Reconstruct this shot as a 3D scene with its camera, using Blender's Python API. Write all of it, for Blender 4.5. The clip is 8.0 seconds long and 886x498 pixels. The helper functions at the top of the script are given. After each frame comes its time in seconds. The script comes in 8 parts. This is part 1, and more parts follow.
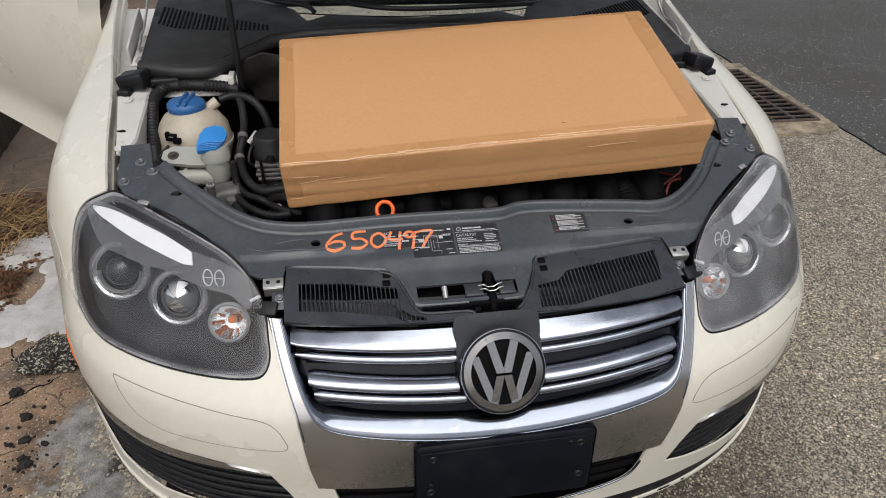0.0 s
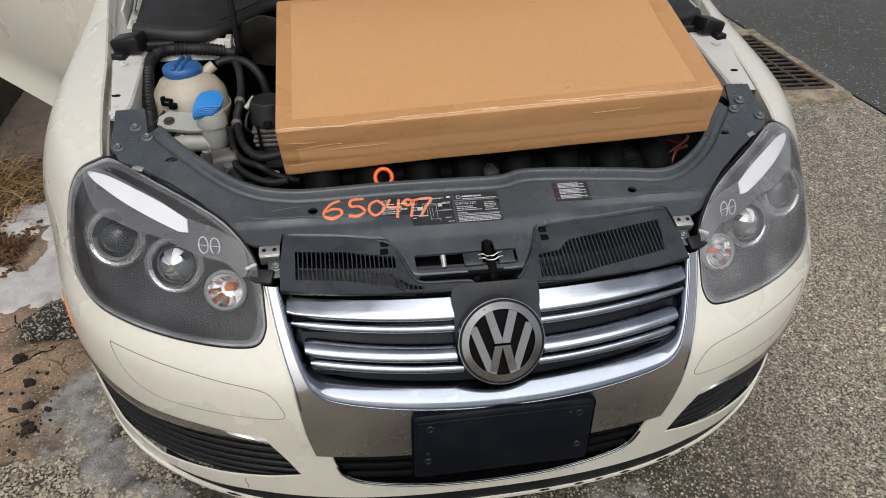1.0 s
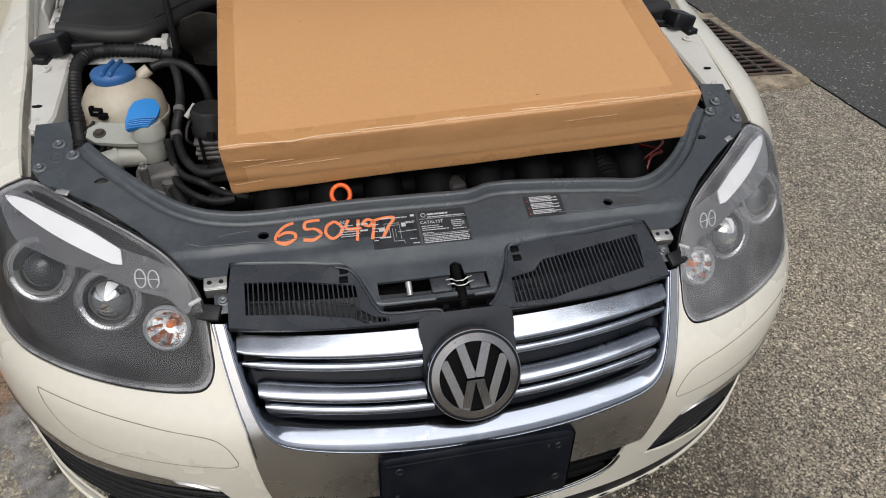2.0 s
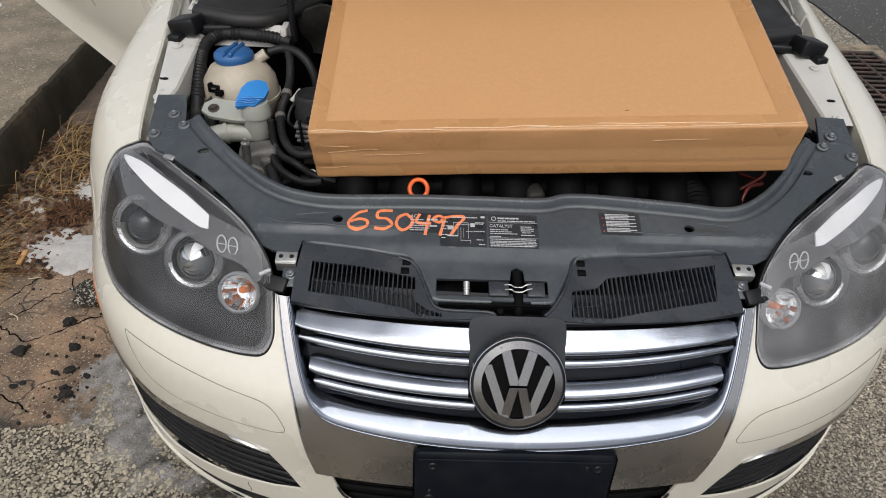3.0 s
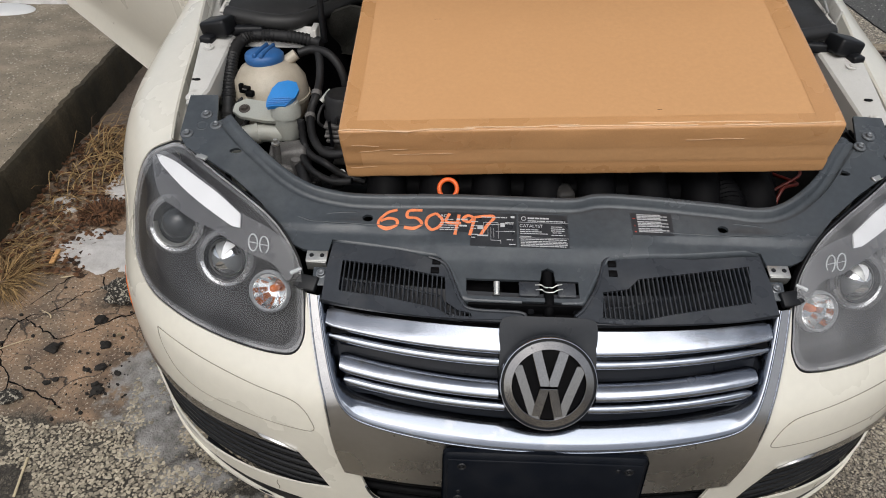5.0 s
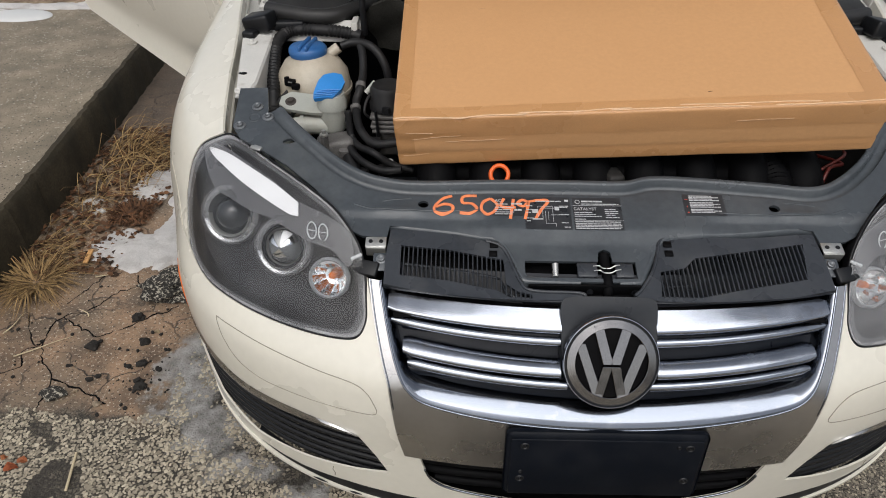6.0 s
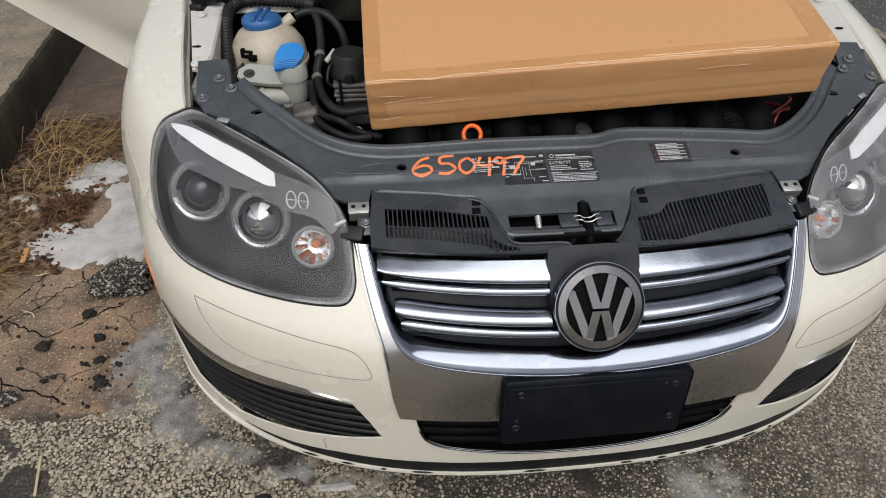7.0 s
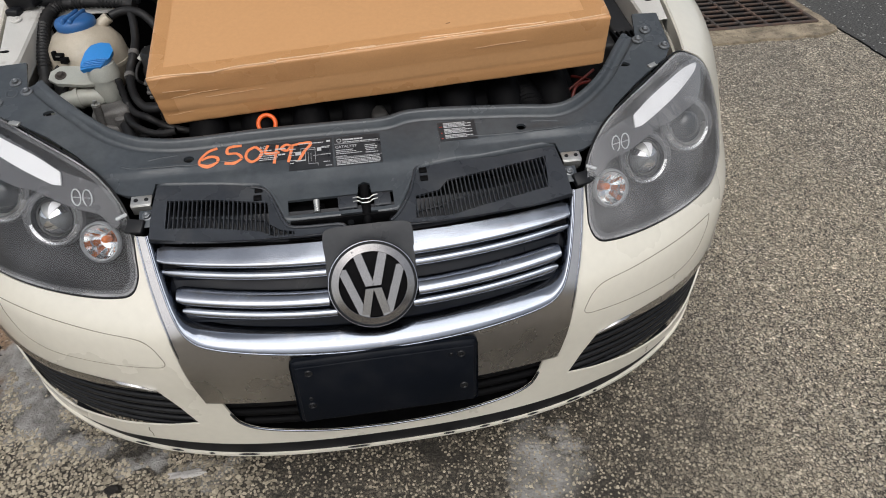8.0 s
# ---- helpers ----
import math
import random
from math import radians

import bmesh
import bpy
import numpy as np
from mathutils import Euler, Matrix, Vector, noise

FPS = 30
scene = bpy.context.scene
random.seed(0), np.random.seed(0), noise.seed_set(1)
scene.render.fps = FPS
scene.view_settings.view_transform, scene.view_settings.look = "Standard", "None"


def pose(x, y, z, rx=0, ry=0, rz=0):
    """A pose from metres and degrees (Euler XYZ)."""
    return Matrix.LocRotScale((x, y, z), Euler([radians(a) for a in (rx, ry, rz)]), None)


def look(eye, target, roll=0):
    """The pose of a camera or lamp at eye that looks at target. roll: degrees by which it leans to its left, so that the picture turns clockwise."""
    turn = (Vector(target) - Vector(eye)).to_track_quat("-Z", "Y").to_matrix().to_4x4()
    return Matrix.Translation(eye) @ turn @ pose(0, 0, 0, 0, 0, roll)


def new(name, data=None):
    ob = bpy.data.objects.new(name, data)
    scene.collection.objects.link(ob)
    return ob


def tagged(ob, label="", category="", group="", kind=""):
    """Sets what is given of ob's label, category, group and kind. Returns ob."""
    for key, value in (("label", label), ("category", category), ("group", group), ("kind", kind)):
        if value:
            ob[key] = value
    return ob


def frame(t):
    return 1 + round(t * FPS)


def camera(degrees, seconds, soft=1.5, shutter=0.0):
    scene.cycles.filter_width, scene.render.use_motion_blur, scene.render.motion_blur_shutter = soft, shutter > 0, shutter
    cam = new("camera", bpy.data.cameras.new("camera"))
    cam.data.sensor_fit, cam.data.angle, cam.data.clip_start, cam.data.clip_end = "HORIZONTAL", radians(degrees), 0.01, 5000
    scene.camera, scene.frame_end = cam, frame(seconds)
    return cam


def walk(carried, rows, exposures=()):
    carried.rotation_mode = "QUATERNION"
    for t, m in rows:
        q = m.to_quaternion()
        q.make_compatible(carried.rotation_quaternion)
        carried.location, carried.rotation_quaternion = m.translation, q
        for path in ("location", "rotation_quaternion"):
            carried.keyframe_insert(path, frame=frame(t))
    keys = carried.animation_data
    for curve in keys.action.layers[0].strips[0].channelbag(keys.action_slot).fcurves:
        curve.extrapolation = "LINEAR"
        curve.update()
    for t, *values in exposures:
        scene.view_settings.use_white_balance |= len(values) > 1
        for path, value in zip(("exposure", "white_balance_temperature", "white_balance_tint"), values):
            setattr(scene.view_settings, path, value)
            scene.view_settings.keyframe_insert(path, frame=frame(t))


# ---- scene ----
cam = camera(66.0, 8.0, soft=1.0)
PATH = [
    (0, (-0.277, -0.101, 1.445), (0.036, 1.548, 0.356), 1.6),
    (0.5, (-0.269, -0.103, 1.437), (0.02, 1.533, 0.323), 2.0),
    (1, (-0.258, -0.087, 1.433), (0.026, 1.514, 0.269), 1.5),
    (1.2, (-0.254, -0.051, 1.442), (0.064, 1.522, 0.249), 1.27),
    (2.3, (-0.236, 0.043, 1.431), (0.166, 1.587, 0.226), 2.9),
    (2.5, (-0.208, 0.034, 1.434), (0.102, 1.601, 0.23), 3.5),
    (3, (-0.152, 0.013, 1.436), (-0.107, 1.61, 0.232), 2.6),
    (3.5, (-0.136, 0.01, 1.442), (-0.175, 1.627, 0.265), 0.4),
    (4, (-0.149, 0.018, 1.439), (-0.161, 1.643, 0.274), 1.2),
    (4.5, (-0.161, 0.02, 1.436), (-0.169, 1.635, 0.256), 1.9),
    (5.8, (-0.204, -0.015, 1.418), (-0.242, 1.573, 0.202), 0.6),
    (6, (-0.261, -0.021, 1.415), (-0.284, 1.582, 0.219), 0.3),
    (6.5, (-0.361, -0.033, 1.401), (-0.307, 1.576, 0.214), 0.3),
    (7, (-0.359, -0.048, 1.385), (-0.173, 1.518, 0.155), 0.9),
    (7.5, (-0.217, -0.088, 1.39), (0.049, 1.445, 0.133), 0.2),
    (8, (0.003, -0.133, 1.397), (0.206, 1.409, 0.14), -1.9),
]
walk(cam, [(t, look(eye, target, roll)) for t, eye, target, roll in PATH])

# ---- light: overcast sky ----
world = bpy.data.worlds.new("overcast")
scene.world = world
world.use_nodes = True
wn, wl = world.node_tree.nodes, world.node_tree.links
sky = wn.new("ShaderNodeTexSky")
sky.sky_type = "NISHITA"
sky.sun_disc = False
sky.sun_elevation, sky.sun_rotation = radians(50), radians(200)
sky.dust_density, sky.air_density, sky.ozone_density = 4.0, 1.0, 1.0
flat = wn.new("ShaderNodeHueSaturation")
flat.inputs["Saturation"].default_value = 0.35
wl.new(sky.outputs[0], flat.inputs["Color"])
wl.new(flat.outputs[0], wn["Background"].inputs["Color"])
wn["Background"].inputs["Strength"].default_value = 0.14
sun = new("sun", bpy.data.lights.new("sun", "SUN"))
sun.data.energy, sun.data.angle, sun.data.color = 1.2, radians(40), (1.0, 0.985, 0.965)
sun.matrix_world = look((1.0, -1.7, 5.0), (0, 0.6, 0))
scene.view_settings.exposure = 0.0

# ---- materials ----


def shade(name, color, rough=0.5, metal=0.0, vary=0.12, scale=30.0, bump=0.0, bump_scale=200.0, coat=0.0, fine=400.0, stain=None, stain_at=(0.55, 0.7), stain_scale=6.0, rough_vary=0.1, spec=0.5):
    """Principled surface whose colour, gloss and relief vary at a broad and a fine scale."""
    m = bpy.data.materials.new(name)
    m.use_nodes = True
    n, l = m.node_tree.nodes, m.node_tree.links
    b = n["Principled BSDF"]
    co = n.new("ShaderNodeTexCoord")
    big, small = n.new("ShaderNodeTexNoise"), n.new("ShaderNodeTexNoise")
    for tex, sc, det in ((big, scale, 5), (small, fine, 3)):
        tex.inputs["Scale"].default_value, tex.inputs["Detail"].default_value = sc, det
        l.new(co.outputs["Object"], tex.inputs["Vector"])
    add = n.new("ShaderNodeMath")
    add.operation = "ADD"
    l.new(big.outputs[0], add.inputs[0])
    l.new(small.outputs[0], add.inputs[1])
    ramp = n.new("ShaderNodeMapRange")
    ramp.inputs[1].default_value, ramp.inputs[2].default_value = 0.7, 1.3
    ramp.inputs[3].default_value, ramp.inputs[4].default_value = 1 - vary, 1 + vary
    l.new(add.outputs[0], ramp.inputs[0])
    mul = n.new("ShaderNodeMix")
    mul.data_type, mul.blend_type = "RGBA", "MULTIPLY"
    mul.inputs[0].default_value = 1.0
    mul.inputs[6].default_value = (*color, 1)
    l.new(ramp.outputs[0], mul.inputs[7])
    out = mul.outputs[2]
    if stain:
        sn = n.new("ShaderNodeTexNoise")
        sn.inputs["Scale"].default_value, sn.inputs["Detail"].default_value, sn.inputs["Roughness"].default_value = stain_scale, 8, 0.65
        l.new(co.outputs["Object"], sn.inputs["Vector"])
        sr = n.new("ShaderNodeMapRange")
        sr.inputs[1].default_value, sr.inputs[2].default_value = stain_at
        l.new(sn.outputs[0], sr.inputs[0])
        mx = n.new("ShaderNodeMix")
        mx.data_type = "RGBA"
        mx.inputs[7].default_value = (*stain, 1)
        l.new(sr.outputs[0], mx.inputs[0])
        l.new(out, mx.inputs[6])
        out = mx.outputs[2]
    l.new(out, b.inputs["Base Color"])
    rr = n.new("ShaderNodeMapRange")
    rr.inputs[1].default_value, rr.inputs[2].default_value = 0.3, 0.7
    rr.inputs[3].default_value, rr.inputs[4].default_value = max(0.02, rough - rough_vary), min(1, rough + rough_vary)
    l.new(big.outputs[0], rr.inputs[0])
    l.new(rr.outputs[0], b.inputs["Roughness"])
    b.inputs["Metallic"].default_value = metal
    b.inputs["Coat Weight"].default_value = coat
    b.inputs["Specular IOR Level"].default_value = spec
    b.inputs["Coat Roughness"].default_value = 0.06
    if bump:
        bt = n.new("ShaderNodeTexNoise")
        bt.inputs["Scale"].default_value, bt.inputs["Detail"].default_value = bump_scale, 4
        l.new(co.outputs["Object"], bt.inputs["Vector"])
        bp = n.new("ShaderNodeBump")
        bp.inputs["Strength"].default_value, bp.inputs["Distance"].default_value = bump, 0.002
        l.new(bt.outputs[0], bp.inputs["Height"])
        l.new(bp.outputs[0], b.inputs["Normal"])
    return m


def glass(name, color=(1, 1, 1), rough=0.03, clear=1.0):
    m = bpy.data.materials.new(name)
    m.use_nodes = True
    b = m.node_tree.nodes["Principled BSDF"]
    b.inputs["Base Color"].default_value = (*color, 1)
    b.inputs["Transmission Weight"].default_value = clear
    b.inputs["Roughness"].default_value = rough
    b.inputs["IOR"].default_value = 1.45
    return m


paint = shade("cream_paint", (0.665, 0.638, 0.558), 0.30, vary=0.03, scale=4, coat=0.6, fine=60, rough_vary=0.05)
carrier_plastic = shade("grey_plastic", (0.052, 0.060, 0.068), 0.21, vary=0.12, scale=8, bump=0.2, bump_scale=900, fine=90, stain=(0.115, 0.123, 0.127), stain_at=(0.5, 0.95), stain_scale=5, rough_vary=0.12)
dark_plastic = shade("dark_plastic", (0.033, 0.037, 0.044), 0.30, vary=0.15, scale=14, bump=0.12, bump_scale=900, fine=120, stain=(0.075, 0.077, 0.079), stain_at=(0.5, 0.9), stain_scale=10, spec=0.42)
shroud_plastic = shade("shroud_plastic", (0.015, 0.0175, 0.022), 0.36, vary=0.15, scale=14, bump=0.12, bump_scale=900, fine=120, stain=(0.02, 0.022, 0.026), stain_at=(0.5, 0.9), stain_scale=10, spec=0.30)
cowl_plastic = shade("cowl_plastic", (0.019, 0.019, 0.020), 0.48, vary=0.15, scale=14, bump=0.2, bump_scale=800, stain=(0.04, 0.039, 0.036), stain_at=(0.45, 0.95), stain_scale=8, spec=0.35)
bracket_plastic = shade("plate_plastic", (0.004, 0.0055, 0.009), 0.4, vary=0.15, scale=20, bump=0.2, bump_scale=700, stain=(0.014, 0.015, 0.018), stain_at=(0.5, 0.85), stain_scale=9, spec=0.09)
black = shade("black_rubber", (0.003, 0.003, 0.0035), 0.6, vary=0.25, scale=25, bump=0.2, bump_scale=500, stain=(0.009, 0.0085, 0.008), stain_at=(0.55, 0.95), stain_scale=12, spec=0.07)
grille_plastic = shade("grille_plastic", (0.006, 0.008, 0.013), 0.35, vary=0.15, scale=20, stain=(0.012, 0.014, 0.018), stain_at=(0.5, 0.9), stain_scale=9, spec=0.22)
satin_black = shade("satin_black", (0.007, 0.0075, 0.009), 0.42, vary=0.2, scale=20, stain=(0.025, 0.025, 0.025), stain_at=(0.55, 0.9), spec=0.3)
chrome = shade("chrome", (0.205, 0.224, 0.262), 0.16, metal=1.0, vary=0.05, scale=12, stain=(0.30, 0.30, 0.31), stain_at=(0.55, 0.8), stain_scale=22, rough_vary=0.06)
dull_chrome = shade("smudged_chrome", (0.51, 0.505, 0.51), 0.27, metal=1.0, vary=0.05, scale=9, fine=90, stain=(0.45, 0.44, 0.435), stain_at=(0.3, 0.9), stain_scale=4, rough_vary=0.07)
emblem_metal = shade("emblem_chrome", (0.27, 0.266, 0.27), 0.17, metal=1.0, vary=0.1, scale=30, rough_vary=0.08)
steel = shade("primer_steel", (0.55, 0.54, 0.51), 0.42, vary=0.08, scale=15, stain=(0.25, 0.22, 0.18), stain_at=(0.58, 0.8), stain_scale=14)
galv = shade("bare_metal", (0.5, 0.5, 0.48), 0.35, metal=0.8, vary=0.15, scale=25, stain=(0.2, 0.15, 0.1), stain_at=(0.6, 0.85), stain_scale=20)
bolt_metal = shade("bolt_metal", (0.16, 0.17, 0.18), 0.4, metal=0.6, vary=0.2, scale=80)
cast_alu = shade("cast_metal", (0.15, 0.145, 0.14), 0.6, metal=0.4, vary=0.25, scale=25, bump=0.6, bump_scale=250, stain=(0.08, 0.075, 0.07), stain_at=(0.45, 0.75), stain_scale=18)
tank_plastic = shade("tank_plastic", (0.455, 0.405, 0.325), 0.38, vary=0.08, scale=10, stain=(0.30, 0.255, 0.19), stain_at=(0.46, 0.8), stain_scale=11)
filler_plastic = shade("filler_plastic", (0.37, 0.38, 0.345), 0.42, vary=0.08, scale=10, stain=(0.35, 0.33, 0.27), stain_at=(0.5, 0.85), stain_scale=12)
blue_dark = shade("blue_cap", (0.025, 0.11, 0.30), 0.42, vary=0.1, scale=20, stain=(0.06, 0.13, 0.25), stain_at=(0.5, 0.9), stain_scale=20)
blue_light = shade("light_blue_cap", (0.03, 0.22, 0.58), 0.42, vary=0.08, scale=20)
orange = shade("orange_plastic", (0.80, 0.13, 0.02), 0.4, vary=0.06, scale=20)
orange_paint = shade("orange_marker", (0.78, 0.22, 0.08), 0.6, vary=0.18, scale=60, stain=(0.5, 0.16, 0.08), stain_at=(0.5, 0.8), stain_scale=90)
amber = shade("amber_bulb", (0.60, 0.15, 0.03), 0.2, vary=0.1, scale=30)
red_wire = shade("red_wire", (0.11, 0.014, 0.010), 0.45, vary=0.1)
label_black = shade("label_black", (0.022, 0.024, 0.028), 0.35, vary=0.15, scale=40)
label_white = shade("label_print", (0.45, 0.46, 0.47), 0.5, vary=0.15, scale=60)
label_red = shade("label_red", (0.45, 0.06, 0.04), 0.5, vary=0.1)
lamp_black = shade("lamp_housing", (0.024, 0.023, 0.025), 0.5, vary=0.05, scale=12, fine=40, spec=0.3)
ring_pale = shade("ring_seat", (0.26, 0.27, 0.28), 0.3, vary=0.08, scale=30)
lamp_grey = shade("lamp_bezel", (0.085, 0.084, 0.088), 0.30, vary=0.05, scale=10, fine=40)
mirror_metal = shade("reflector", (0.85, 0.86, 0.87), 0.07, metal=1.0, vary=0.05, scale=40, rough_vary=0.04)
chunk_mat = shade("chip_studded_asphalt", (0.03, 0.028, 0.025), 0.85, vary=0.4, scale=30, bump=1.0, bump_scale=90, stain=(0.34, 0.315, 0.26), stain_at=(0.53, 0.57), stain_scale=120, spec=0.2)
glint_white = shade("sky_glint", (0.80, 0.80, 0.81), 0.2, vary=0.04, scale=20)
ring_white = shade("light_guide", (0.5, 0.52, 0.53), 0.25, vary=0.1, scale=40)


def hazed(name, haze, stains=0.06, tone=(0.55, 0.55, 0.56)):
    """Clear moulded plastic, weathered to a thin milky haze; part of it is painted sky reflection."""
    m = bpy.data.materials.new(name)
    m.use_nodes = True
    n, l = m.node_tree.nodes, m.node_tree.links
    n.remove(n["Principled BSDF"])
    clear, milk, gloss = n.new("ShaderNodeBsdfTransparent"), n.new("ShaderNodeBsdfDiffuse"), n.new("ShaderNodeBsdfGlossy")
    clear.inputs[0].default_value = (0.95, 0.955, 0.96, 1)
    milk.inputs[0].default_value = (*tone, 1)
    gloss.inputs["Roughness"].default_value = 0.07
    co, tex, rng_ = n.new("ShaderNodeTexCoord"), n.new("ShaderNodeTexNoise"), n.new("ShaderNodeMapRange")
    tex.inputs["Scale"].default_value, tex.inputs["Detail"].default_value = 11, 5
    l.new(co.outputs["Object"], tex.inputs["Vector"])
    rng_.inputs[1].default_value, rng_.inputs[2].default_value = 0.4, 0.7
    rng_.inputs[3].default_value, rng_.inputs[4].default_value = haze, haze + stains
    l.new(tex.outputs[0], rng_.inputs[0])
    facing, power, fres = n.new("ShaderNodeLayerWeight"), n.new("ShaderNodeMath"), n.new("ShaderNodeMapRange")
    facing.inputs[0].default_value = 0.5
    power.operation, power.inputs[1].default_value = "POWER", 4.0
    l.new(facing.outputs["Facing"], power.inputs[0])
    fres.inputs[3].default_value, fres.inputs[4].default_value = 0.038, 1.0
    l.new(power.outputs[0], fres.inputs[0])
    a, b = n.new("ShaderNodeMixShader"), n.new("ShaderNodeMixShader")
    l.new(rng_.outputs[0], a.inputs[0])
    l.new(clear.outputs[0], a.inputs[1])
    l.new(milk.outputs[0], a.inputs[2])
    l.new(fres.outputs[0], b.inputs[0])
    l.new(a.outputs[0], b.inputs[1])
    l.new(gloss.outputs[0], b.inputs[2])
    l.new(b.outputs[0], n["Material Output"].inputs["Surface"])
    return m


lens_glass = hazed("hazy_lens_plastic", 0.02, 0.05)
clear_plastic = bpy.data.materials.new("clear_inner_skin")
clear_plastic.use_nodes = True
_n, _l = clear_plastic.node_tree.nodes, clear_plastic.node_tree.links
_l.new(_n.new("ShaderNodeBsdfTransparent").outputs[0], _n["Material Output"].inputs["Surface"])
_n.remove(_n["Principled BSDF"])
sky_haze_lens = hazed("sky_haze_lens_plastic", 0.11, 0.14)
rim_haze = hazed("pale_lens_rim", 0.26, 0.34, (0.62, 0.61, 0.62))
edge_haze = hazed("pale_lens_edge", 0.10, 0.08)
screen_glass = glass("screen_glass", (0.85, 0.92, 0.92), 0.02)
ring_glass = hazed("ring_plastic", 0.05, 0.06)
lens_grey = shade("grey_lens", (0.10, 0.105, 0.11), 0.06, vary=0.1, rough_vary=0.03)
lens_dark = shade("dark_lens", (0.02, 0.022, 0.025), 0.06, vary=0.05, rough_vary=0.03)
ring_metal = shade("ring_reflector", (0.50, 0.50, 0.51), 0.22, metal=0.9, vary=0.2, scale=60, bump=0.5, bump_scale=260)
facet_metal = shade("faceted_reflector", (0.62, 0.625, 0.63), 0.09, metal=1.0, vary=0.15, scale=80, bump=0.5, bump_scale=150)
cardboard = shade("cardboard", (0.545, 0.302, 0.140), 0.75, vary=0.05, scale=3, bump=0.15, bump_scale=300, fine=120, stain=(0.505, 0.274, 0.124), stain_at=(0.4, 0.9), stain_scale=3, spec=0.2)
tape = shade("brown_tape", (0.485, 0.258, 0.112), 0.30, vary=0.07, scale=8, bump=0.35, bump_scale=70)
tape_highlight = shade("tape_crease_glint", (0.64, 0.42, 0.24), 0.4, vary=0.1, scale=40)
kerb_face = shade("dark_kerb", (0.050, 0.041, 0.027), 0.85, vary=0.35, scale=6, bump=0.8, bump_scale=90, fine=120, stain=(0.03, 0.026, 0.018), stain_at=(0.42, 0.65), stain_scale=7, spec=0.2)
hose_rubber = shade("hose_rubber", (0.013, 0.013, 0.014), 0.5, vary=0.25, scale=30, stain=(0.034, 0.032, 0.03), stain_at=(0.5, 0.85), stain_scale=14, spec=0.3)
slat_chrome = shade("slat_chrome", (0.33, 0.353, 0.40), 0.21, metal=1.0, vary=0.08, scale=14, stain=(0.26, 0.26, 0.265), stain_at=(0.54, 0.74), stain_scale=26, rough_vary=0.08)
concrete = shade("concrete", (0.225, 0.190, 0.143), 0.9, vary=0.38, scale=9, bump=1.0, bump_scale=150, fine=230, stain=(0.115, 0.10, 0.078), stain_at=(0.47, 0.78), stain_scale=2.2, spec=0.2)
collar_concrete = shade("pale_concrete", (0.30, 0.25, 0.18), 0.9, vary=0.45, scale=9, bump=0.7, bump_scale=200, stain=(0.12, 0.10, 0.075), stain_at=(0.48, 0.66), stain_scale=12, spec=0.2)
iron = shade("rusty_iron", (0.050, 0.040, 0.034), 0.7, vary=0.3, scale=20, bump=0.4, bump_scale=300, stain=(0.13, 0.07, 0.045), stain_at=(0.45, 0.75), stain_scale=12)
snow = shade("grey_snow", (0.46, 0.445, 0.43), 0.6, vary=0.16, scale=12, bump=1.0, bump_scale=120, stain=(0.25, 0.23, 0.21), stain_at=(0.48, 0.75), stain_scale=11)
stone_mat = shade("dark_stone", (0.022, 0.02, 0.018), 0.85, vary=0.4, scale=40, bump=0.8, bump_scale=200, spec=0.2)
blade_mat = shade("dry_blades", (0.24, 0.155, 0.07), 0.75, spec=0.2)
straw_dull = shade("dull_straw", (0.33, 0.23, 0.11), 0.75, vary=0.35, scale=9, spec=0.15)
straw = shade("straw", (0.50, 0.42, 0.28), 0.7, vary=0.35, scale=6, spec=0.2)
brown_plant = shade("brown_plant", (0.13, 0.06, 0.03), 0.85, vary=0.4, scale=30, spec=0.1)
white_bag = shade("white_plastic", (0.55, 0.55, 0.54), 0.5, vary=0.05, scale=8)
rubber = shade("tyre_rubber", (0.02, 0.02, 0.02), 0.75, vary=0.2, scale=30, spec=0.2)


def speckle(mat, scale, share, tone):
    """Scatters small grains of another tone over a surface."""
    n, l = mat.node_tree.nodes, mat.node_tree.links
    b = n["Principled BSDF"]
    under = b.inputs["Base Color"].links[0].from_socket
    co, cell, rgb = n.new("ShaderNodeTexCoord"), n.new("ShaderNodeTexVoronoi"), n.new("ShaderNodeSeparateColor")
    cell.inputs["Scale"].default_value = scale
    l.new(co.outputs["Object"], cell.inputs["Vector"])
    l.new(cell.outputs["Color"], rgb.inputs[0])
    pick, near, both, mx = n.new("ShaderNodeMath"), n.new("ShaderNodeMath"), n.new("ShaderNodeMath"), n.new("ShaderNodeMix")
    pick.operation, pick.inputs[1].default_value = "LESS_THAN", share
    near.operation, near.inputs[1].default_value = "LESS_THAN", 0.42
    both.operation = "MULTIPLY"
    l.new(rgb.outputs[0], pick.inputs[0])
    l.new(cell.outputs["Distance"], near.inputs[0])
    l.new(pick.outputs[0], both.inputs[0])
    l.new(near.outputs[0], both.inputs[1])
    mx.data_type = "RGBA"
    mx.inputs[7].default_value = (*tone, 1)
    l.new(both.outputs[0], mx.inputs[0])
    l.new(under, mx.inputs[6])
    l.new(mx.outputs[2], b.inputs["Base Color"])


speckle(concrete, 110, 0.10, (0.42, 0.38, 0.31))
speckle(concrete, 140, 0.10, (0.06, 0.052, 0.042))
speckle(collar_concrete, 150, 0.12, (0.08, 0.07, 0.055))


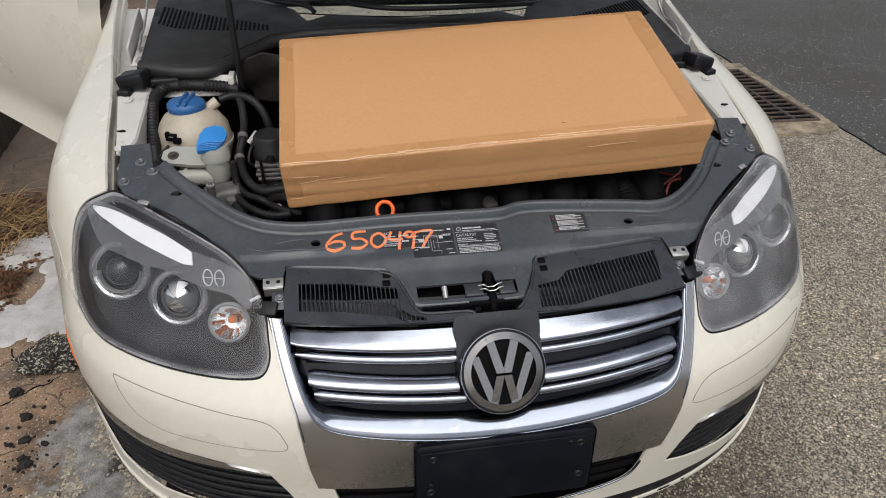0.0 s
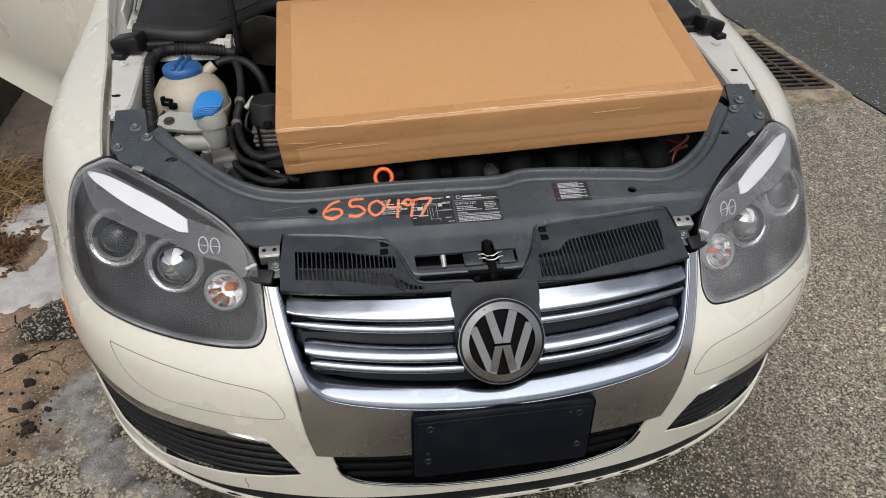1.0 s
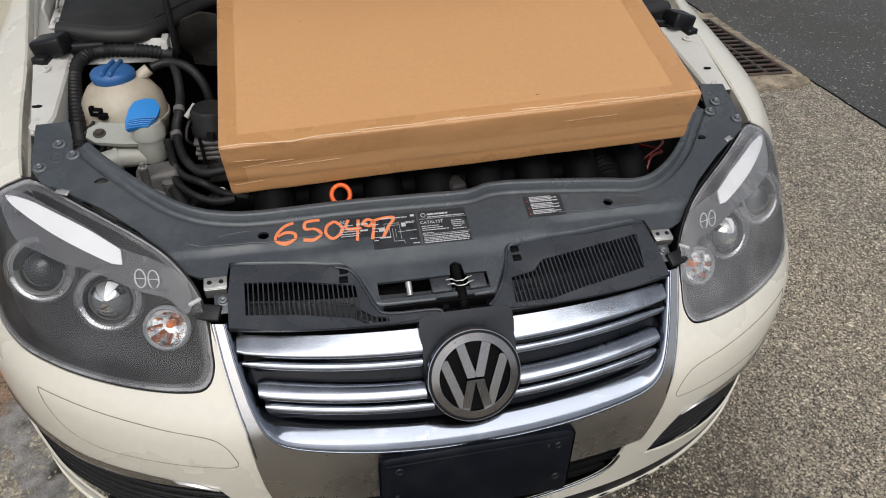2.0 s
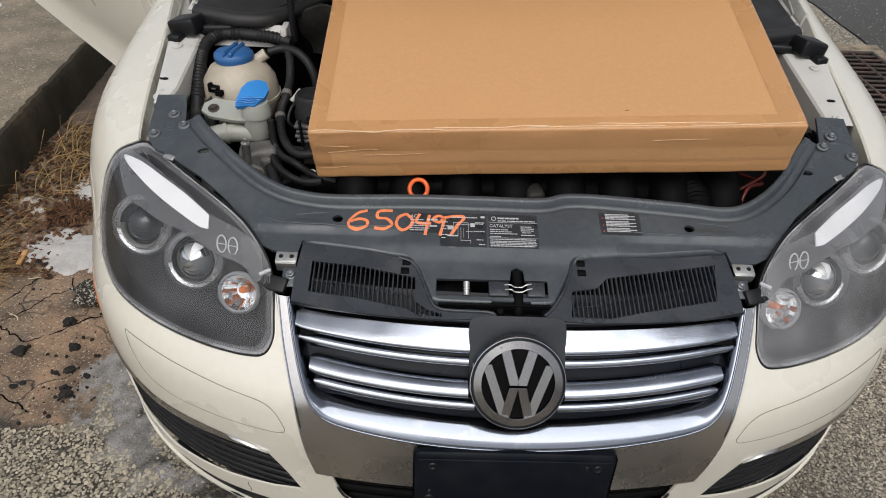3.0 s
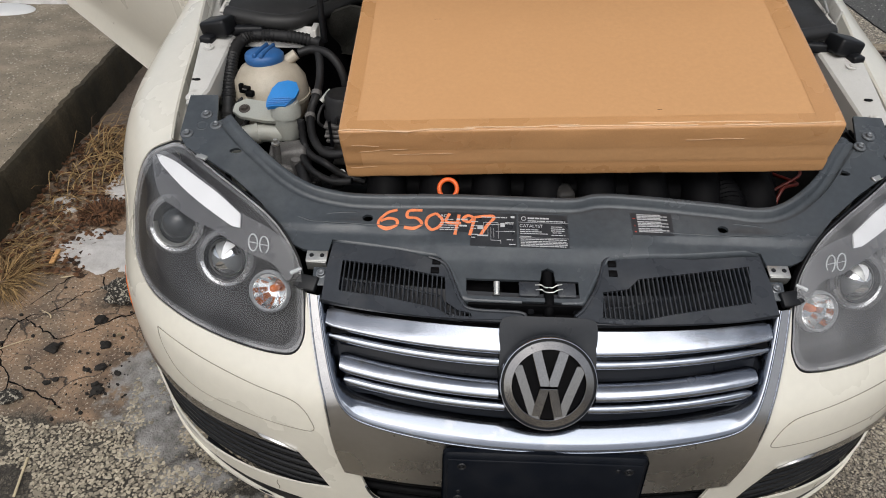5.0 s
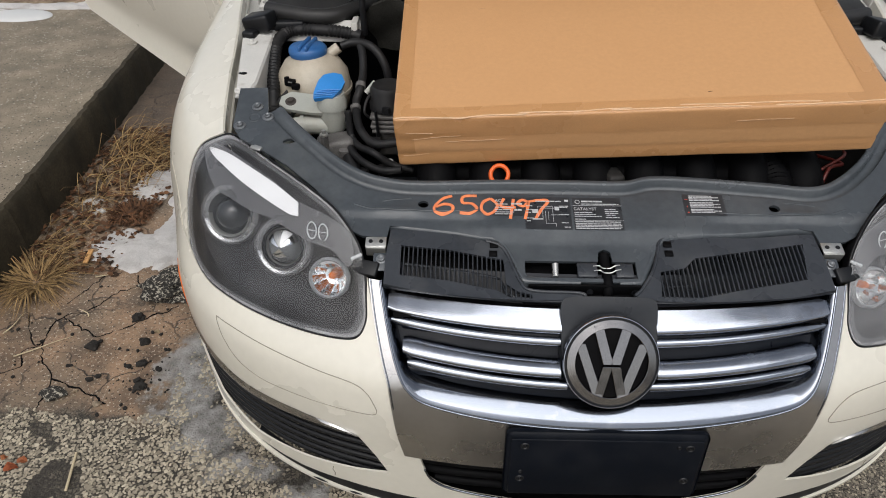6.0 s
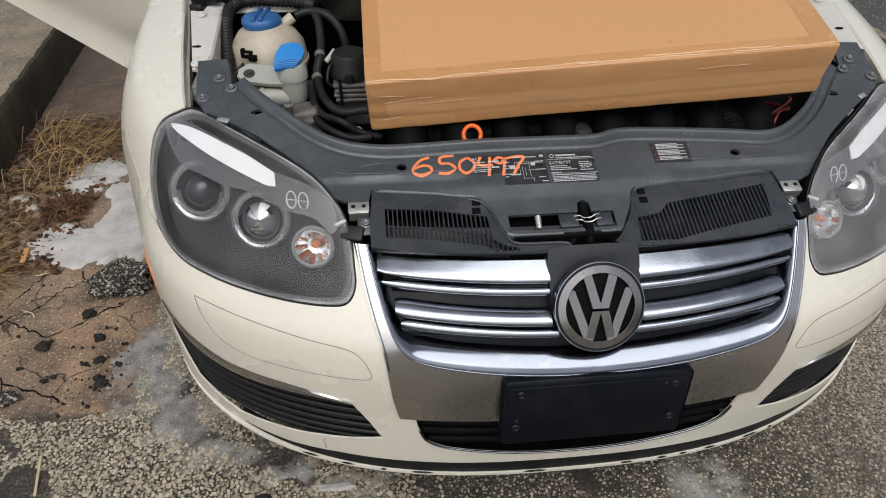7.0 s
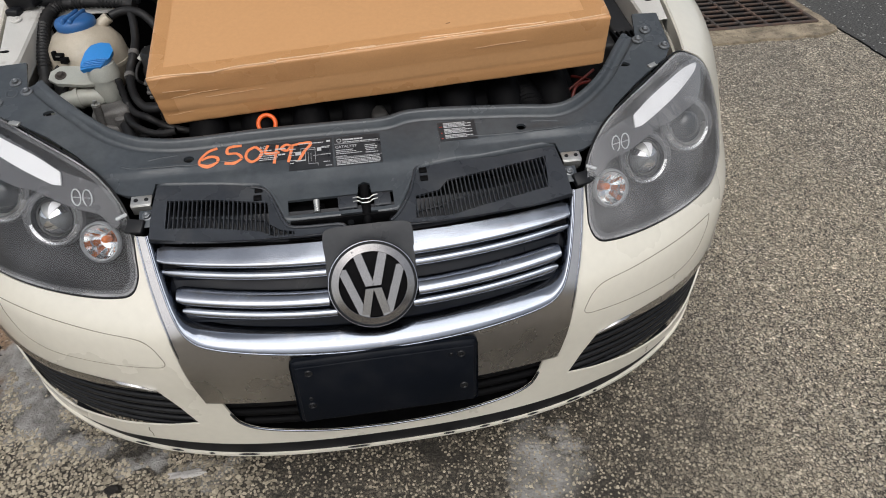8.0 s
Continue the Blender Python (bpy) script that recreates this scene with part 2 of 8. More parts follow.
def ground_material():
    """Worn asphalt with pale stone chips; a browner bare patch beside the kerb and grey salt film by the car."""
    m = bpy.data.materials.new("worn_asphalt")
    m.use_nodes = True
    n, l = m.node_tree.nodes, m.node_tree.links
    b = n["Principled BSDF"]
    co = n.new("ShaderNodeTexCoord")
    sep = n.new("ShaderNodeSeparateXYZ")
    l.new(co.outputs["Object"], sep.inputs[0])

    def math_(op, a, c, clamp=False):
        k = n.new("ShaderNodeMath")
        k.operation, k.use_clamp = op, clamp
        for i, v in enumerate((a, c)):
            if hasattr(v, "links"):
                l.new(v, k.inputs[i])
            else:
                k.inputs[i].default_value = v
        return k.outputs[0]

    def noise_(scale, detail=6, rough=0.6):
        k = n.new("ShaderNodeTexNoise")
        k.inputs["Scale"].default_value, k.inputs["Detail"].default_value, k.inputs["Roughness"].default_value = scale, detail, rough
        l.new(co.outputs["Object"], k.inputs["Vector"])
        return k.outputs[0]

    def mix_(f, a, c):
        k = n.new("ShaderNodeMix")
        k.data_type = "RGBA"
        if hasattr(f, "links"):
            l.new(f, k.inputs[0])
        else:
            k.inputs[0].default_value = f
        for i, v in ((6, a), (7, c)):
            if hasattr(v, "links"):
                l.new(v, k.inputs[i])
            else:
                k.inputs[i].default_value = (*v, 1)
        return k.outputs[2]

    def edge_(v, at, soft):
        k = n.new("ShaderNodeMapRange")
        k.interpolation_type = "SMOOTHSTEP"
        k.inputs[1].default_value, k.inputs[2].default_value = at - soft, at + soft
        l.new(v, k.inputs[0])
        return k.outputs[0]

    X, Y = sep.outputs[0], sep.outputs[1]
    wob = math_("MULTIPLY", math_("SUBTRACT", noise_(5), 0.5), 0.34)
    fine_wob = math_("MULTIPLY", math_("SUBTRACT", noise_(30), 0.5), 0.12)
    wx = math_("ADD", math_("ADD", X, wob), fine_wob)
    wy = math_("ADD", math_("ADD", Y, wob), fine_wob)
    # stone chips of two sizes, unevenly shaped
    wc = n.new("ShaderNodeTexNoise")
    wc.inputs["Scale"].default_value, wc.inputs["Detail"].default_value = 70, 3
    l.new(co.outputs["Object"], wc.inputs["Vector"])
    bent = n.new("ShaderNodeMix")
    bent.data_type = "VECTOR"
    bent.inputs[0].default_value = 0.016
    l.new(co.outputs["Object"], bent.inputs[4])
    l.new(wc.outputs["Color"], bent.inputs[5])

    def chips(scale):
        cell, edge = n.new("ShaderNodeTexVoronoi"), n.new("ShaderNodeTexVoronoi")
        edge.feature = "DISTANCE_TO_EDGE"
        for k in (cell, edge):
            k.inputs["Scale"].default_value = scale
            l.new(bent.outputs[1], k.inputs["Vector"])
        rgb = n.new("ShaderNodeSeparateColor")
        l.new(cell.outputs["Color"], rgb.inputs[0])
        tone = mix_(rgb.outputs[0], (0.13, 0.118, 0.10), (0.60, 0.55, 0.455))
        tone = mix_(math_("MULTIPLY", rgb.outputs[1], 0.4), tone, (0.27, 0.20, 0.14))
        depth = math_("SUBTRACT", edge.outputs["Distance"], math_("MULTIPLY", rgb.outputs[2], 0.22))
        return edge_(depth, 0.05, 0.045), tone, depth

    # coarse chips by the kerb, finer ones on the other side
    coarse, middle, grit = chips(84), chips(122), chips(215)
    west = math_("MULTIPLY", math_("SUBTRACT", 1.0, edge_(X, 0.75, 0.35)), math_("MULTIPLY", edge_(Y, 0.02, 0.15), math_("SUBTRACT", 1.0, edge_(Y, 2.1, 0.4))))
    east = math_("SUBTRACT", 1.0, west)
    f1, t1, d1 = mix_(east, coarse[0], middle[0]), mix_(east, coarse[1], middle[1]), mix_(east, coarse[2], middle[2])
    base = mix_(math_("MULTIPLY", grit[0], math_("ADD", 0.28, math_("MULTIPLY", east, 0.27))), mix_(east, (0.032, 0.029, 0.024), (0.014, 0.012, 0.010)), grit[1])
    base = mix_(math_("MULTIPLY", f1, math_("ADD", 0.25, math_("MULTIPLY", east, 0.75))), base, t1)
    relief = math_("MAXIMUM", d1, math_("MULTIPLY", grit[2], 0.6))
    # bare dark binder where chips have gone, broad paler and browner drifts
    bare = math_("MULTIPLY", edge_(noise_(7, 6, 0.7), 0.56, 0.06), math_("SUBTRACT", 1.0, math_("MULTIPLY", east, 0.75)))
    base = mix_(math_("MULTIPLY", bare, 0.7), base, (0.035, 0.031, 0.026))
    drift = edge_(noise_(1.3, 5, 0.55), 0.5, 0.12)
    k_ = n.new("ShaderNodeMix")
    k_.data_type, k_.blend_type = "RGBA", "MULTIPLY"
    k_.inputs[0].default_value = 1.0
    l.new(base, k_.inputs[6])
    # west, round the car's front, is multiplied darker than east
    l.new(mix_(east, mix_(drift, (0.64, 0.62, 0.59), (0.95, 0.92, 0.85)), mix_(drift, (1.42, 1.41, 1.38), (1.78, 1.75, 1.66))), k_.inputs[7])
    base = k_.outputs[2]
    # smoother, darker road beyond the drain
    road = edge_(math_("ADD", X, math_("MULTIPLY", math_("SUBTRACT", noise_(3), 0.5), 0.08)), 2.53, 0.015)
    sv = n.new("ShaderNodeTexVoronoi")
    sv.inputs["Scale"].default_value = 75
    l.new(co.outputs["Object"], sv.inputs["Vector"])
    sc_ = n.new("ShaderNodeSeparateColor")
    l.new(sv.outputs["Color"], sc_.inputs[0])
    speck = math_("MULTIPLY", edge_(sc_.outputs[0], 0.86, 0.02), math_("SUBTRACT", 1.0, edge_(math_("ADD", sv.outputs["Distance"], math_("MULTIPLY", sc_.outputs[1], 0.3)), 0.42, 0.06)))
    grain = noise_(110, 3, 0.7)
    road_tone = mix_(edge_(grain, 0.5, 0.14), (0.022, 0.023, 0.022), (0.115, 0.113, 0.108))
    road_tone = mix_(math_("MULTIPLY", edge_(noise_(1.1, 6), 0.52, 0.1), 0.45), road_tone, (0.05, 0.046, 0.039))
    road_tone = mix_(speck, road_tone, (0.50, 0.49, 0.46))
    base = mix_(road, base, road_tone)
    # bare brown patch by the kerb
    dirt = math_("MULTIPLY", math_("SUBTRACT", 1.0, edge_(wx, -1.02, 0.04)), edge_(wy, 1.12, 0.05))
    dirt_tone = mix_(edge_(noise_(7, 8), 0.5, 0.18), (0.105, 0.072, 0.048), (0.325, 0.212, 0.132))
    dirt_tone = mix_(math_("MULTIPLY", edge_(noise_(3.1, 6), 0.52, 0.1), 0.6), dirt_tone, (0.15, 0.122, 0.09))
    dirt_tone = mix_(edge_(noise_(120, 2), 0.625, 0.03), dirt_tone, (0.42, 0.36, 0.28))
    dirt_tone = mix_(edge_(noise_(130, 3), 0.62, 0.05), dirt_tone, (0.05, 0.036, 0.026))
    dirt_tone = mix_(edge_(noise_(55, 5), 0.66, 0.03), dirt_tone, (0.035, 0.03, 0.025))
    cr = n.new("ShaderNodeTexVoronoi")
    cr.feature = "DISTANCE_TO_EDGE"
    cr.inputs["Scale"].default_value = 4.2
    warp = n.new("ShaderNodeMix")
    warp.data_type = "VECTOR"
    warp.inputs[0].default_value = 0.13
    wn_ = n.new("ShaderNodeTexNoise")
    wn_.inputs["Scale"].default_value = 9
    wn_.inputs["Detail"].default_value = 5
    l.new(co.outputs["Object"], wn_.inputs["Vector"])
    l.new(co.outputs["Object"], warp.inputs[4])
    l.new(wn_.outputs["Color"], warp.inputs[5])
    l.new(warp.outputs[1], cr.inputs["Vector"])
    crack = math_("MULTIPLY", math_("SUBTRACT", 1.0, edge_(cr.outputs["Distance"], 0.009, 0.007)), edge_(noise_(2.3, 3), 0.46, 0.08))
    dirt_tone = mix_(math_("MULTIPLY", crack, 0.9), dirt_tone, (0.02, 0.018, 0.016))
    dirt_tone = mix_(math_("MULTIPLY", edge_(wy, 2.35, 0.3), 0.65), dirt_tone, mix_(noise_(18, 6), (0.045, 0.035, 0.027), (0.12, 0.095, 0.075)))
    base = mix_(dirt, base, dirt_tone)
    # grey salt film and melt water along the bumper
    def blob(cx, cy, rx, ry):
        dx = math_("DIVIDE", math_("SUBTRACT", wx, cx), rx)
        dy = math_("DIVIDE", math_("SUBTRACT", wy, cy), ry)
        r = math_("ADD", math_("MULTIPLY", dx, dx), math_("MULTIPLY", dy, dy))
        return math_("SUBTRACT", 1.0, edge_(r, 0.9, 0.7))
    film = blob(0.34, 0.76, 0.07, 0.12)
    for at in ((-0.985, 1.33, 0.06, 0.13), (-0.945, 1.20, 0.07, 0.10), (-0.87, 1.09, 0.085, 0.075), (-0.75, 0.985, 0.09, 0.05), (-0.60, 0.90, 0.07, 0.035), (-0.46, 0.855, 0.09, 0.035)):
        film = math_("MAXIMUM", film, blob(*at))
    film_tone = mix_(noise_(22, 6), (0.15, 0.142, 0.13), (0.48, 0.47, 0.45))
    film_f = math_("MULTIPLY", film, math_("SUBTRACT", math_("MULTIPLY", noise_(16, 8), 2.6), 0.56), True)
    base = mix_(film_f, base, film_tone)
    l.new(base, b.inputs["Base Color"])
    b.inputs["Roughness"].default_value = 0.85
    hgt = math_("ADD", math_("MULTIPLY", math_("MULTIPLY", relief, math_("SUBTRACT", 1.0, dirt)), 1.2), math_("MULTIPLY", noise_(60, 6), 0.5))
    hgt = math_("SUBTRACT", hgt, math_("MULTIPLY", math_("MULTIPLY", crack, dirt), 0.6))
    bp = n.new("ShaderNodeBump")
    bp.inputs["Strength"].default_value, bp.inputs["Distance"].default_value = 0.8, 0.006
    l.new(hgt, bp.inputs["Height"])
    l.new(bp.outputs[0], b.inputs["Normal"])
    return m


asphalt = ground_material()
chip_mat = shade("stone_chips", (0.30, 0.27, 0.22), 0.85, vary=0.1, scale=40, bump=0.4)
_n, _l = chip_mat.node_tree.nodes, chip_mat.node_tree.links
_g, _r = _n.new("ShaderNodeNewGeometry"), _n.new("ShaderNodeMix")
_r.data_type = "RGBA"
_r.inputs[6].default_value, _r.inputs[7].default_value = (0.17, 0.147, 0.11, 1), (0.49, 0.43, 0.325, 1)
_l.new(_g.outputs["Random Per Island"], _r.inputs[0])
_l.new(_r.outputs[2], _n["Principled BSDF"].inputs["Base Color"])
_n, _l = blade_mat.node_tree.nodes, blade_mat.node_tree.links
_g, _r = _n.new("ShaderNodeNewGeometry"), _n.new("ShaderNodeMix")
_r.data_type = "RGBA"
_r.inputs[6].default_value, _r.inputs[7].default_value = (0.05, 0.028, 0.014, 1), (0.44, 0.29, 0.13, 1)
_l.new(_g.outputs["Random Per Island"], _r.inputs[0])
_l.new(_r.outputs[2], _n["Principled BSDF"].inputs["Base Color"])

_n, _l = brown_plant.node_tree.nodes, brown_plant.node_tree.links
_g, _r = _n.new("ShaderNodeNewGeometry"), _n.new("ShaderNodeMix")
_r.data_type = "RGBA"
_r.inputs[6].default_value, _r.inputs[7].default_value = (0.028, 0.019, 0.014, 1), (0.17, 0.085, 0.045, 1)
_l.new(_g.outputs["Random Per Island"], _r.inputs[0])
_l.new(_r.outputs[2], _n["Principled BSDF"].inputs["Base Color"])

# ---- building helpers ----
from mathutils.geometry import delaunay_2d_cdt


def part(name, bm, material, parent=None, label="", smooth=True):
    me = bpy.data.meshes.new(name)
    bm.to_mesh(me)
    bm.free()
    me.materials.append(material)
    if smooth:
        me.shade_smooth()
        me.set_sharp_from_angle(angle=radians(48))
    ob = new(name, me)
    if parent:
        ob.parent = parent
    if label:
        ob["label"] = label
    return ob


def sharp(ob, angle=35):
    """Keeps the edges above the angle crisp."""
    ob.data.set_sharp_from_angle(angle=radians(angle))
    return ob


def spline(pts, n=8, closed=False):
    """Catmull-Rom through the points."""
    P = [Vector(p) for p in pts]
    out, N = [], len(P)
    for i in range(N if closed else N - 1):
        g = (lambda k: P[k % N]) if closed else (lambda k: P[min(max(k, 0), N - 1)])
        a, b, c, d = g(i - 1), g(i), g(i + 1), g(i + 2)
        for j in range(n):
            t = j / n
            out.append(0.5 * ((2 * b) + (c - a) * t + (2 * a - 5 * b + 4 * c - d) * t * t + (3 * b - a - 3 * c + d) * t ** 3))
    if not closed:
        out.append(P[-1].copy())
    return out


def tube(bm, pts, r, seg=10, cap=True, ribs=0.0, pitch=0.008):
    """A round bar along points; ribs makes it corrugated."""
    pts = [Vector(p) for p in pts]
    if ribs:
        fine, d = [], 0.0
        for a, b in zip(pts, pts[1:]):
            k = max(1, int((b - a).length / (pitch / 2)))
            fine += [a.lerp(b, i / k) for i in range(k)]
        pts = fine + [pts[-1]]
    rings, ref = [], Vector((0.13, 0.21, 1)).normalized()
    for i, p in enumerate(pts):
        d = (pts[min(i + 1, len(pts) - 1)] - pts[max(i - 1, 0)]).normalized()
        side = d.cross(ref)
        side = side.normalized() if side.length > 1e-4 else d.orthogonal().normalized()
        ref = side.cross(d).normalized()
        rad = (r[i] if isinstance(r, (list, tuple)) else r) + (ribs if i % 2 else 0.0)
        rings.append([bm.verts.new(p + rad * (math.cos(a) * side + math.sin(a) * ref)) for a in (2 * math.pi * k / seg for k in range(seg))])
    for A, B in zip(rings, rings[1:]):
        for k in range(seg):
            bm.faces.new((A[k], A[(k + 1) % seg], B[(k + 1) % seg], B[k]))
    if cap:
        bm.faces.new(rings[0][::-1])
        bm.faces.new(rings[-1])
    return bm


def hose(name, pts, r, parent, material=None, ribs=0.0, label="", seg=12):
    bm = bmesh.new()
    tube(bm, spline(pts, 8), r, seg, ribs=ribs)
    return part(name, bm, material or hose_rubber, parent, label)


def block(bm, size, m=None, bevel=0.0, seg=2):
    """A box centred on the origin of m, with rounded edges."""
    m = m or Matrix()
    r = bmesh.ops.create_cube(bm, size=1.0, matrix=m @ Matrix.Diagonal((*size, 1)))
    if bevel:
        es = list({e for v in r["verts"] for e in v.link_edges})
        bmesh.ops.bevel(bm, geom=es, offset=bevel, segments=seg, affect="EDGES", profile=0.5)
    return bm


def lathe(bm, prof, m=None, seg=32, arc=2 * math.pi):
    """Turns (radius, height) points round z."""
    m = m or Matrix()
    rings = []
    full = abs(arc - 2 * math.pi) < 1e-6
    cnt = seg if full else seg + 1
    for r, z in prof:
        if r < 1e-5:
            rings.append([bm.verts.new(m @ Vector((0, 0, z)))])
        else:
            rings.append([bm.verts.new(m @ Vector((r * math.cos(arc * k / seg), r * math.sin(arc * k / seg), z))) for k in range(cnt)])
    for A, B in zip(rings, rings[1:]):
        for k in range(seg):
            k2 = (k + 1) % cnt if full else k + 1
            a = [A[0]] if len(A) == 1 else [A[k], A[k2]]
            b = [B[0]] if len(B) == 1 else [B[k2], B[k]]
            if len(a) + len(b) > 2:
                bm.faces.new(a + b)
    return bm


def inside(P, poly):
    """Which of the points P (n x 2) lie in the polygon."""
    poly = np.asarray(poly)
    hit = np.zeros(len(P), bool)
    x, y = P[:, 0], P[:, 1]
    for (x1, y1), (x2, y2) in zip(poly, np.roll(poly, -1, 0)):
        c = (y1 > y) != (y2 > y)
        with np.errstate(divide="ignore", invalid="ignore"):
            hit ^= c & (x < (x2 - x1) * (y - y1) / (y2 - y1) + x1)
    return hit


def dense(poly, step):
    out = []
    for a, b in zip(poly, list(poly[1:]) + [poly[0]]):
        k = max(1, int(math.hypot(b[0] - a[0], b[1] - a[1]) / step))
        out += [(a[0] + (b[0] - a[0]) * i / k, a[1] + (b[1] - a[1]) * i / k) for i in range(k)]
    return out


def sheet(outer, holes, step, fn, thick, bm=None, roll=0.0):
    """A skin of that thickness over the outline (two flat coordinates), with holes, laid on the surface fn(a, b)."""
    bm = bm or bmesh.new()
    loops = [dense(outer, step)] + [dense(h, step * 0.7) for h in holes]
    verts, edges = [], []
    for lp in loops:
        s = len(verts)
        verts += lp
        edges += [(s + i, s + (i + 1) % len(lp)) for i in range(len(lp))]
    B = np.array(verts)
    lo, hi = B.min(0), B.max(0)
    gx, gy = np.meshgrid(np.arange(lo[0] + step / 2, hi[0], step), np.arange(lo[1] + step / 2, hi[1], step))
    gx[1::2] += step / 2
    G = np.column_stack((gx.ravel(), gy.ravel()))
    keep = inside(G, loops[0])
    for h in loops[1:]:
        keep &= ~inside(G, h)
    G = G[keep]
    near = np.array([np.min((B[:, 0] - p[0]) ** 2 + (B[:, 1] - p[1]) ** 2) for p in G]) if len(G) else np.zeros(0)
    G = G[near > (step * 0.55) ** 2] if len(G) else G
    vs, _, fs, *_ = delaunay_2d_cdt([Vector(v) for v in verts] + [Vector(p) for p in G], edges, [], 0, 1e-6)
    V = np.array([tuple(v) for v in vs])
    C = np.array([V[list(f)].mean(0) for f in fs])
    ok = inside(C, loops[0])
    for h in loops[1:]:
        ok &= ~inside(C, h)
    used = sorted({i for f, k in zip(fs, ok) if k for i in f})
    front, back = {}, {}
    e = 1e-3
    for i in used:
        a, b = V[i]
        p = Vector(fn(a, b))
        nr = (Vector(fn(a + e, b)) - Vector(fn(a - e, b))).cross(Vector(fn(a, b + e)) - Vector(fn(a, b - e)))
        nr = nr.normalized() if nr.length > 1e-12 else Vector((0, 0, 1))
        front[i] = bm.verts.new(p)
        back[i] = bm.verts.new(p - nr * thick)
    count = {}
    for f, k in zip(fs, ok):
        if not k:
            continue
        a, b, c = (V[j] for j in f)
        if (b[0] - a[0]) * (c[1] - a[1]) - (b[1] - a[1]) * (c[0] - a[0]) < 0:
            f = f[::-1]
        bm.faces.new([front[j] for j in f])
        bm.faces.new([back[j] for j in f[::-1]])
        for p, q in zip(f, list(f[1:]) + [f[0]]):
            count[(p, q)] = True
    for p, q in count:
        if (q, p) not in count:
            bm.faces.new((front[q], front[p], back[p], back[q]))
    return bm


def thing(name, label, category, group="", at=(0, 0, 0)):
    ob = new(name)
    ob.location = at
    return tagged(ob, label, category, group)


def mirror_x(pts):
    return [(-p[0], *p[1:]) for p in pts]


# ---- ground, road edge, kerb ----
bm = bmesh.new()
xs = [-60, -25, -10, -5, -3, -2, -1, 0, 1, 2, 3, 5, 10, 25, 60]
rows = [[bm.verts.new((x, y, 0.0)) for x in xs] for y in [-60, -25, -8, -3, -1, 0, 1, 2, 3, 4, 6, 10, 25, 60]]
for A, B in zip(rows, rows[1:]):
    for k in range(len(xs) - 1):
        bm.faces.new((A[k], A[k + 1], B[k + 1], B[k]))
ground = part("ground", bm, asphalt, smooth=False)
tagged(ground, "worn grey asphalt with exposed stone chips and brown bare patch", "ground", kind="structure")

# raised concrete pavement and its darker, mottled kerb face
def kerb_rows(cols):
    bm = bmesh.new()
    prev = None
    for y in np.arange(-3.0, 12.01, 0.02):
        w = 0.008 * noise.noise((y * 2.1, 3.0, 0)) + 0.011 * noise.noise((y * 17, 1.0, 0)) + 0.009 * noise.noise((y * 41, 5.0, 0)) - 0.07 * (y - 1.9)
        h = 0.178 + 0.004 * noise.noise((y * 9, 7.0, 0))
        row = [bm.verts.new((a + w, y, h + b if b > -0.1 else -0.02)) for a, b in cols]
        if prev:
            for k in range(len(cols) - 1):
                bm.faces.new((prev[k], row[k], row[k + 1], prev[k + 1]))
        prev = row
    return bm


pavement = part("pavement", kerb_rows([(-1.752, 0.004), (-2.6, 0.008), (-4.5, 0.01), (-20, 0.02)]), concrete)
tagged(pavement, "raised worn concrete pavement slab", "pavement", kind="structure")
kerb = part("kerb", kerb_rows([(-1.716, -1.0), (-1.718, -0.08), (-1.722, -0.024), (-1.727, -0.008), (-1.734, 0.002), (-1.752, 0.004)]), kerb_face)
tagged(kerb, "dark brown mottled kerb face", "kerb", kind="structure")

# ---- the car: nose surface ----
WID, DEEP = 0.87, 0.60
ZK = (0.13, 0.17, 0.22, 0.30, 0.37, 0.43, 0.49, 0.55, 0.58, 0.625, 0.69, 0.725, 0.75, 0.80, 0.83, 0.87, 0.915, 0.945, 1.0)
YK = (0.765, 0.748, 0.737, 0.727, 0.72, 0.712, 0.708, 0.715, 0.735, 0.772, 0.827, 0.862, 0.886, 0.967, 1.087, 1.294, 1.48, 1.59, 1.8)


_zf = np.linspace(ZK[0] - 0.05, ZK[-1] + 0.05, 600)
_yf = np.interp(_zf, ZK, YK)
_ker = np.hanning(35)[1:-1]
_ker /= _ker.sum()
_yf = np.convolve(np.pad(_yf, 16, mode="edge"), _ker, "valid")


def mid_y(z):
    """How far back the car's nose lies on its centre line at that height."""
    return float(np.interp(z, _zf, _yf))


def nose(s, z):
    """The car's front and side skin: s runs outward from the centre (an angle up to a right angle, then on along the side)."""
    a = min(abs(s), math.pi / 2)
    rest = math.pi / 2 - a
    b = min(a, math.pi / 2 - 0.08)
    q = (1 - math.sin(b) ** 2.5) ** (1 / 2.2) * min(1.0, rest / 0.08)
    y = mid_y(z) + DEEP * (1 - q)
    if abs(s) > math.pi / 2:
        y += (abs(s) - math.pi / 2) * WID
    # the wing swells out over the wheel
    u = max(0.0, min(1.0, (y - 1.15) / 0.27))
    swell = float(np.interp(z, (0.20, 0.30, 0.45, 0.55, 0.64, 0.69, 0.77, 0.82, 0.86), (0.01, 0.02, 0.04, 0.048, 0.046, 0.037, 0.017, 0.006, 0.0)))
    x = WID * math.sin(a)
    if s > 0:
        # this wing sits a little closer in
        v = max(0.0, min(1.0, (x - 0.70) / 0.15))
        x, swell = x - 0.008 * v * v * (3 - 2 * v), swell * 0.72
    return (math.copysign(x + swell * u * u * (3 - 2 * u), s), y, z)


def nx(x):
    return math.copysign(math.asin(min(abs(x) / WID, 1.0)), x)


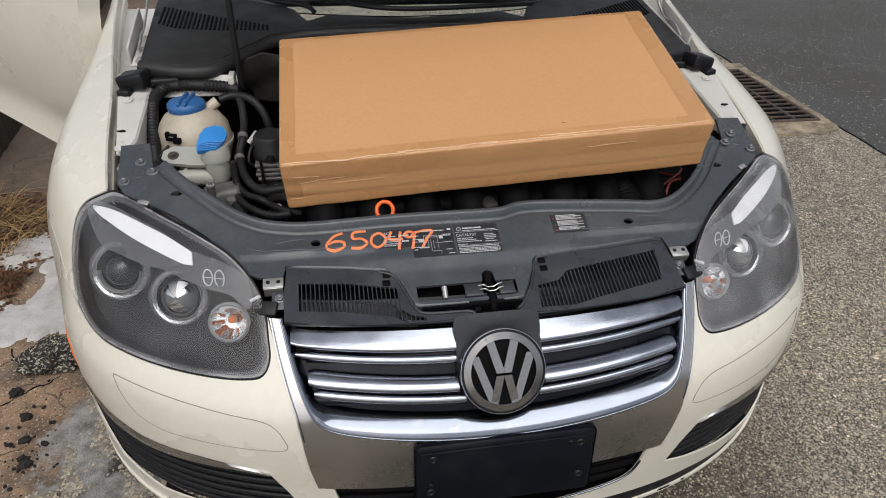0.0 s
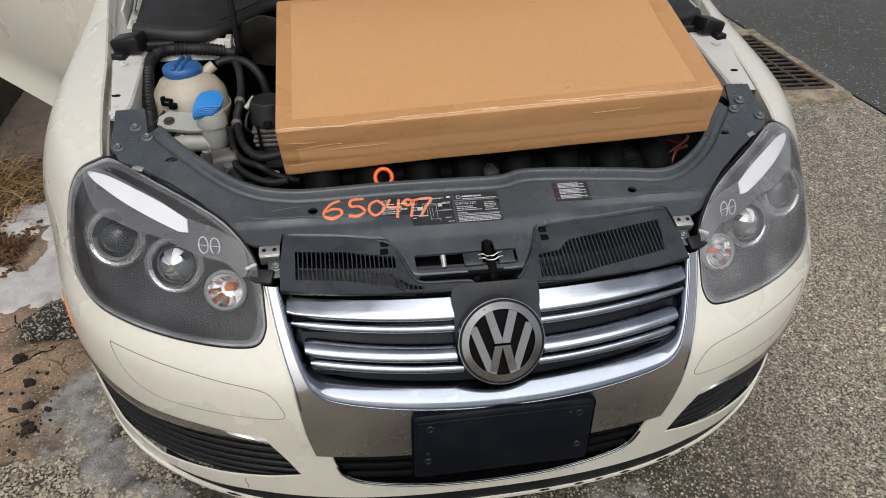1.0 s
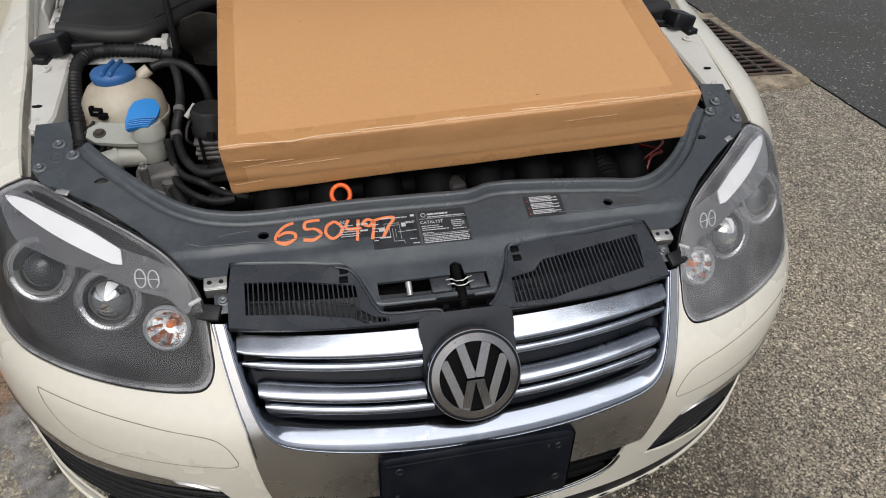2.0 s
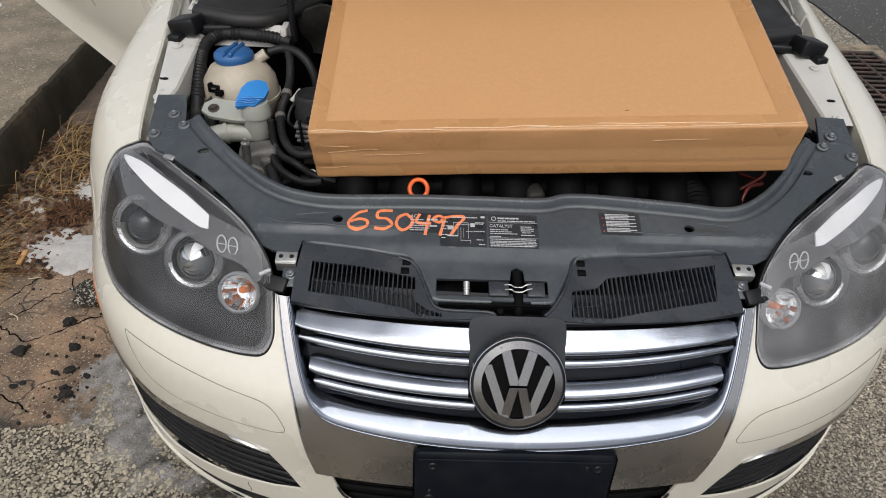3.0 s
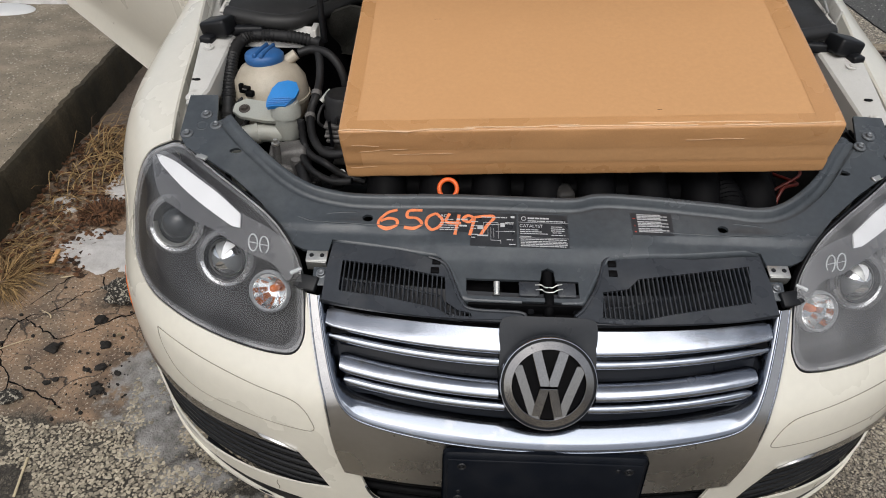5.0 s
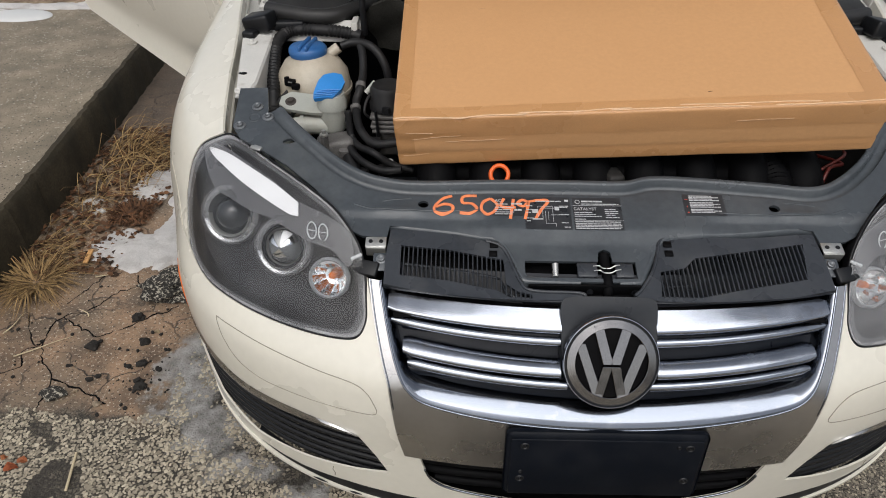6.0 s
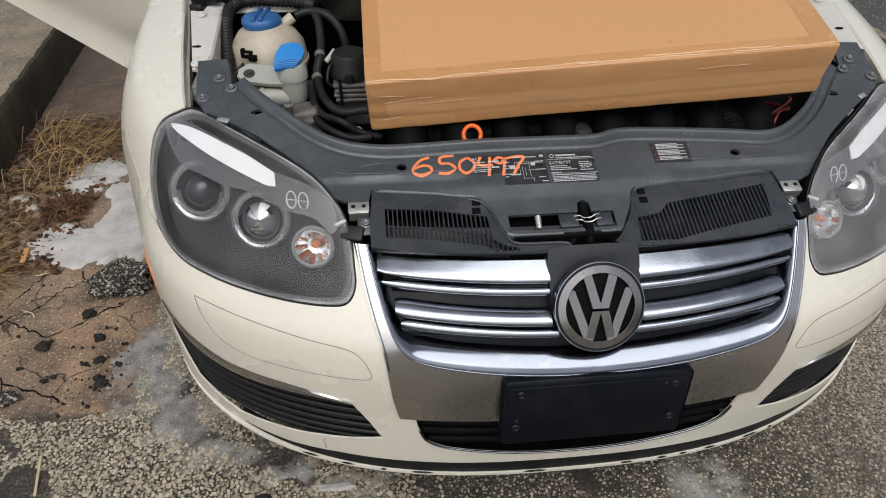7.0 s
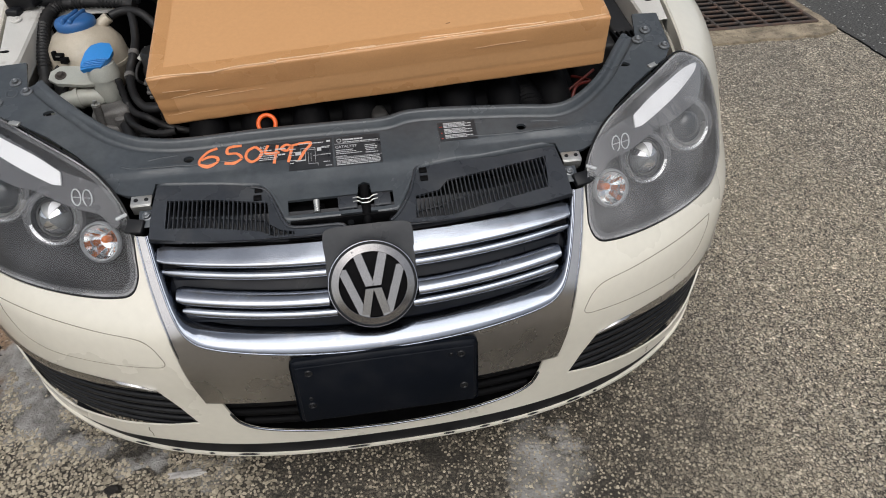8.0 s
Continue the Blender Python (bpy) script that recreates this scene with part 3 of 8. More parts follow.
def ny(y, z):
    """The side coordinate at which the skin is y back."""
    return math.pi / 2 + (y - mid_y(z) - DEEP) / WID


def on_nose(x, z, out=0.0):
    p = Vector(nose(nx(x), z))
    return p + Vector((0, -0.8, 0.6)) * out


def deck(x, y):
    """Top of the grey front cross panel."""
    return 0.752 + 0.33 * (y - 1) + 0.02 * min(1, max(0, (abs(x) - 0.4) / 0.22))


car = thing("car", "cream white saloon car with its bonnet open and black headlights", "car")

LAMP = [(0.68, 0.800), (0.598, 0.792), (0.516, 0.7765), (0.457, 0.757), (0.420, 0.726), (0.407, 0.69), (0.404, 0.66), (0.404, 0.634), (0.418, 0.613), (0.45, 0.606),
        (0.51, 0.603), (0.59, 0.602), (0.66, 0.602), (0.72, 0.604), (0.762, 0.62), (0.780, 0.65), (0.785, 0.69), (0.777, 0.735), (0.757, 0.768), (0.72, 0.79)]


def lamp_loop(grow=0.0):
    pts = spline([(x, z, 0) for x, z in LAMP], 5, True)
    c = Vector((0.60, 0.69, 0))
    return [((p - c) * (1 + grow) + c) for p in pts]


def lamp_edge(d, a=0, b=20):
    """The lamp's outline pushed outward by d metres, from corner a to corner b."""
    pts = [(p.x, p.y) for p in lamp_loop()]
    out, N = [], len(pts)
    for i in range(a * 5, b * 5 + 1):
        (x0, z0), (x1, z1) = pts[(i - 1) % N], pts[(i + 1) % N]
        t = Vector((x1 - x0, z1 - z0)).normalized()
        x, z = pts[i % N]
        out.append((x + t.y * d * LAMP_SIGN, z - t.x * d * LAMP_SIGN))
    return out


LAMP_SIGN = 1 if sum(a[0] * b[1] - b[0] * a[1] for a, b in zip(LAMP, LAMP[1:] + LAMP[:1])) > 0 else -1

# ---- bumper ----
half = [(0.0, 0.222), (0.3, 0.222), (0.46, 0.221), (0.58, 0.208), (0.68, 0.194), (0.78, 0.190), (0.85, 0.192)]
edge = [(nx(x), z) for x, z in half]
edge += [(ny(1.22, 0.20), 0.20), (ny(1.23, 0.42), 0.42), (ny(1.30, 0.60), 0.60), (nx(0.866), 0.70), (nx(0.83), 0.665), (nx(0.797), 0.63)]
edge += [(nx(x), z) for x, z in lamp_edge(0.0035, 6, 14)[::-1]] + [(nx(0.4015), 0.69)]
U_OUT = [(0.398, 0.69), (0.388, 0.64), (0.375, 0.593), (0.363, 0.555), (0.357, 0.51), (0.350, 0.442), (0.339, 0.378)]
U_IN = [(0.379, 0.69), (0.367, 0.64), (0.350, 0.588), (0.329, 0.553), (0.290, 0.532), (0.19, 0.515), (0.09, 0.506), (0.0, 0.503)]
LOW = [(0.311, 0.376), (0.303, 0.335), (0.287, 0.300), (0.24, 0.276), (0.12, 0.256), (0.0, 0.250)]
edge += [(nx(x), z) for x, z in U_OUT[1:]]
edge += [(nx(p[0]), p[1]) for p in spline([(x, z, 0) for x, z in LOW], 4)]
edge += [(-s, z) for s, z in edge[::-1][1:-1]]
FOG = [(0.372, 0.300), (0.395, 0.352), (0.423, 0.404), (0.48, 0.410), (0.567, 0.404), (0.663, 0.396), (0.744, 0.405), (0.80, 0.43), (0.80, 0.36), (0.757, 0.27), (0.665, 0.243), (0.538, 0.262), (0.434, 0.283)]
fog_loop = [(nx(x), z) for x, z in FOG]
fog_loop_l = [(-s, z) for s, z in fog_loop[::-1]]
bumper = part("bumper", sheet(edge, [fog_loop, fog_loop_l], 0.016, nose, 0.004), paint, car, "cream painted plastic bumper cover")
sharp(bumper, 40)


def crease(name, pts, width, material, parent, lift=0.0004):
    """A fine dark joint line lying on the nose."""
    bm = bmesh.new()
    tube(bm, [on_nose(x, z, lift) for x, z in pts], width, 6)
    return part(name, bm, material, parent)


seam_tone = shade("seam_paint", (0.45, 0.41, 0.33), 0.5)
joint_tone = shade("joint_shadow", (0.22, 0.20, 0.16), 0.7)
PANEL = [(0.694, 0.558), (0.640, 0.559), (0.554, 0.556), (0.487, 0.551), (0.424, 0.545), (0.400, 0.531), (0.388, 0.508), (0.384, 0.494), (0.389, 0.485), (0.407, 0.481), (0.465, 0.478), (0.55, 0.476), (0.61, 0.475), (0.655, 0.489), (0.682, 0.520), (0.693, 0.550), (0.694, 0.558)]
for sx in (1, -1):
    pts = [(sx * p[0], p[1]) for p in spline([(x, z, 0) for x, z in PANEL], 6)]
    crease("joint_line", pts, 0.0008, joint_tone, car, lift=0.0)

# lower lip: dark groove and thin painted blade
def strip(name, z0, z1, out0, out1, material, label="", span=0.84, thick=0.012):
    bm = bmesh.new()
    rows = []
    for i in range(81):
        x = -span + 2 * span * i / 80
        z_up = 0.02 * (abs(x) / span) ** 4
        f = [Vector(nose(nx(x), z)) for z in (z0, z1)]
        a, b = f[0] + Vector((0, -out0, z_up)), f[1] + Vector((0, -out1, z_up))
        rows.append([bm.verts.new(p) for p in (a, b, b + Vector((0, thick, 0.001)), a + Vector((0, thick, 0.001)))])
    for A, B in zip(rows, rows[1:]):
        for k in range(4):
            bm.faces.new((A[k], B[k], B[(k + 1) % 4], A[(k + 1) % 4]))
    bmesh.ops.recalc_face_normals(bm, faces=bm.faces)
    return sharp(part(name, bm, material, car, label))


strip("lip_groove", 0.189, 0.2225, 0.005, -0.003, satin_black, "black rubber lip below the bumper", span=0.66)
strip("lip_blade", 0.1805, 0.1885, 0.010, 0.009, paint, "thin chipped cream lip edge", thick=0.02)

for sx, pts in ((1, ((0.592, 0.243), (0.588, 0.236), (0.593, 0.229), (0.590, 0.222))), (-1, ((0.487, 0.262), (0.490, 0.250), (0.486, 0.238), (0.488, 0.226)))):
    crease("paint_crack", [(sx * x, z) for x, z in pts], 0.0009, joint_tone, car, lift=0.0)
rng = random.Random(12)
for _ in range(16):
    x, z = rng.choice((-1, 1)) * rng.uniform(0.05, 0.55), 0.1885
    bm = bmesh.new()
    tube(bm, [Vector(nose(nx(x + d), z)) + Vector((0, -0.0095, 0.0008 + 0.02 * (abs(x) / 0.84) ** 4)) for d in np.linspace(0, rng.uniform(0.008, 0.035), 5)], [0.0006, 0.0017, 0.0022, 0.0015, 0.0005], 6)
    part("paint_chip", bm, satin_black, car)
# unseen floor slab, added to stop light leaking under the bumper
bm = bmesh.new()
block(bm, (1.24, 1.2, 0.01), Matrix.Translation((0, 1.60, 0.205)), 0.002)
part("underbody", bm, black, car)
# lower grille and fog grilles: dark backs with bars
def bars(parent, xs_, zs, depth, material, radius, name="bar"):
    for z in zs:
        bm = bmesh.new()
        pts = [Vector(nose(nx(xs_[0] + (xs_[1] - xs_[0]) * i / 20), z)) + Vector((0, depth, 0)) for i in range(21)]
        tube(bm, pts, radius, 8)
        part(name, bm, material, parent)


def backing(name, parent, loop, depth, material=black, inset=0.0):
    return part(name, sheet(loop, [], 0.04, lambda s, z: tuple(Vector(nose(s, z)) + Vector((-math.copysign(inset * min(1.0, abs(s) / 1.05) ** 3, s), depth, 0))), 0.004), material, parent)


low_half = [(nx(p[0]), p[1]) for p in spline([(x, z, 0) for x, z in LOW], 4)]
low_loop = [(-nx(0.325), 0.39)] + [(-s * 1.03, z - 0.022) for s, z in low_half] + [(s * 1.03, z - 0.022) for s, z in low_half[::-1][1:]] + [(nx(0.325), 0.39)]
lower_grille = part("lower_grille", sheet(low_loop, [], 0.03, lambda s, z: tuple(Vector(nose(s, z)) + Vector((0, 0.055, 0))), 0.004), black, car, "black lower air intake grille")
part("intake_floor", sheet([(-nx(0.33), 0.004), (nx(0.33), 0.004), (nx(0.33), 0.09), (-nx(0.33), 0.09)], [], 0.04, lambda s, t: tuple(Vector(nose(s, 0.238)) + Vector((0, t, -0.004 + 0.012 * abs(s) / 0.38))), 0.004), black, lower_grille)
part("intake_wall", sheet([(-nx(0.33), 0.23), (nx(0.33), 0.23), (nx(0.33), 0.40), (-nx(0.33), 0.40)], [], 0.04, lambda s, z: tuple(Vector(nose(s, z)) + Vector((0, 0.075, 0))), 0.004), black, lower_grille)
bars(lower_grille, (-0.312, 0.312), (0.352, 0.322), 0.016, black, 0.0085)
bars(lower_grille, (-0.285, 0.285), (0.292,), 0.016, black, 0.0085)
bm = bmesh.new()
low_path = [on_nose(p[0], p[1] + 0.002, 0.002) for p in spline([(x, z, 0) for x, z in LOW[1:]], 6)]
low_path = [Vector((-p.x, p.y, p.z)) for p in low_path] + low_path[::-1][1:]
tube(bm, low_path, 0.0024, 8)
part("intake_trim", bm, chrome, car, "thin chrome trim line")
for sx in (1, -1):
    loop = fog_loop if sx > 0 else fog_loop_l
    ms, mz = sum(p[0] for p in loop) / len(loop), sum(p[1] for p in loop) / len(loop)
    fg = backing("fog_grille", car, [(ms + (a - ms) * 1.12, mz + (b - mz) * 1.22) for a, b in loop], 0.042, inset=0.035)
    fg["label"] = "black ribbed side intake grille"
    for k, z in enumerate((0.385, 0.362, 0.339, 0.316, 0.293, 0.270)):
        x0 = 0.372 + (0.05 * max(0, (z - 0.30)) / 0.104)
        bm = bmesh.new()
        tube(bm, [Vector(nose(nx(sx * (x0 + (0.80 - x0) * i / 16)), z - 0.012 * (i / 16))) + Vector((0, 0.018, 0)) for i in range(17)], 0.0065, 8)
        part("bar", bm, satin_black, fg)
    # flat chrome strip above the intake
    rows = []
    bm = bmesh.new()
    for i in range(25):
        x = 0.425 + (0.80 - 0.425) * i / 24
        zb = np.interp(x, (0.42, 0.48, 0.567, 0.663, 0.744, 0.80), (0.405, 0.411, 0.405, 0.397, 0.406, 0.431))
        h = np.interp(x, (0.42, 0.45, 0.55, 0.75, 0.80), (0.002, 0.010, 0.022, 0.030, 0.026))
        rows.append([bm.verts.new(p) for p in (on_nose(sx * x, zb - 0.004, 0.001), on_nose(sx * x, zb + h * 0.5, 0.006), on_nose(sx * x, zb + h, 0.001))])
    for A, B in zip(rows, rows[1:]):
        for k in range(2):
            bm.faces.new((A[k], B[k], B[k + 1], A[k + 1]) if sx > 0 else (A[k], A[k + 1], B[k + 1], B[k]))
    part("fog_trim", bm, dull_chrome, car, "smoky chrome trim strip")
    # side marker
    bm = bmesh.new()
    tube(bm, [Vector(nose(nx(sx * x), z)) + Vector((-sx * 0.0005, 0.0, 0)) for x, z in ((0.824, 0.557), (0.820, 0.53), (0.812, 0.50), (0.802, 0.474))], [0.001, 0.003, 0.003, 0.001], 8)
    part("side_marker", bm, amber, car, "orange side marker lens")

# number plate holder, blank
bm = bmesh.new()
PL = Matrix.Translation((0.002, 0.697, 0.43)) @ Matrix.Rotation(radians(-4), 4, "X")
block(bm, (0.336, 0.016, 0.155), PL, 0.012, 3)
plate = part("plate_bracket", bm, bracket_plastic, car, "empty black plastic number plate holder")
sharp(plate, 50)
bm = bmesh.new()
block(bm, (0.318, 0.004, 0.136), PL @ Matrix.Translation((0, -0.0085, -0.003)), 0.0018, 2)
part("plate_face", bm, bracket_plastic, plate)
for x, z in ((-0.136, 0.05), (0.136, 0.05), (-0.14, -0.03), (0.14, -0.03), (-0.14, -0.012), (0.118, 0.052)):
    bm = bmesh.new()
    small = abs(z + 0.012) < 1e-6 or x == 0.118
    r = 0.0028 if small else 0.0055
    lathe(bm, [(0, 0.0025), (r * 0.5, 0.002), (r * 0.6, 0.0), (r, 0.002), (r * 1.3, 0.0012), (r * 1.4, 0)], PL @ Matrix.Translation((x, -0.0105, z)) @ Matrix.Rotation(radians(90), 4, "X"), 12)
    part("screw", bm, satin_black, plate)

# ---- chrome grille surround ----
uo = [(nx(x), z) for x, z in ((p[0], p[1]) for p in spline([(x, z, 0) for x, z in U_OUT], 5))]
ui = [(nx(p[0]), p[1]) for p in spline([(x, z, 0) for x, z in U_IN], 6)]
u_loop = uo + [(-s, z) for s, z in uo[::-1]] + [(-s, z) for s, z in ui] + [(s, z) for s, z in ui[::-1][1:]]
area = sum(a[0] * b[1] - b[0] * a[1] for a, b in zip(u_loop, u_loop[1:] + u_loop[:1]))
u_loop = u_loop if area > 0 else u_loop[::-1]


def proud(s, z):
    return tuple(Vector(nose(s, z)) + Vector((0, -0.005, 0.002)))


surround = part("grille_surround", sheet(u_loop, [], 0.014, proud, 0.006), dull_chrome, car, "smoky chrome U-shaped grille surround")
sharp(surround, 50)
# bright rounded lip that rolls back into the opening
bm = bmesh.new()
path = [(p[0], p[1]) for p in spline([(x, z, 0) for x, z in U_IN], 8)]
path = path + [(-x, z) for x, z in path[::-1][1:]]
rows = []
for i, (x, z) in enumerate(path):
    a, b = path[max(0, i - 1)], path[min(len(path) - 1, i + 1)]
    t = Vector((b[0] - a[0], b[1] - a[1])).normalized()
    nrm = Vector((t.y, -t.x))
    if nrm.dot(Vector((0 - x, 0.66 - z))) < 0:
        nrm = -nrm
    side = min(1.0, max(0.0, (z - 0.51) / 0.07))
    r_in, r_back = 0.014 * (1 - side) + 0.010 * side, 0.034 * (1 - side) + 0.030 * side
    P = Vector(proud(nx(x), z))
    row = []
    for k in range(9):
        th = math.radians(90 * k / 8)
        row.append(bm.verts.new(P + Vector((nrm.x, 0, nrm.y)) * (r_in * math.sin(th)) + Vector((0, 1, 0.35 * (1 - side))) * (r_back * (1 - math.cos(th)))))
    for far in (0.012, 0.028, 0.048):
        row.append(bm.verts.new(row[8].co + Vector((0, far, 0.10 * far * (1 - side)))))
    rows.append(row)
for A, B in zip(rows, rows[1:]):
    for k in range(11):
        bm.faces.new((A[k], B[k], B[k + 1], A[k + 1]))
bmesh.ops.recalc_face_normals(bm, faces=bm.faces)
part("surround_lip", bm, chrome, surround, "bright polished chrome lip")
# raised bead where the flat band meets the lip, and a second one along the outer side edge
bm = bmesh.new()
tube(bm, [Vector(proud(nx(x), z)) + Vector((0, -0.0004, 0)) for x, z in path], 0.0019, 8)
part("inner_bead", bm, chrome, surround)
for sx in (1, -1):
    bm = bmesh.new()
    tube(bm, [Vector(proud(nx(sx * (p[0] - 0.0035)), p[1])) for p in spline([(x, z, 0) for x, z in U_OUT[:5]], 5)], [0.0013] * 20 + [0.0006], 8)
    part("outer_bead", bm, chrome, surround)

# ---- grille: dark back, slats, emblem ----
g_loop = [(nx(x), z) for x, z in ((-0.37, 0.70), (-0.355, 0.60), (-0.31, 0.555), (-0.2, 0.535), (0, 0.52), (0.2, 0.535), (0.31, 0.555), (0.355, 0.60), (0.37, 0.70))]
grille = part("grille", sheet(g_loop, [], 0.03, lambda s, z: tuple(Vector(nose(s, z)) + Vector((0, 0.034, 0))), 0.004), grille_plastic, car, "black radiator grille with paired chrome slats")
# each slat: outer and inner end, then lower and upper height at both ends, and set-back
SLATS = ((0.364, 0.0800, 0.6515, 0.677, 0.6418, 0.6735, 0.0), (0.358, 0.081, 0.6355, 0.6475, 0.6250, 0.6370, 0.003), (0.338, 0.081, 0.5995, 0.6255, 0.587, 0.612, 0.0), (0.330, 0.070, 0.584, 0.597, 0.571, 0.583, 0.002))
PROFILE = ((0.0, -0.012), (0.0, -0.002), (0.03, 0.0028), (0.08, 0.0060), (0.16, 0.0080), (0.28, 0.0084), (0.42, 0.0072), (0.56, 0.0050), (0.70, 0.0020), (0.85, -0.0028), (1.0, -0.0085), (1.0, -0.018))
FLAT = ((0.0, -0.012), (0.0, -0.002), (0.03, 0.0028), (0.09, 0.0062), (0.16, 0.0074), (0.24, 0.0068), (0.50, 0.0030), (0.75, -0.0008), (1.0, -0.0048), (1.0, -0.016))
ROUND = tuple((0.5 - 0.5 * math.cos(math.pi * k / 10), 0.0085 * math.sin(math.pi * k / 10) ** 0.8 - 0.003) for k in range(11)) + ((1.0, -0.014), (0.0, -0.014))
for sx in (1, -1):
    for xo, xi, lo0, hi0, lo1, hi1, back in SLATS:
        xi = xi - 0.0068 if sx > 0 else xi
        shape = ROUND if back else (FLAT if lo0 > 0.62 else PROFILE)
        bm = bmesh.new()
        rows = []
        for i in range(25):
            f = i / 24
            g = 1 - (1 - f) ** 1.5
            x = xo + (xi - xo) * f
            lo, hi = lo0 + (lo1 - lo0) * g, hi0 + (hi1 - hi0) * g
            if i == 0:
                lo, hi = lo + 0.003, hi - 0.003
            a, b = (Vector(nose(nx(sx * x), z)) + Vector((0, back, 0)) for z in (lo, hi))
            up = (b - a).normalized()
            out = Vector((0, -up.z, up.y))
            rows.append([bm.verts.new(a.lerp(b, e) + out * o) for e, o in shape])
        m = len(shape)
        for A, B in zip(rows, rows[1:]):
            for k in range(m):
                bm.faces.new((A[k], A[(k + 1) % m], B[(k + 1) % m], B[k]))
        bm.faces.new(rows[0])
        bm.faces.new(rows[-1][::-1])
        bmesh.ops.recalc_face_normals(bm, faces=bm.faces)
        sharp(part("slat", bm, slat_chrome, grille, "chrome slat"), 60)
# upper black shelf behind the slats
for z, d in ((0.626, 0.028), (0.567, 0.03)):
    bm = bmesh.new()
    tube(bm, [Vector(nose(nx(-0.34 + 0.68 * i / 20), z)) + Vector((0, d, 0)) for i in range(21)], 0.010, 8)
    part("rail", bm, grille_plastic, grille)

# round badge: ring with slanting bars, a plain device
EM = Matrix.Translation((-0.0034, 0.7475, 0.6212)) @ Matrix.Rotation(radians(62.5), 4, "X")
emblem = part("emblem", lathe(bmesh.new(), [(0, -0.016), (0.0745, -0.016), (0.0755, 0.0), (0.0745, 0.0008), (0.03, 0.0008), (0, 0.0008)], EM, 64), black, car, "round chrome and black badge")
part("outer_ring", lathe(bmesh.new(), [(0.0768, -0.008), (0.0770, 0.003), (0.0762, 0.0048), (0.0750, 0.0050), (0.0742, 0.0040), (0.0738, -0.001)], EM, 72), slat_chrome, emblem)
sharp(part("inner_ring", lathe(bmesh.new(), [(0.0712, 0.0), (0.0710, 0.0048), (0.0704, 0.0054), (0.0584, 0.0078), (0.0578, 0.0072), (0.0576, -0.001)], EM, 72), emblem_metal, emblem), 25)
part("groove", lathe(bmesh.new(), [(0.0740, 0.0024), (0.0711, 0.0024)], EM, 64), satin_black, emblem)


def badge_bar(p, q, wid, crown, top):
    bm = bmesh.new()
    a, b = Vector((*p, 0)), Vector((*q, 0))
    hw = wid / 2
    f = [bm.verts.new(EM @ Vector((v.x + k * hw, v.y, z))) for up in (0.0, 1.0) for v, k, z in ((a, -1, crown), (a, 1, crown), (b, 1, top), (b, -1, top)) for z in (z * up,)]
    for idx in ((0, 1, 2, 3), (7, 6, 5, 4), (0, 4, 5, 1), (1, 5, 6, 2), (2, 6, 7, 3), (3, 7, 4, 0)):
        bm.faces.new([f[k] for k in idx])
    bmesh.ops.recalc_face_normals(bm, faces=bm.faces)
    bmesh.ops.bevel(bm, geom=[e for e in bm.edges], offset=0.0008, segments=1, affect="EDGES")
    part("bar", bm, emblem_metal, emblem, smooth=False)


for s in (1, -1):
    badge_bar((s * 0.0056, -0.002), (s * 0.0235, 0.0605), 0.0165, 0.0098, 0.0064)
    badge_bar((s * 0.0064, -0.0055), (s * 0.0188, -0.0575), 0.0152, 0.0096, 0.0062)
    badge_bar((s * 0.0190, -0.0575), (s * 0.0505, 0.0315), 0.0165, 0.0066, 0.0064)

# ---- fenders ----
f_top = [(0.711, 0.80), (0.721, 0.815), (0.732, 0.83), (0.750, 0.85), (0.769, 0.87), (0.790, 0.893), (0.809, 0.915), (0.830, 0.945), (0.842, 0.972), (0.85, 0.985)]
f_edge = [(nx(x), z) for x, z in f_top]
arch = [(1.56 + 0.365 * math.cos(a), 0.33 + 0.365 * math.sin(a)) for a in np.linspace(math.radians(0), math.radians(132), 12)]
f_low = [(ny(2.12, 0.9), 0.96), (ny(2.12, 0.6), 0.6), (ny(2.12, 0.25), 0.25), (ny(1.95, 0.25), 0.25)] + [(ny(y, z), z) for y, z in arch]
f_front = [(nx(0.8675), 0.703), (nx(0.833), 0.668), (nx(0.80), 0.634)]
f_lamp = [(nx(x), z) for x, z in lamp_edge(0.0035, 14, 20)[2:-3]]
f_loop = f_edge[::-1] + f_lamp[::-1] + f_front[::-1] + f_low[::-1]
area = sum(a[0] * b[1] - b[0] * a[1] for a, b in zip(f_loop, f_loop[1:] + f_loop[:1]))
f_loop = f_loop if area > 0 else f_loop[::-1]
for sx in (1, -1):
    lp = f_loop if sx > 0 else [(-s, z) for s, z in f_loop[::-1]]
    fender = part("fender", sheet(lp, [], 0.015, nose, 0.004), paint, car, "cream painted front wing")
    sharp(fender, 80)
    crease("seam", [(sx * x, z) for x, z in ((0.867, 0.7015), (0.85, 0.684), (0.8315, 0.6665), (0.815, 0.650), (0.799, 0.632))], 0.0011, seam_tone, fender)
    # inward flange along the bonnet opening
    bm = bmesh.new()
    rows = []
    for x, z in [(p[0], p[1]) for p in spline([(x, z, 0) for x, z in f_top], 4)]:
        P = Vector(nose(nx(sx * x), z))
        rows.append([bm.verts.new(P + Vector(d)) for d in ((0, 0, 0), (-sx * 0.004, 0, -0.003), (-sx * 0.005, 0, -0.035), (-sx * 0.009, 0, -0.038), (-sx * 0.009, 0, -0.07))])
    for A, B in zip(rows, rows[1:]):
        for k in range(4):
            bm.faces.new((A[k], A[k + 1], B[k + 1], B[k]))
    bmesh.ops.recalc_face_normals(bm, faces=bm.faces)
    part("flange", bm, paint, fender)

# ---- headlights ----
LC = (0.60, 0.69)


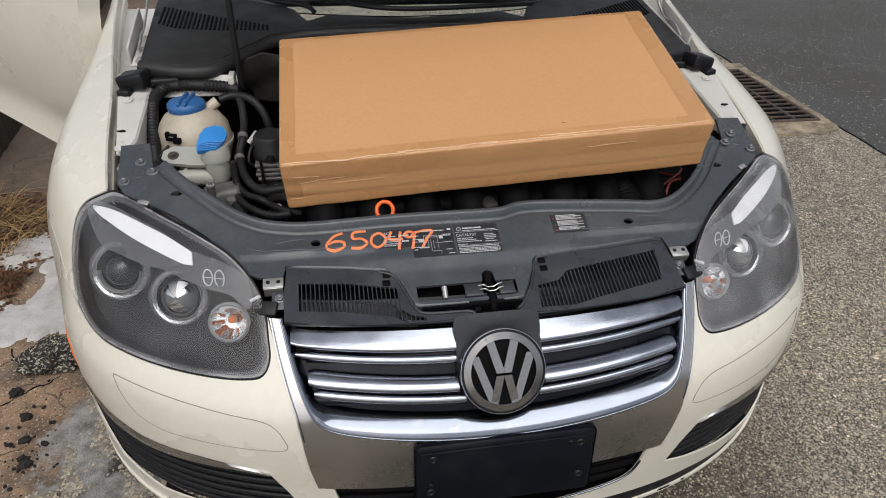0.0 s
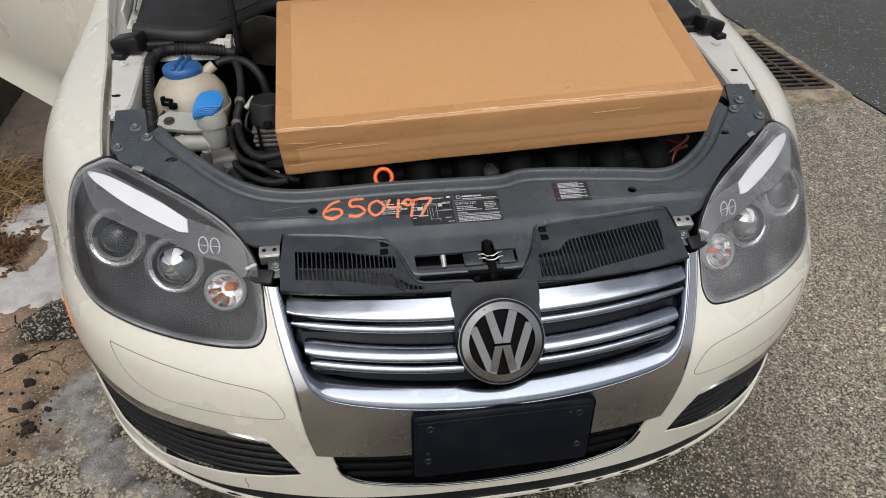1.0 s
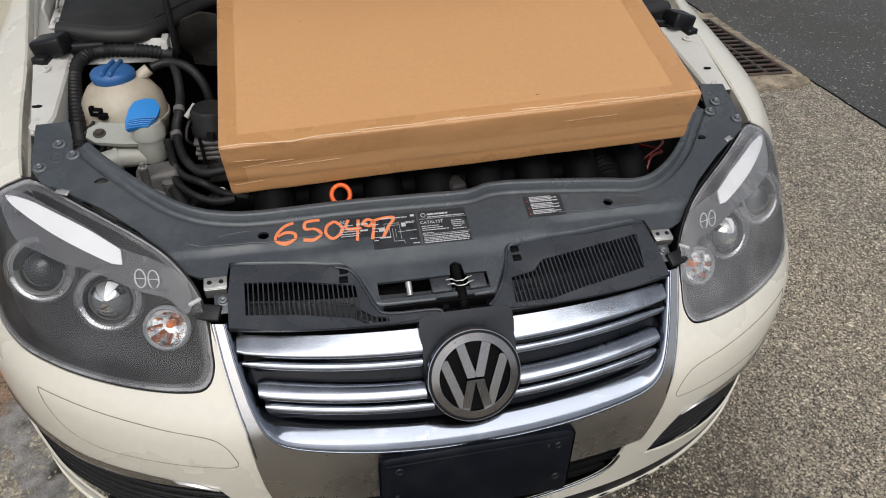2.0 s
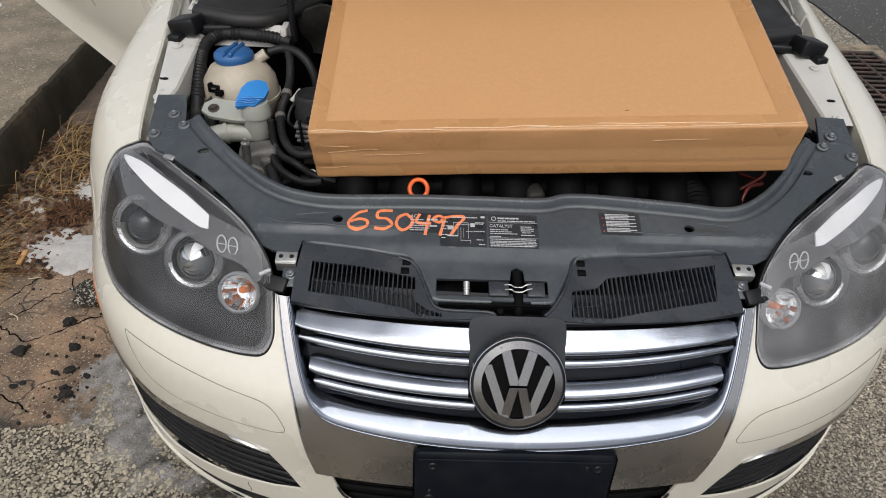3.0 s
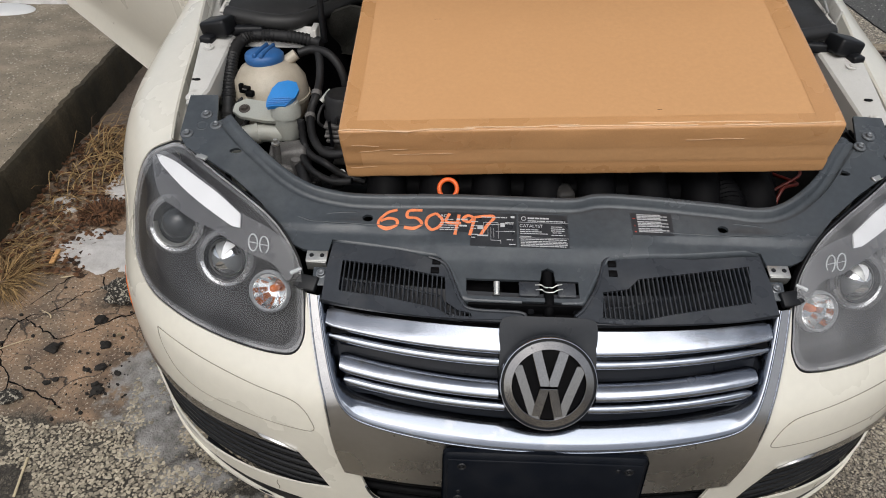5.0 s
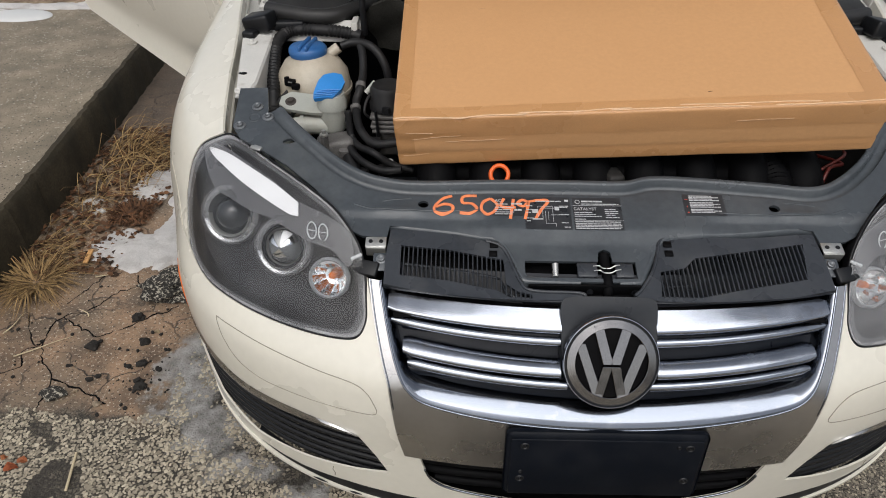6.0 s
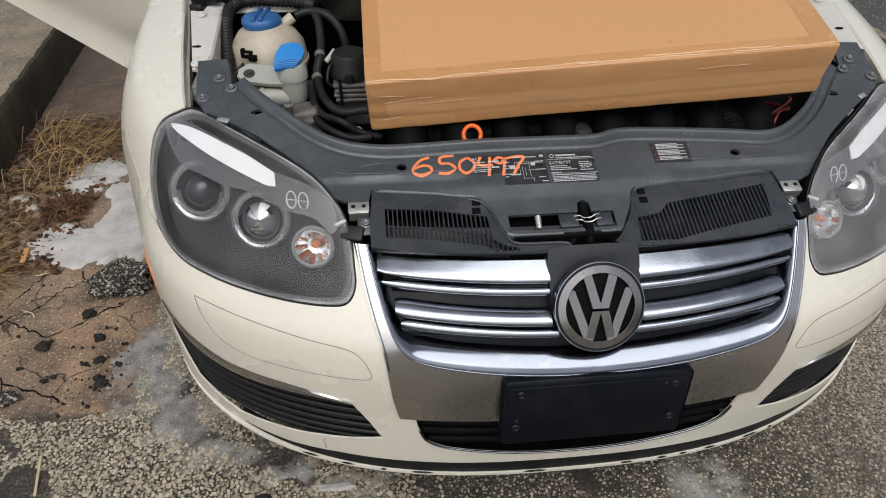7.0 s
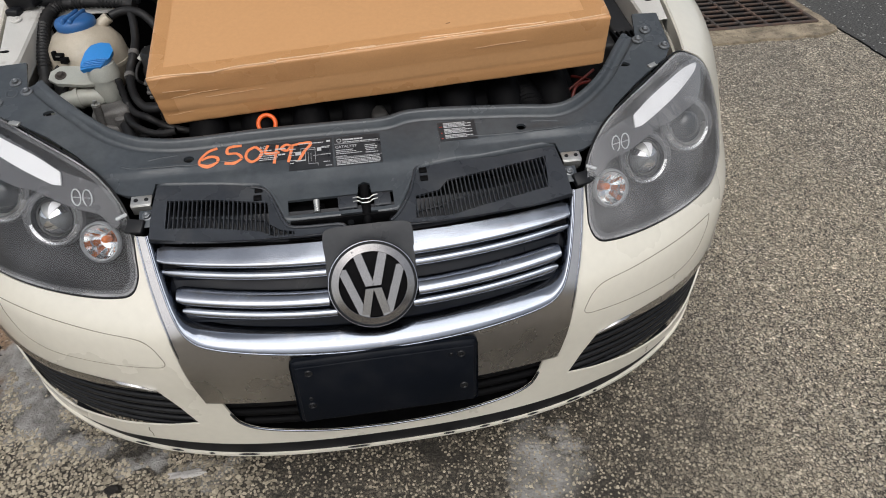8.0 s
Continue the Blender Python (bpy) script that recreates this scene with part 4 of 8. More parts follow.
def lamp_point(sx, x, z, r, inset):
    """A point of the lamp's inside: drawn in towards the lamp's centre by r and set back by inset."""
    px, pz = LC[0] + (x - LC[0]) * r, LC[1] + (z - LC[1]) * r
    return Vector(nose(nx(sx * px), pz)) + Vector((0, 0.86, -0.5)) * inset


def lamp_sheet(pts, sx, inset, thick, step=0.016):
    lp = [(sx * nx(p[0]), p[1]) for p in pts]
    area = sum(a[0] * b[1] - b[0] * a[1] for a, b in zip(lp, lp[1:] + lp[:1]))
    lp = lp if area > 0 else lp[::-1]
    return sheet(lp, [], step, lambda s, z: tuple(Vector(nose(s, z)) + Vector((0, 0.86, -0.5)) * inset), thick)


for sx in (1, -1):
    lp = lamp_loop(0.0)
    bm = bmesh.new()
    rings = []
    for r, d in ((1.0, 0.002), (0.985, 0.012), (0.965, 0.028), (0.94, 0.045), (0.90, 0.058), (0.8, 0.066), (0.6, 0.07), (0.35, 0.07)):
        rings.append([bm.verts.new(lamp_point(sx, p.x, p.y, r, d)) for p in lp])
    for A, B in zip(rings, rings[1:]):
        for k in range(len(lp)):
            j = (k + 1) % len(lp)
            bm.faces.new((A[k], A[j], B[j], B[k]))
    bm.faces.new(rings[-1])
    bmesh.ops.recalc_face_normals(bm, faces=bm.faces)
    head = part("headlight", bm, lamp_black, car, "black projector headlight with a clear hazy lens")
    bm = bmesh.new()
    tube(bm, [on_nose(sx * x, z, -0.005) for x, z in lamp_edge(0.0018)], 0.0020, 8, cap=False)
    part("gasket", bm, satin_black, head)
    for name, levels, stuff, label in (("lens_rim", ((1.002, 0.0006), (0.992, 0.0012), (0.982, 0.002), (0.974, 0.005)), rim_haze, "pale grey rim of the lens"), ("lens_edge", ((0.972, 0.003), (0.955, 0.0036), (0.938, 0.0044), (0.930, 0.006)), edge_haze, "milky edge of the lens")):
        bm = bmesh.new()
        rings = [[bm.verts.new(lamp_point(sx, p.x, p.y, r, d)) for p in lp] for r, d in levels]
        for A, B in zip(rings, rings[1:]):
            for k in range(len(lp)):
                j = (k + 1) % len(lp)
                bm.faces.new((A[k], A[j], B[j], B[k]))
        bmesh.ops.recalc_face_normals(bm, faces=bm.faces)
        part(name, bm, stuff, head, label).visible_shadow = False
    # smooth curved lens: outer and inner skin closed at the rim
    bm = bmesh.new()
    rims = [1.004, 0.99, 0.97, 0.94, 0.90, 0.84, 0.76, 0.66, 0.54, 0.40, 0.25, 0.10]
    rings = [[bm.verts.new(lamp_point(sx, p.x, p.y, r, d)) for p in lp] for d, seq in ((0.0, rims[::-1]), (-0.003, rims)) for r in seq]
    for A, B in zip(rings, rings[1:]):
        for k in range(len(lp)):
            j = (k + 1) % len(lp)
            bm.faces.new((A[k], A[j], B[j], B[k]))
    bm.faces.new(rings[0])
    bm.faces.new(rings[-1])
    bmesh.ops.recalc_face_normals(bm, faces=bm.faces)
    bm.verts.index_update()
    for f in bm.faces:
        f.material_index = 0 if max(v.index for v in f.verts) >= len(rims) * len(lp) + len(lp) else 1
    # right lens: extra milkiness stands in for the sky it reflects
    lens = part("lens", bm, sky_haze_lens if sx > 0 else lens_glass, head, "plastic headlight lens with sky reflection painted in as milky haze" if sx > 0 else "clear plastic headlight lens")
    lens.data.materials.append(clear_plastic)
    lens.visible_shadow = False
    brow = [(0.752, 0.768), (0.735, 0.781), (0.69, 0.786), (0.60, 0.776), (0.536, 0.7605), (0.479, 0.753), (0.440, 0.740), (0.430, 0.724), (0.428, 0.704), (0.441, 0.697), (0.465, 0.712), (0.507, 0.716), (0.547, 0.723), (0.589, 0.730), (0.627, 0.729), (0.675, 0.732), (0.709, 0.732), (0.731, 0.744)]
    part("brow", lamp_sheet([(p[0], p[1]) for p in spline([(x, z, 0) for x, z in brow], 4, True)], sx, 0.010, 0.004), lamp_grey, head, "grey inner brow")
    # white strip painted in for the sky's reflection on the lens
    strip_pts = [(0.531, 0.744), (0.533, 0.759), (0.547, 0.763), (0.586, 0.772), (0.639, 0.779), (0.691, 0.782), (0.736, 0.776), (0.725, 0.770), (0.696, 0.766), (0.649, 0.759), (0.595, 0.751), (0.547, 0.743)]
    sp = [strip_pts[0]] + [(p[0], p[1]) for p in spline([(x, z, 0) for x, z in strip_pts[1:]], 4)]
    part("sky_glint", lamp_sheet(sp, sx, 0.005, 0.003, 0.010), glint_white, head, "white sky reflection painted under the lens")
    for (x, z, y), r, kind in (((0.682, 0.693, 1.046), 0.054, "dark"), ((0.565, 0.682, 0.960), 0.0505, "bright"), ((0.472, 0.660, 0.902), 0.034, "signal")):
        if sx > 0 and kind != "dark":
            x, z = x - 0.005, z - 0.004
        M = Matrix.Translation((sx * x, y, z)) @ Matrix.Rotation(sx * radians(10), 4, "Z") @ Matrix.Rotation(radians(62), 4, "X")
        if kind == "signal":
            part("indicator", lathe(bmesh.new(), [(0, -0.03), (r * 0.5, -0.026), (r * 0.85, -0.012), (r * 0.98, 0.0), (r, 0.006), (r * 1.08, 0.002), (r * 1.08, -0.03)], M, 12), facet_metal, head, "round faceted indicator reflector", smooth=False)
            part("bulb", lathe(bmesh.new(), [(0, -0.004), (0.0045, -0.006), (0.0068, -0.012), (0.0068, -0.026)], M @ Matrix.Translation((0, 0.002, 0)), 16), amber, head, "orange bulb")
            part("clear_rim", lathe(bmesh.new(), [(r * 0.90, 0.004), (r * 0.98, 0.009), (r * 1.08, 0.006), (r * 1.10, 0.0)], M, 32), ring_pale, head)
            # plain white arc, a highlight painted onto the bowl
            part("glint_band", lathe(bmesh.new(), [(r * 0.72, -0.008), (r * 0.90, 0.0005), (r * 0.98, 0.006)], M @ Matrix.Rotation(radians(50), 4, "Z"), 12, radians(80)), glint_white, head)
        else:
            lr = part("light_ring", lathe(bmesh.new(), [(r * 0.82, 0.0), (r * 0.86, 0.005), (r * 0.96, 0.006), (r * 1.04, 0.003), (r * 1.06, -0.004), (r * 1.0, -0.010), (r * 0.82, -0.008)], M, 48), ring_glass, head, "clear ring round the projector")
            lr.visible_shadow = False
            part("ring_seat", lathe(bmesh.new(), [(r * 1.08, -0.014), (r * 1.02, -0.010), (r * 0.84, -0.010), (r * 0.78, -0.016)], M, 48), lamp_grey, head)
            part("bowl", lathe(bmesh.new(), [(r * 0.82, -0.004), (r * 0.74, -0.012), (r * 0.64, -0.018), (r * 0.62, -0.03), (0, -0.03)], M, 40), galv if kind == "bright" else satin_black, head)
            part("trim", lathe(bmesh.new(), [(r * 0.80, -0.002), (r * 0.76, 0.001), (r * 0.70, -0.003), (r * 0.70, -0.010)], M @ Matrix.Rotation(math.pi, 4, "Z"), 40, math.pi if kind == "dark" else 2 * math.pi), galv if kind == "dark" else satin_black, head)
            part("chrome_arc", lathe(bmesh.new(), [(r * 0.99, -0.006), (r * 0.90, -0.0085), (r * 0.76, -0.004), (r * 0.72, -0.010)], M @ Matrix.Rotation(radians(195), 4, "Z"), 30, radians(150)), ring_metal, head, "bright faceted arc below the projector")
            eye = part("projector", lathe(bmesh.new(), [(0, -0.016), (r * 0.62, -0.016), (r * 0.58, -0.008), (r * 0.45, 0.003), (r * 0.25, 0.009), (0, 0.011)], M, 40), lens_grey if kind == "bright" else lens_dark, head, "round projector lens")
            if kind == "bright":
                # mirror and white wedges added over the lens to make its bright fan of glints
                for turn, wide, stuff in ((38, 30, mirror_metal), (74, 36, glint_white), (112, 36, galv), (146, 26, mirror_metal), (268, 84, mirror_metal)):
                    F = M @ Matrix.Rotation(radians(turn - wide / 2), 4, "Z")
                    part("glint_facet", lathe(bmesh.new(), [(r * 0.60, -0.006), (r * 0.46, 0.0040), (r * 0.26, 0.0100), (r * 0.06, 0.0118)], F, 10, radians(wide)), stuff, head, "bright glint wedge added on the projector lens")
    for dx in (-0.0103, 0.0103):
        bm = bmesh.new()
        c = Vector((sx * (0.494 + dx), 0.947, 0.7275)) + Vector((0, -sx * dx * -0.3 * sx, 0))
        right = Vector((0.93, sx * 0.3, 0.05)).normalized()
        upv = Vector((0, 0.58, 0.81))
        tube(bm, [c + right * (0.0088 * math.cos(a)) + upv * (0.0145 * math.sin(a)) for a in np.linspace(0, 2 * math.pi, 25)], 0.0013, 6, cap=False)
        tube(bm, [c + right * -0.008, c + right * 0.008], 0.0007, 6)
        part("mark", bm, ring_white, head, "pale oval mark inside the lens")

# ---- grey front cross panel ----
REAR = [(-0.625, 1.245), (-0.570, 1.18), (-0.496, 1.112), (-0.437, 1.072), (-0.372, 1.053), (-0.309, 1.048), (-0.17, 1.053), (-0.043, 1.053), (0.05, 1.053), (0.095, 1.064), (0.163, 1.064), (0.313, 1.052), (0.382, 1.045), (0.434, 1.058), (0.496, 1.105), (0.553, 1.176), (0.605, 1.236)]
rear = [(p[0], p[1]) for p in spline([(x, y, 0) for x, y in REAR], 5)]
SIDE = [(0.622, 1.258), (0.676, 1.255), (0.671, 1.155), (0.652, 1.126), (0.565, 1.069), (0.505, 1.021), (0.455, 0.969), (0.435, 0.945), (0.415, 0.936), (0.372, 0.934), (0.368, 0.958)]
FRONT_L = [(-0.342, 0.957), (-0.25, 0.947), (-0.190, 0.938), (-0.174, 0.926), (-0.153, 0.886), (-0.144, 0.864), (-0.132, 0.856), (-0.045, 0.854)]
FRONT_R = [(0.342, 0.963), (0.25, 0.954), (0.147, 0.945), (0.112, 0.940), (0.096, 0.926), (0.072, 0.884), (0.062, 0.866), (0.054, 0.856), (0.02, 0.854)]


def inward(pts, d):
    """The rear line moved forward over the panel by d."""
    out = []
    for i, p in enumerate(pts):
        a, b = pts[max(0, i - 1)], pts[min(len(pts) - 1, i + 1)]
        t = Vector((b[0] - a[0], b[1] - a[1], 0)).normalized()
        out.append((p[0] + t.y * d, p[1] - t.x * d))
    return out


# the wings of the panel lie a little to one side of the car's centre line
WING = -0.009
side_l = [(x + WING * (y > 1.1), y) for x, y in mirror_x(SIDE)]
side_r = [(x + WING * (y > 1.1), y - 0.004 * (y > 1.1)) for x, y in SIDE]
outline = inward(rear, 0.0285)[3:-3][::-1] + side_l + FRONT_L + FRONT_R[::-1] + side_r[::-1]
area = sum(a[0] * b[1] - b[0] * a[1] for a, b in zip(outline, outline[1:] + outline[:1]))
outline = outline if area > 0 else outline[::-1]


def ell(cx, cy, rx, ry, rot=0.0, n=14):
    return [(cx + rx * math.cos(a) * math.cos(rot) - ry * math.sin(a) * math.sin(rot), cy + rx * math.cos(a) * math.sin(rot) + ry * math.sin(a) * math.cos(rot)) for a in (2 * math.pi * k / n for k in range(n))]


def panel_z(x, y):
    """Deck with a raised rib along the rear edge and a shallow step at the front."""
    z = deck(x, y)
    # the middle dips toward the latch
    t = max(0.0, min(1.0, (0.955 - y) / 0.03)) * max(0.0, min(1.0, (0.30 - abs(x)) / 0.08))
    z -= 0.006 * t
    # the outer thirds step down towards the vents
    t = max(0.0, min(1.0, (0.984 - y) / 0.012)) * max(0.0, min(1.0, (abs(x) - 0.17) / 0.05))
    z -= 0.0045 * t * t * (3 - 2 * t)
    # broad shallow trough inboard of the wings
    t = math.exp(-((abs(x) - 0.47) / 0.035) ** 2) * max(0.0, min(1.0, (1.06 - y) / 0.06))
    z -= 0.004 * t
    # low swage beside the round holes
    t = math.exp(-((y - 0.988) / 0.007) ** 2) * max(0.0, min(1.0, (0.05 - abs(abs(x) - 0.36)) / 0.02))
    z += 0.0035 * t
    return z


def on_deck(x, y, lift=0.0):
    return Vector((x, y, panel_z(x, y) + lift))


holes = [ell(0.311, 1.0, 0.0095, 0.0075), ell(-0.311, 1.0, 0.0095, 0.0075), ell(0.553, 1.119, 0.012, 0.006, -0.3), ell(-0.568, 1.125, 0.012, 0.006, 0.3),
         [(-0.136, 0.893), (-0.136, 0.861), (0.050, 0.861), (0.050, 0.893), (0.012, 0.893), (0.010, 0.912), (0.0, 0.917), (-0.010, 0.912), (-0.013, 0.893)]]
panel = part("cross_panel", sheet(outline, holes, 0.0065, lambda x, y: (x, y, panel_z(x, y)), 0.006), carrier_plastic, car, "grey plastic front cross panel over the radiator")
sharp(panel, 40)
# raised flange along the rear edge, with a step up to it
bm = bmesh.new()
rows = []
for i, (x, y) in enumerate(rear):
    a, b = rear[max(0, i - 1)], rear[min(len(rear) - 1, i + 1)]
    t = Vector((b[0] - a[0], b[1] - a[1], 0)).normalized()
    inn = Vector((t.y, -t.x, 0))
    k = min(1.0, max(0.15, (0.60 - abs(x)) / 0.12))
    row = []
    for d, h in ((0.031, 0.0005), (0.0285, 0.0), (0.0265, -0.0075), (0.0235, -0.0105), (0.0135, -0.0105), (0.0115, -0.006), (0.0095, 0.003), (0.0075, 0.005), (0.001, 0.005), (-0.001, 0.003), (-0.002, -0.02)):
        q = Vector((x, y, 0)) + inn * d
        row.append(bm.verts.new((q.x, q.y, panel_z(q.x, q.y) + h * (k if h > -0.015 else 1))))
    rows.append(row)
rows = rows[3:-3]
for A, B in zip(rows, rows[1:]):
    for k in range(10):
        bm.faces.new((A[k], B[k], B[k + 1], A[k + 1]))
bmesh.ops.recalc_face_normals(bm, faces=bm.faces)
sharp(part("rear_flange", bm, carrier_plastic, panel), 60)
# pressed ridges in the outer thirds
for sx in (1, -1):
    for pts in ([(0.205, 0.990), (0.27, 0.9875), (0.35, 0.9855), (0.40, 0.9885), (0.435, 0.998)], [(0.330, 1.012), (0.36, 1.010), (0.385, 1.006)]):
        bm = bmesh.new()
        q = [on_deck(sx * p[0], p[1], -0.0004) for p in spline([(x, y, 0) for x, y in pts], 8)]
        tube(bm, q, [0.0004] + [0.0017] * (len(q) - 2) + [0.0004], 8)
        part("pressed_ridge", bm, carrier_plastic, panel)
    part("dimple", lathe(bmesh.new(), [(0, -0.001), (0.006, -0.0006), (0.0095, 0.0006), (0.0115, 0.0012), (0.013, 0.0004)], Matrix.Translation((sx * 0.634 + WING, 1.178, deck(0.634, 1.178))) @ Matrix.Rotation(radians(18), 4, "X"), 18), carrier_plastic, panel)
# rolled front edge
for sx in (1, -1):
    bm = bmesh.new()
    rows = []
    pts = spline([(x, y, 0) for x, y in [(sx * 0.415, 0.972), (sx * 0.368, 0.963)] + (FRONT_R if sx > 0 else FRONT_L)], 4)
    for i, p in enumerate(pts):
        t = (pts[min(i + 1, len(pts) - 1)] - pts[max(i - 1, 0)]).normalized()
        o = Vector((t.y, -t.x, 0)) * sx * -1
        if o.y > 0 and abs(o.y) > abs(o.x):
            o = -o
        rows.append([bm.verts.new(Vector((p.x, p.y, panel_z(p.x, p.y))) + o * d + Vector((0, 0, h))) for d, h in ((-0.010, 0.0004), (-0.004, 0.0012), (0.0, 0.0), (0.003, -0.004), (0.0035, -0.012))])
    for A, B in zip(rows, rows[1:]):
        for k in range(4):
            bm.faces.new((A[k], B[k], B[k + 1], A[k + 1]))
    bmesh.ops.recalc_face_normals(bm, faces=bm.faces)
    part("front_roll", bm, carrier_plastic, panel)
for sx in (1, -1):
    for x, y in ((0.632, 1.205), (0.608, 1.180), (0.657, 1.156)):
        M = Matrix.Translation((sx * x + WING, y - 0.005 * (sx > 0), deck(x, y))) @ Matrix.Rotation(radians(18), 4, "X")
        part("bolt", lathe(bmesh.new(), [(0, 0.006), (0.003, 0.006), (0.0045, 0.0075), (0.006, 0.007), (0.0068, 0.003), (0.011, 0.002), (0.0115, 0.0)], M, 14), bolt_metal, panel)
    bm = bmesh.new()
    block(bm, (0.024, 0.010, 0.004), Matrix.Translation((sx * 0.617 + WING, 1.104, 0.805)) @ Matrix.Rotation(sx * radians(30), 4, "Z") @ Matrix.Rotation(radians(20), 4, "X"), 0.001)
    part("clip", bm, galv, panel, "bare metal clip")
    # bracket by the grille corner
    bm = bmesh.new()
    M = Matrix.Translation((sx * 0.390, 0.918, 0.716)) @ Matrix.Rotation(radians(16), 4, "X")
    block(bm, (0.036, 0.022, 0.003), M @ Matrix.Translation((0, 0.008, 0.004)), 0.001)
    block(bm, (0.034, 0.003, 0.022), M @ Matrix.Translation((0, -0.004, -0.006)), 0.001)
    br = part("bracket", bm, galv, panel, "cream coated metal bracket")
    for dx in (-0.009, 0.009):
        part("rivet", lathe(bmesh.new(), [(0, 0.0012), (0.0035, 0.0012), (0.004, 0)], M @ Matrix.Translation((dx, 0.009, 0.0056)), 10), satin_black, br)
    bm = bmesh.new()
    block(bm, (0.032, 0.026, 0.012), Matrix.Translation((sx * 0.399, 0.881, 0.6985)) @ Matrix.Rotation(sx * radians(16), 4, "Z") @ Matrix.Rotation(radians(34), 4, "X"), 0.0025)
    block(bm, (0.010, 0.022, 0.010), Matrix.Translation((sx * 0.415, 0.885, 0.699)) @ Matrix.Rotation(sx * radians(30), 4, "Z") @ Matrix.Rotation(radians(28), 4, "X"), 0.002)
    part("end_cap", bm, satin_black, panel, "dark plastic grille end cap")
    bm = bmesh.new()
    block(bm, (0.028, 0.034, 0.003), Matrix.Translation((sx * 0.379, 0.892, 0.7045)) @ Matrix.Rotation(radians(26), 4, "X"), 0.001)
    tab = part("end_tab", bm, carrier_plastic, panel, "grey bolted end tab")
    part("bolt", lathe(bmesh.new(), [(0, 0.004), (0.003, 0.004), (0.0045, 0.0055), (0.006, 0.005), (0.0068, 0.001), (0.009, 0.0)], Matrix.Translation((sx * 0.379, 0.896, 0.7085)) @ Matrix.Rotation(radians(26), 4, "X"), 14), bolt_metal, tab)
    bm = bmesh.new()
    block(bm, (0.020, 0.006, 0.005), Matrix.Translation((sx * 0.421, 0.896, 0.712)) @ Matrix.Rotation(sx * radians(-24), 4, "Z") @ Matrix.Rotation(sx * radians(12), 4, "Y"), 0.0015)
    part("torn_tab", bm, ring_white, panel, "pale torn plastic tab")
# ---- vented plastic shelf above the grille ----
vent_front = [(0.372, 0.847), (0.30, 0.832), (0.20, 0.823), (0.12, 0.820), (0.078, 0.822)]
INNERS = {-1: [(0.20, 0.931), (0.172, 0.918), (0.154, 0.876), (0.144, 0.852), (0.126, 0.837), (0.05, 0.834), (0.040, 0.826)],
          1: [(0.118, 0.945), (0.098, 0.935), (0.090, 0.912), (0.079, 0.881), (0.060, 0.850), (0.050, 0.838), (0.040, 0.830)]}
VENTS = {-1: [(0.346, 0.921), (0.264, 0.913), (0.172, 0.895), (0.169, 0.850), (0.150, 0.836), (0.128, 0.831), (0.126, 0.825), (0.164, 0.826), (0.185, 0.838), (0.268, 0.855), (0.346, 0.864)],
         1: [(0.343, 0.934), (0.246, 0.918), (0.152, 0.903), (0.133, 0.884), (0.090, 0.876), (0.085, 0.830), (0.150, 0.829), (0.203, 0.841), (0.332, 0.866)]}
POCKETS = {-1: ((0.187, 0.923), (0.189, 0.906)), 1: ((0.110, 0.929), (0.110, 0.911))}


def span_at(poly, x):
    """The near and far edge of an outline at x."""
    ys_ = []
    for (x1, y1), (x2, y2) in zip(poly, poly[1:] + poly[:1]):
        if (x1 > x) != (x2 > x):
            ys_.append(y1 + (y2 - y1) * (x - x1) / (x2 - x1))
    return (min(ys_), max(ys_)) if ys_ else None


def shelf_z(x, y):
    return deck(x, y) - 0.007


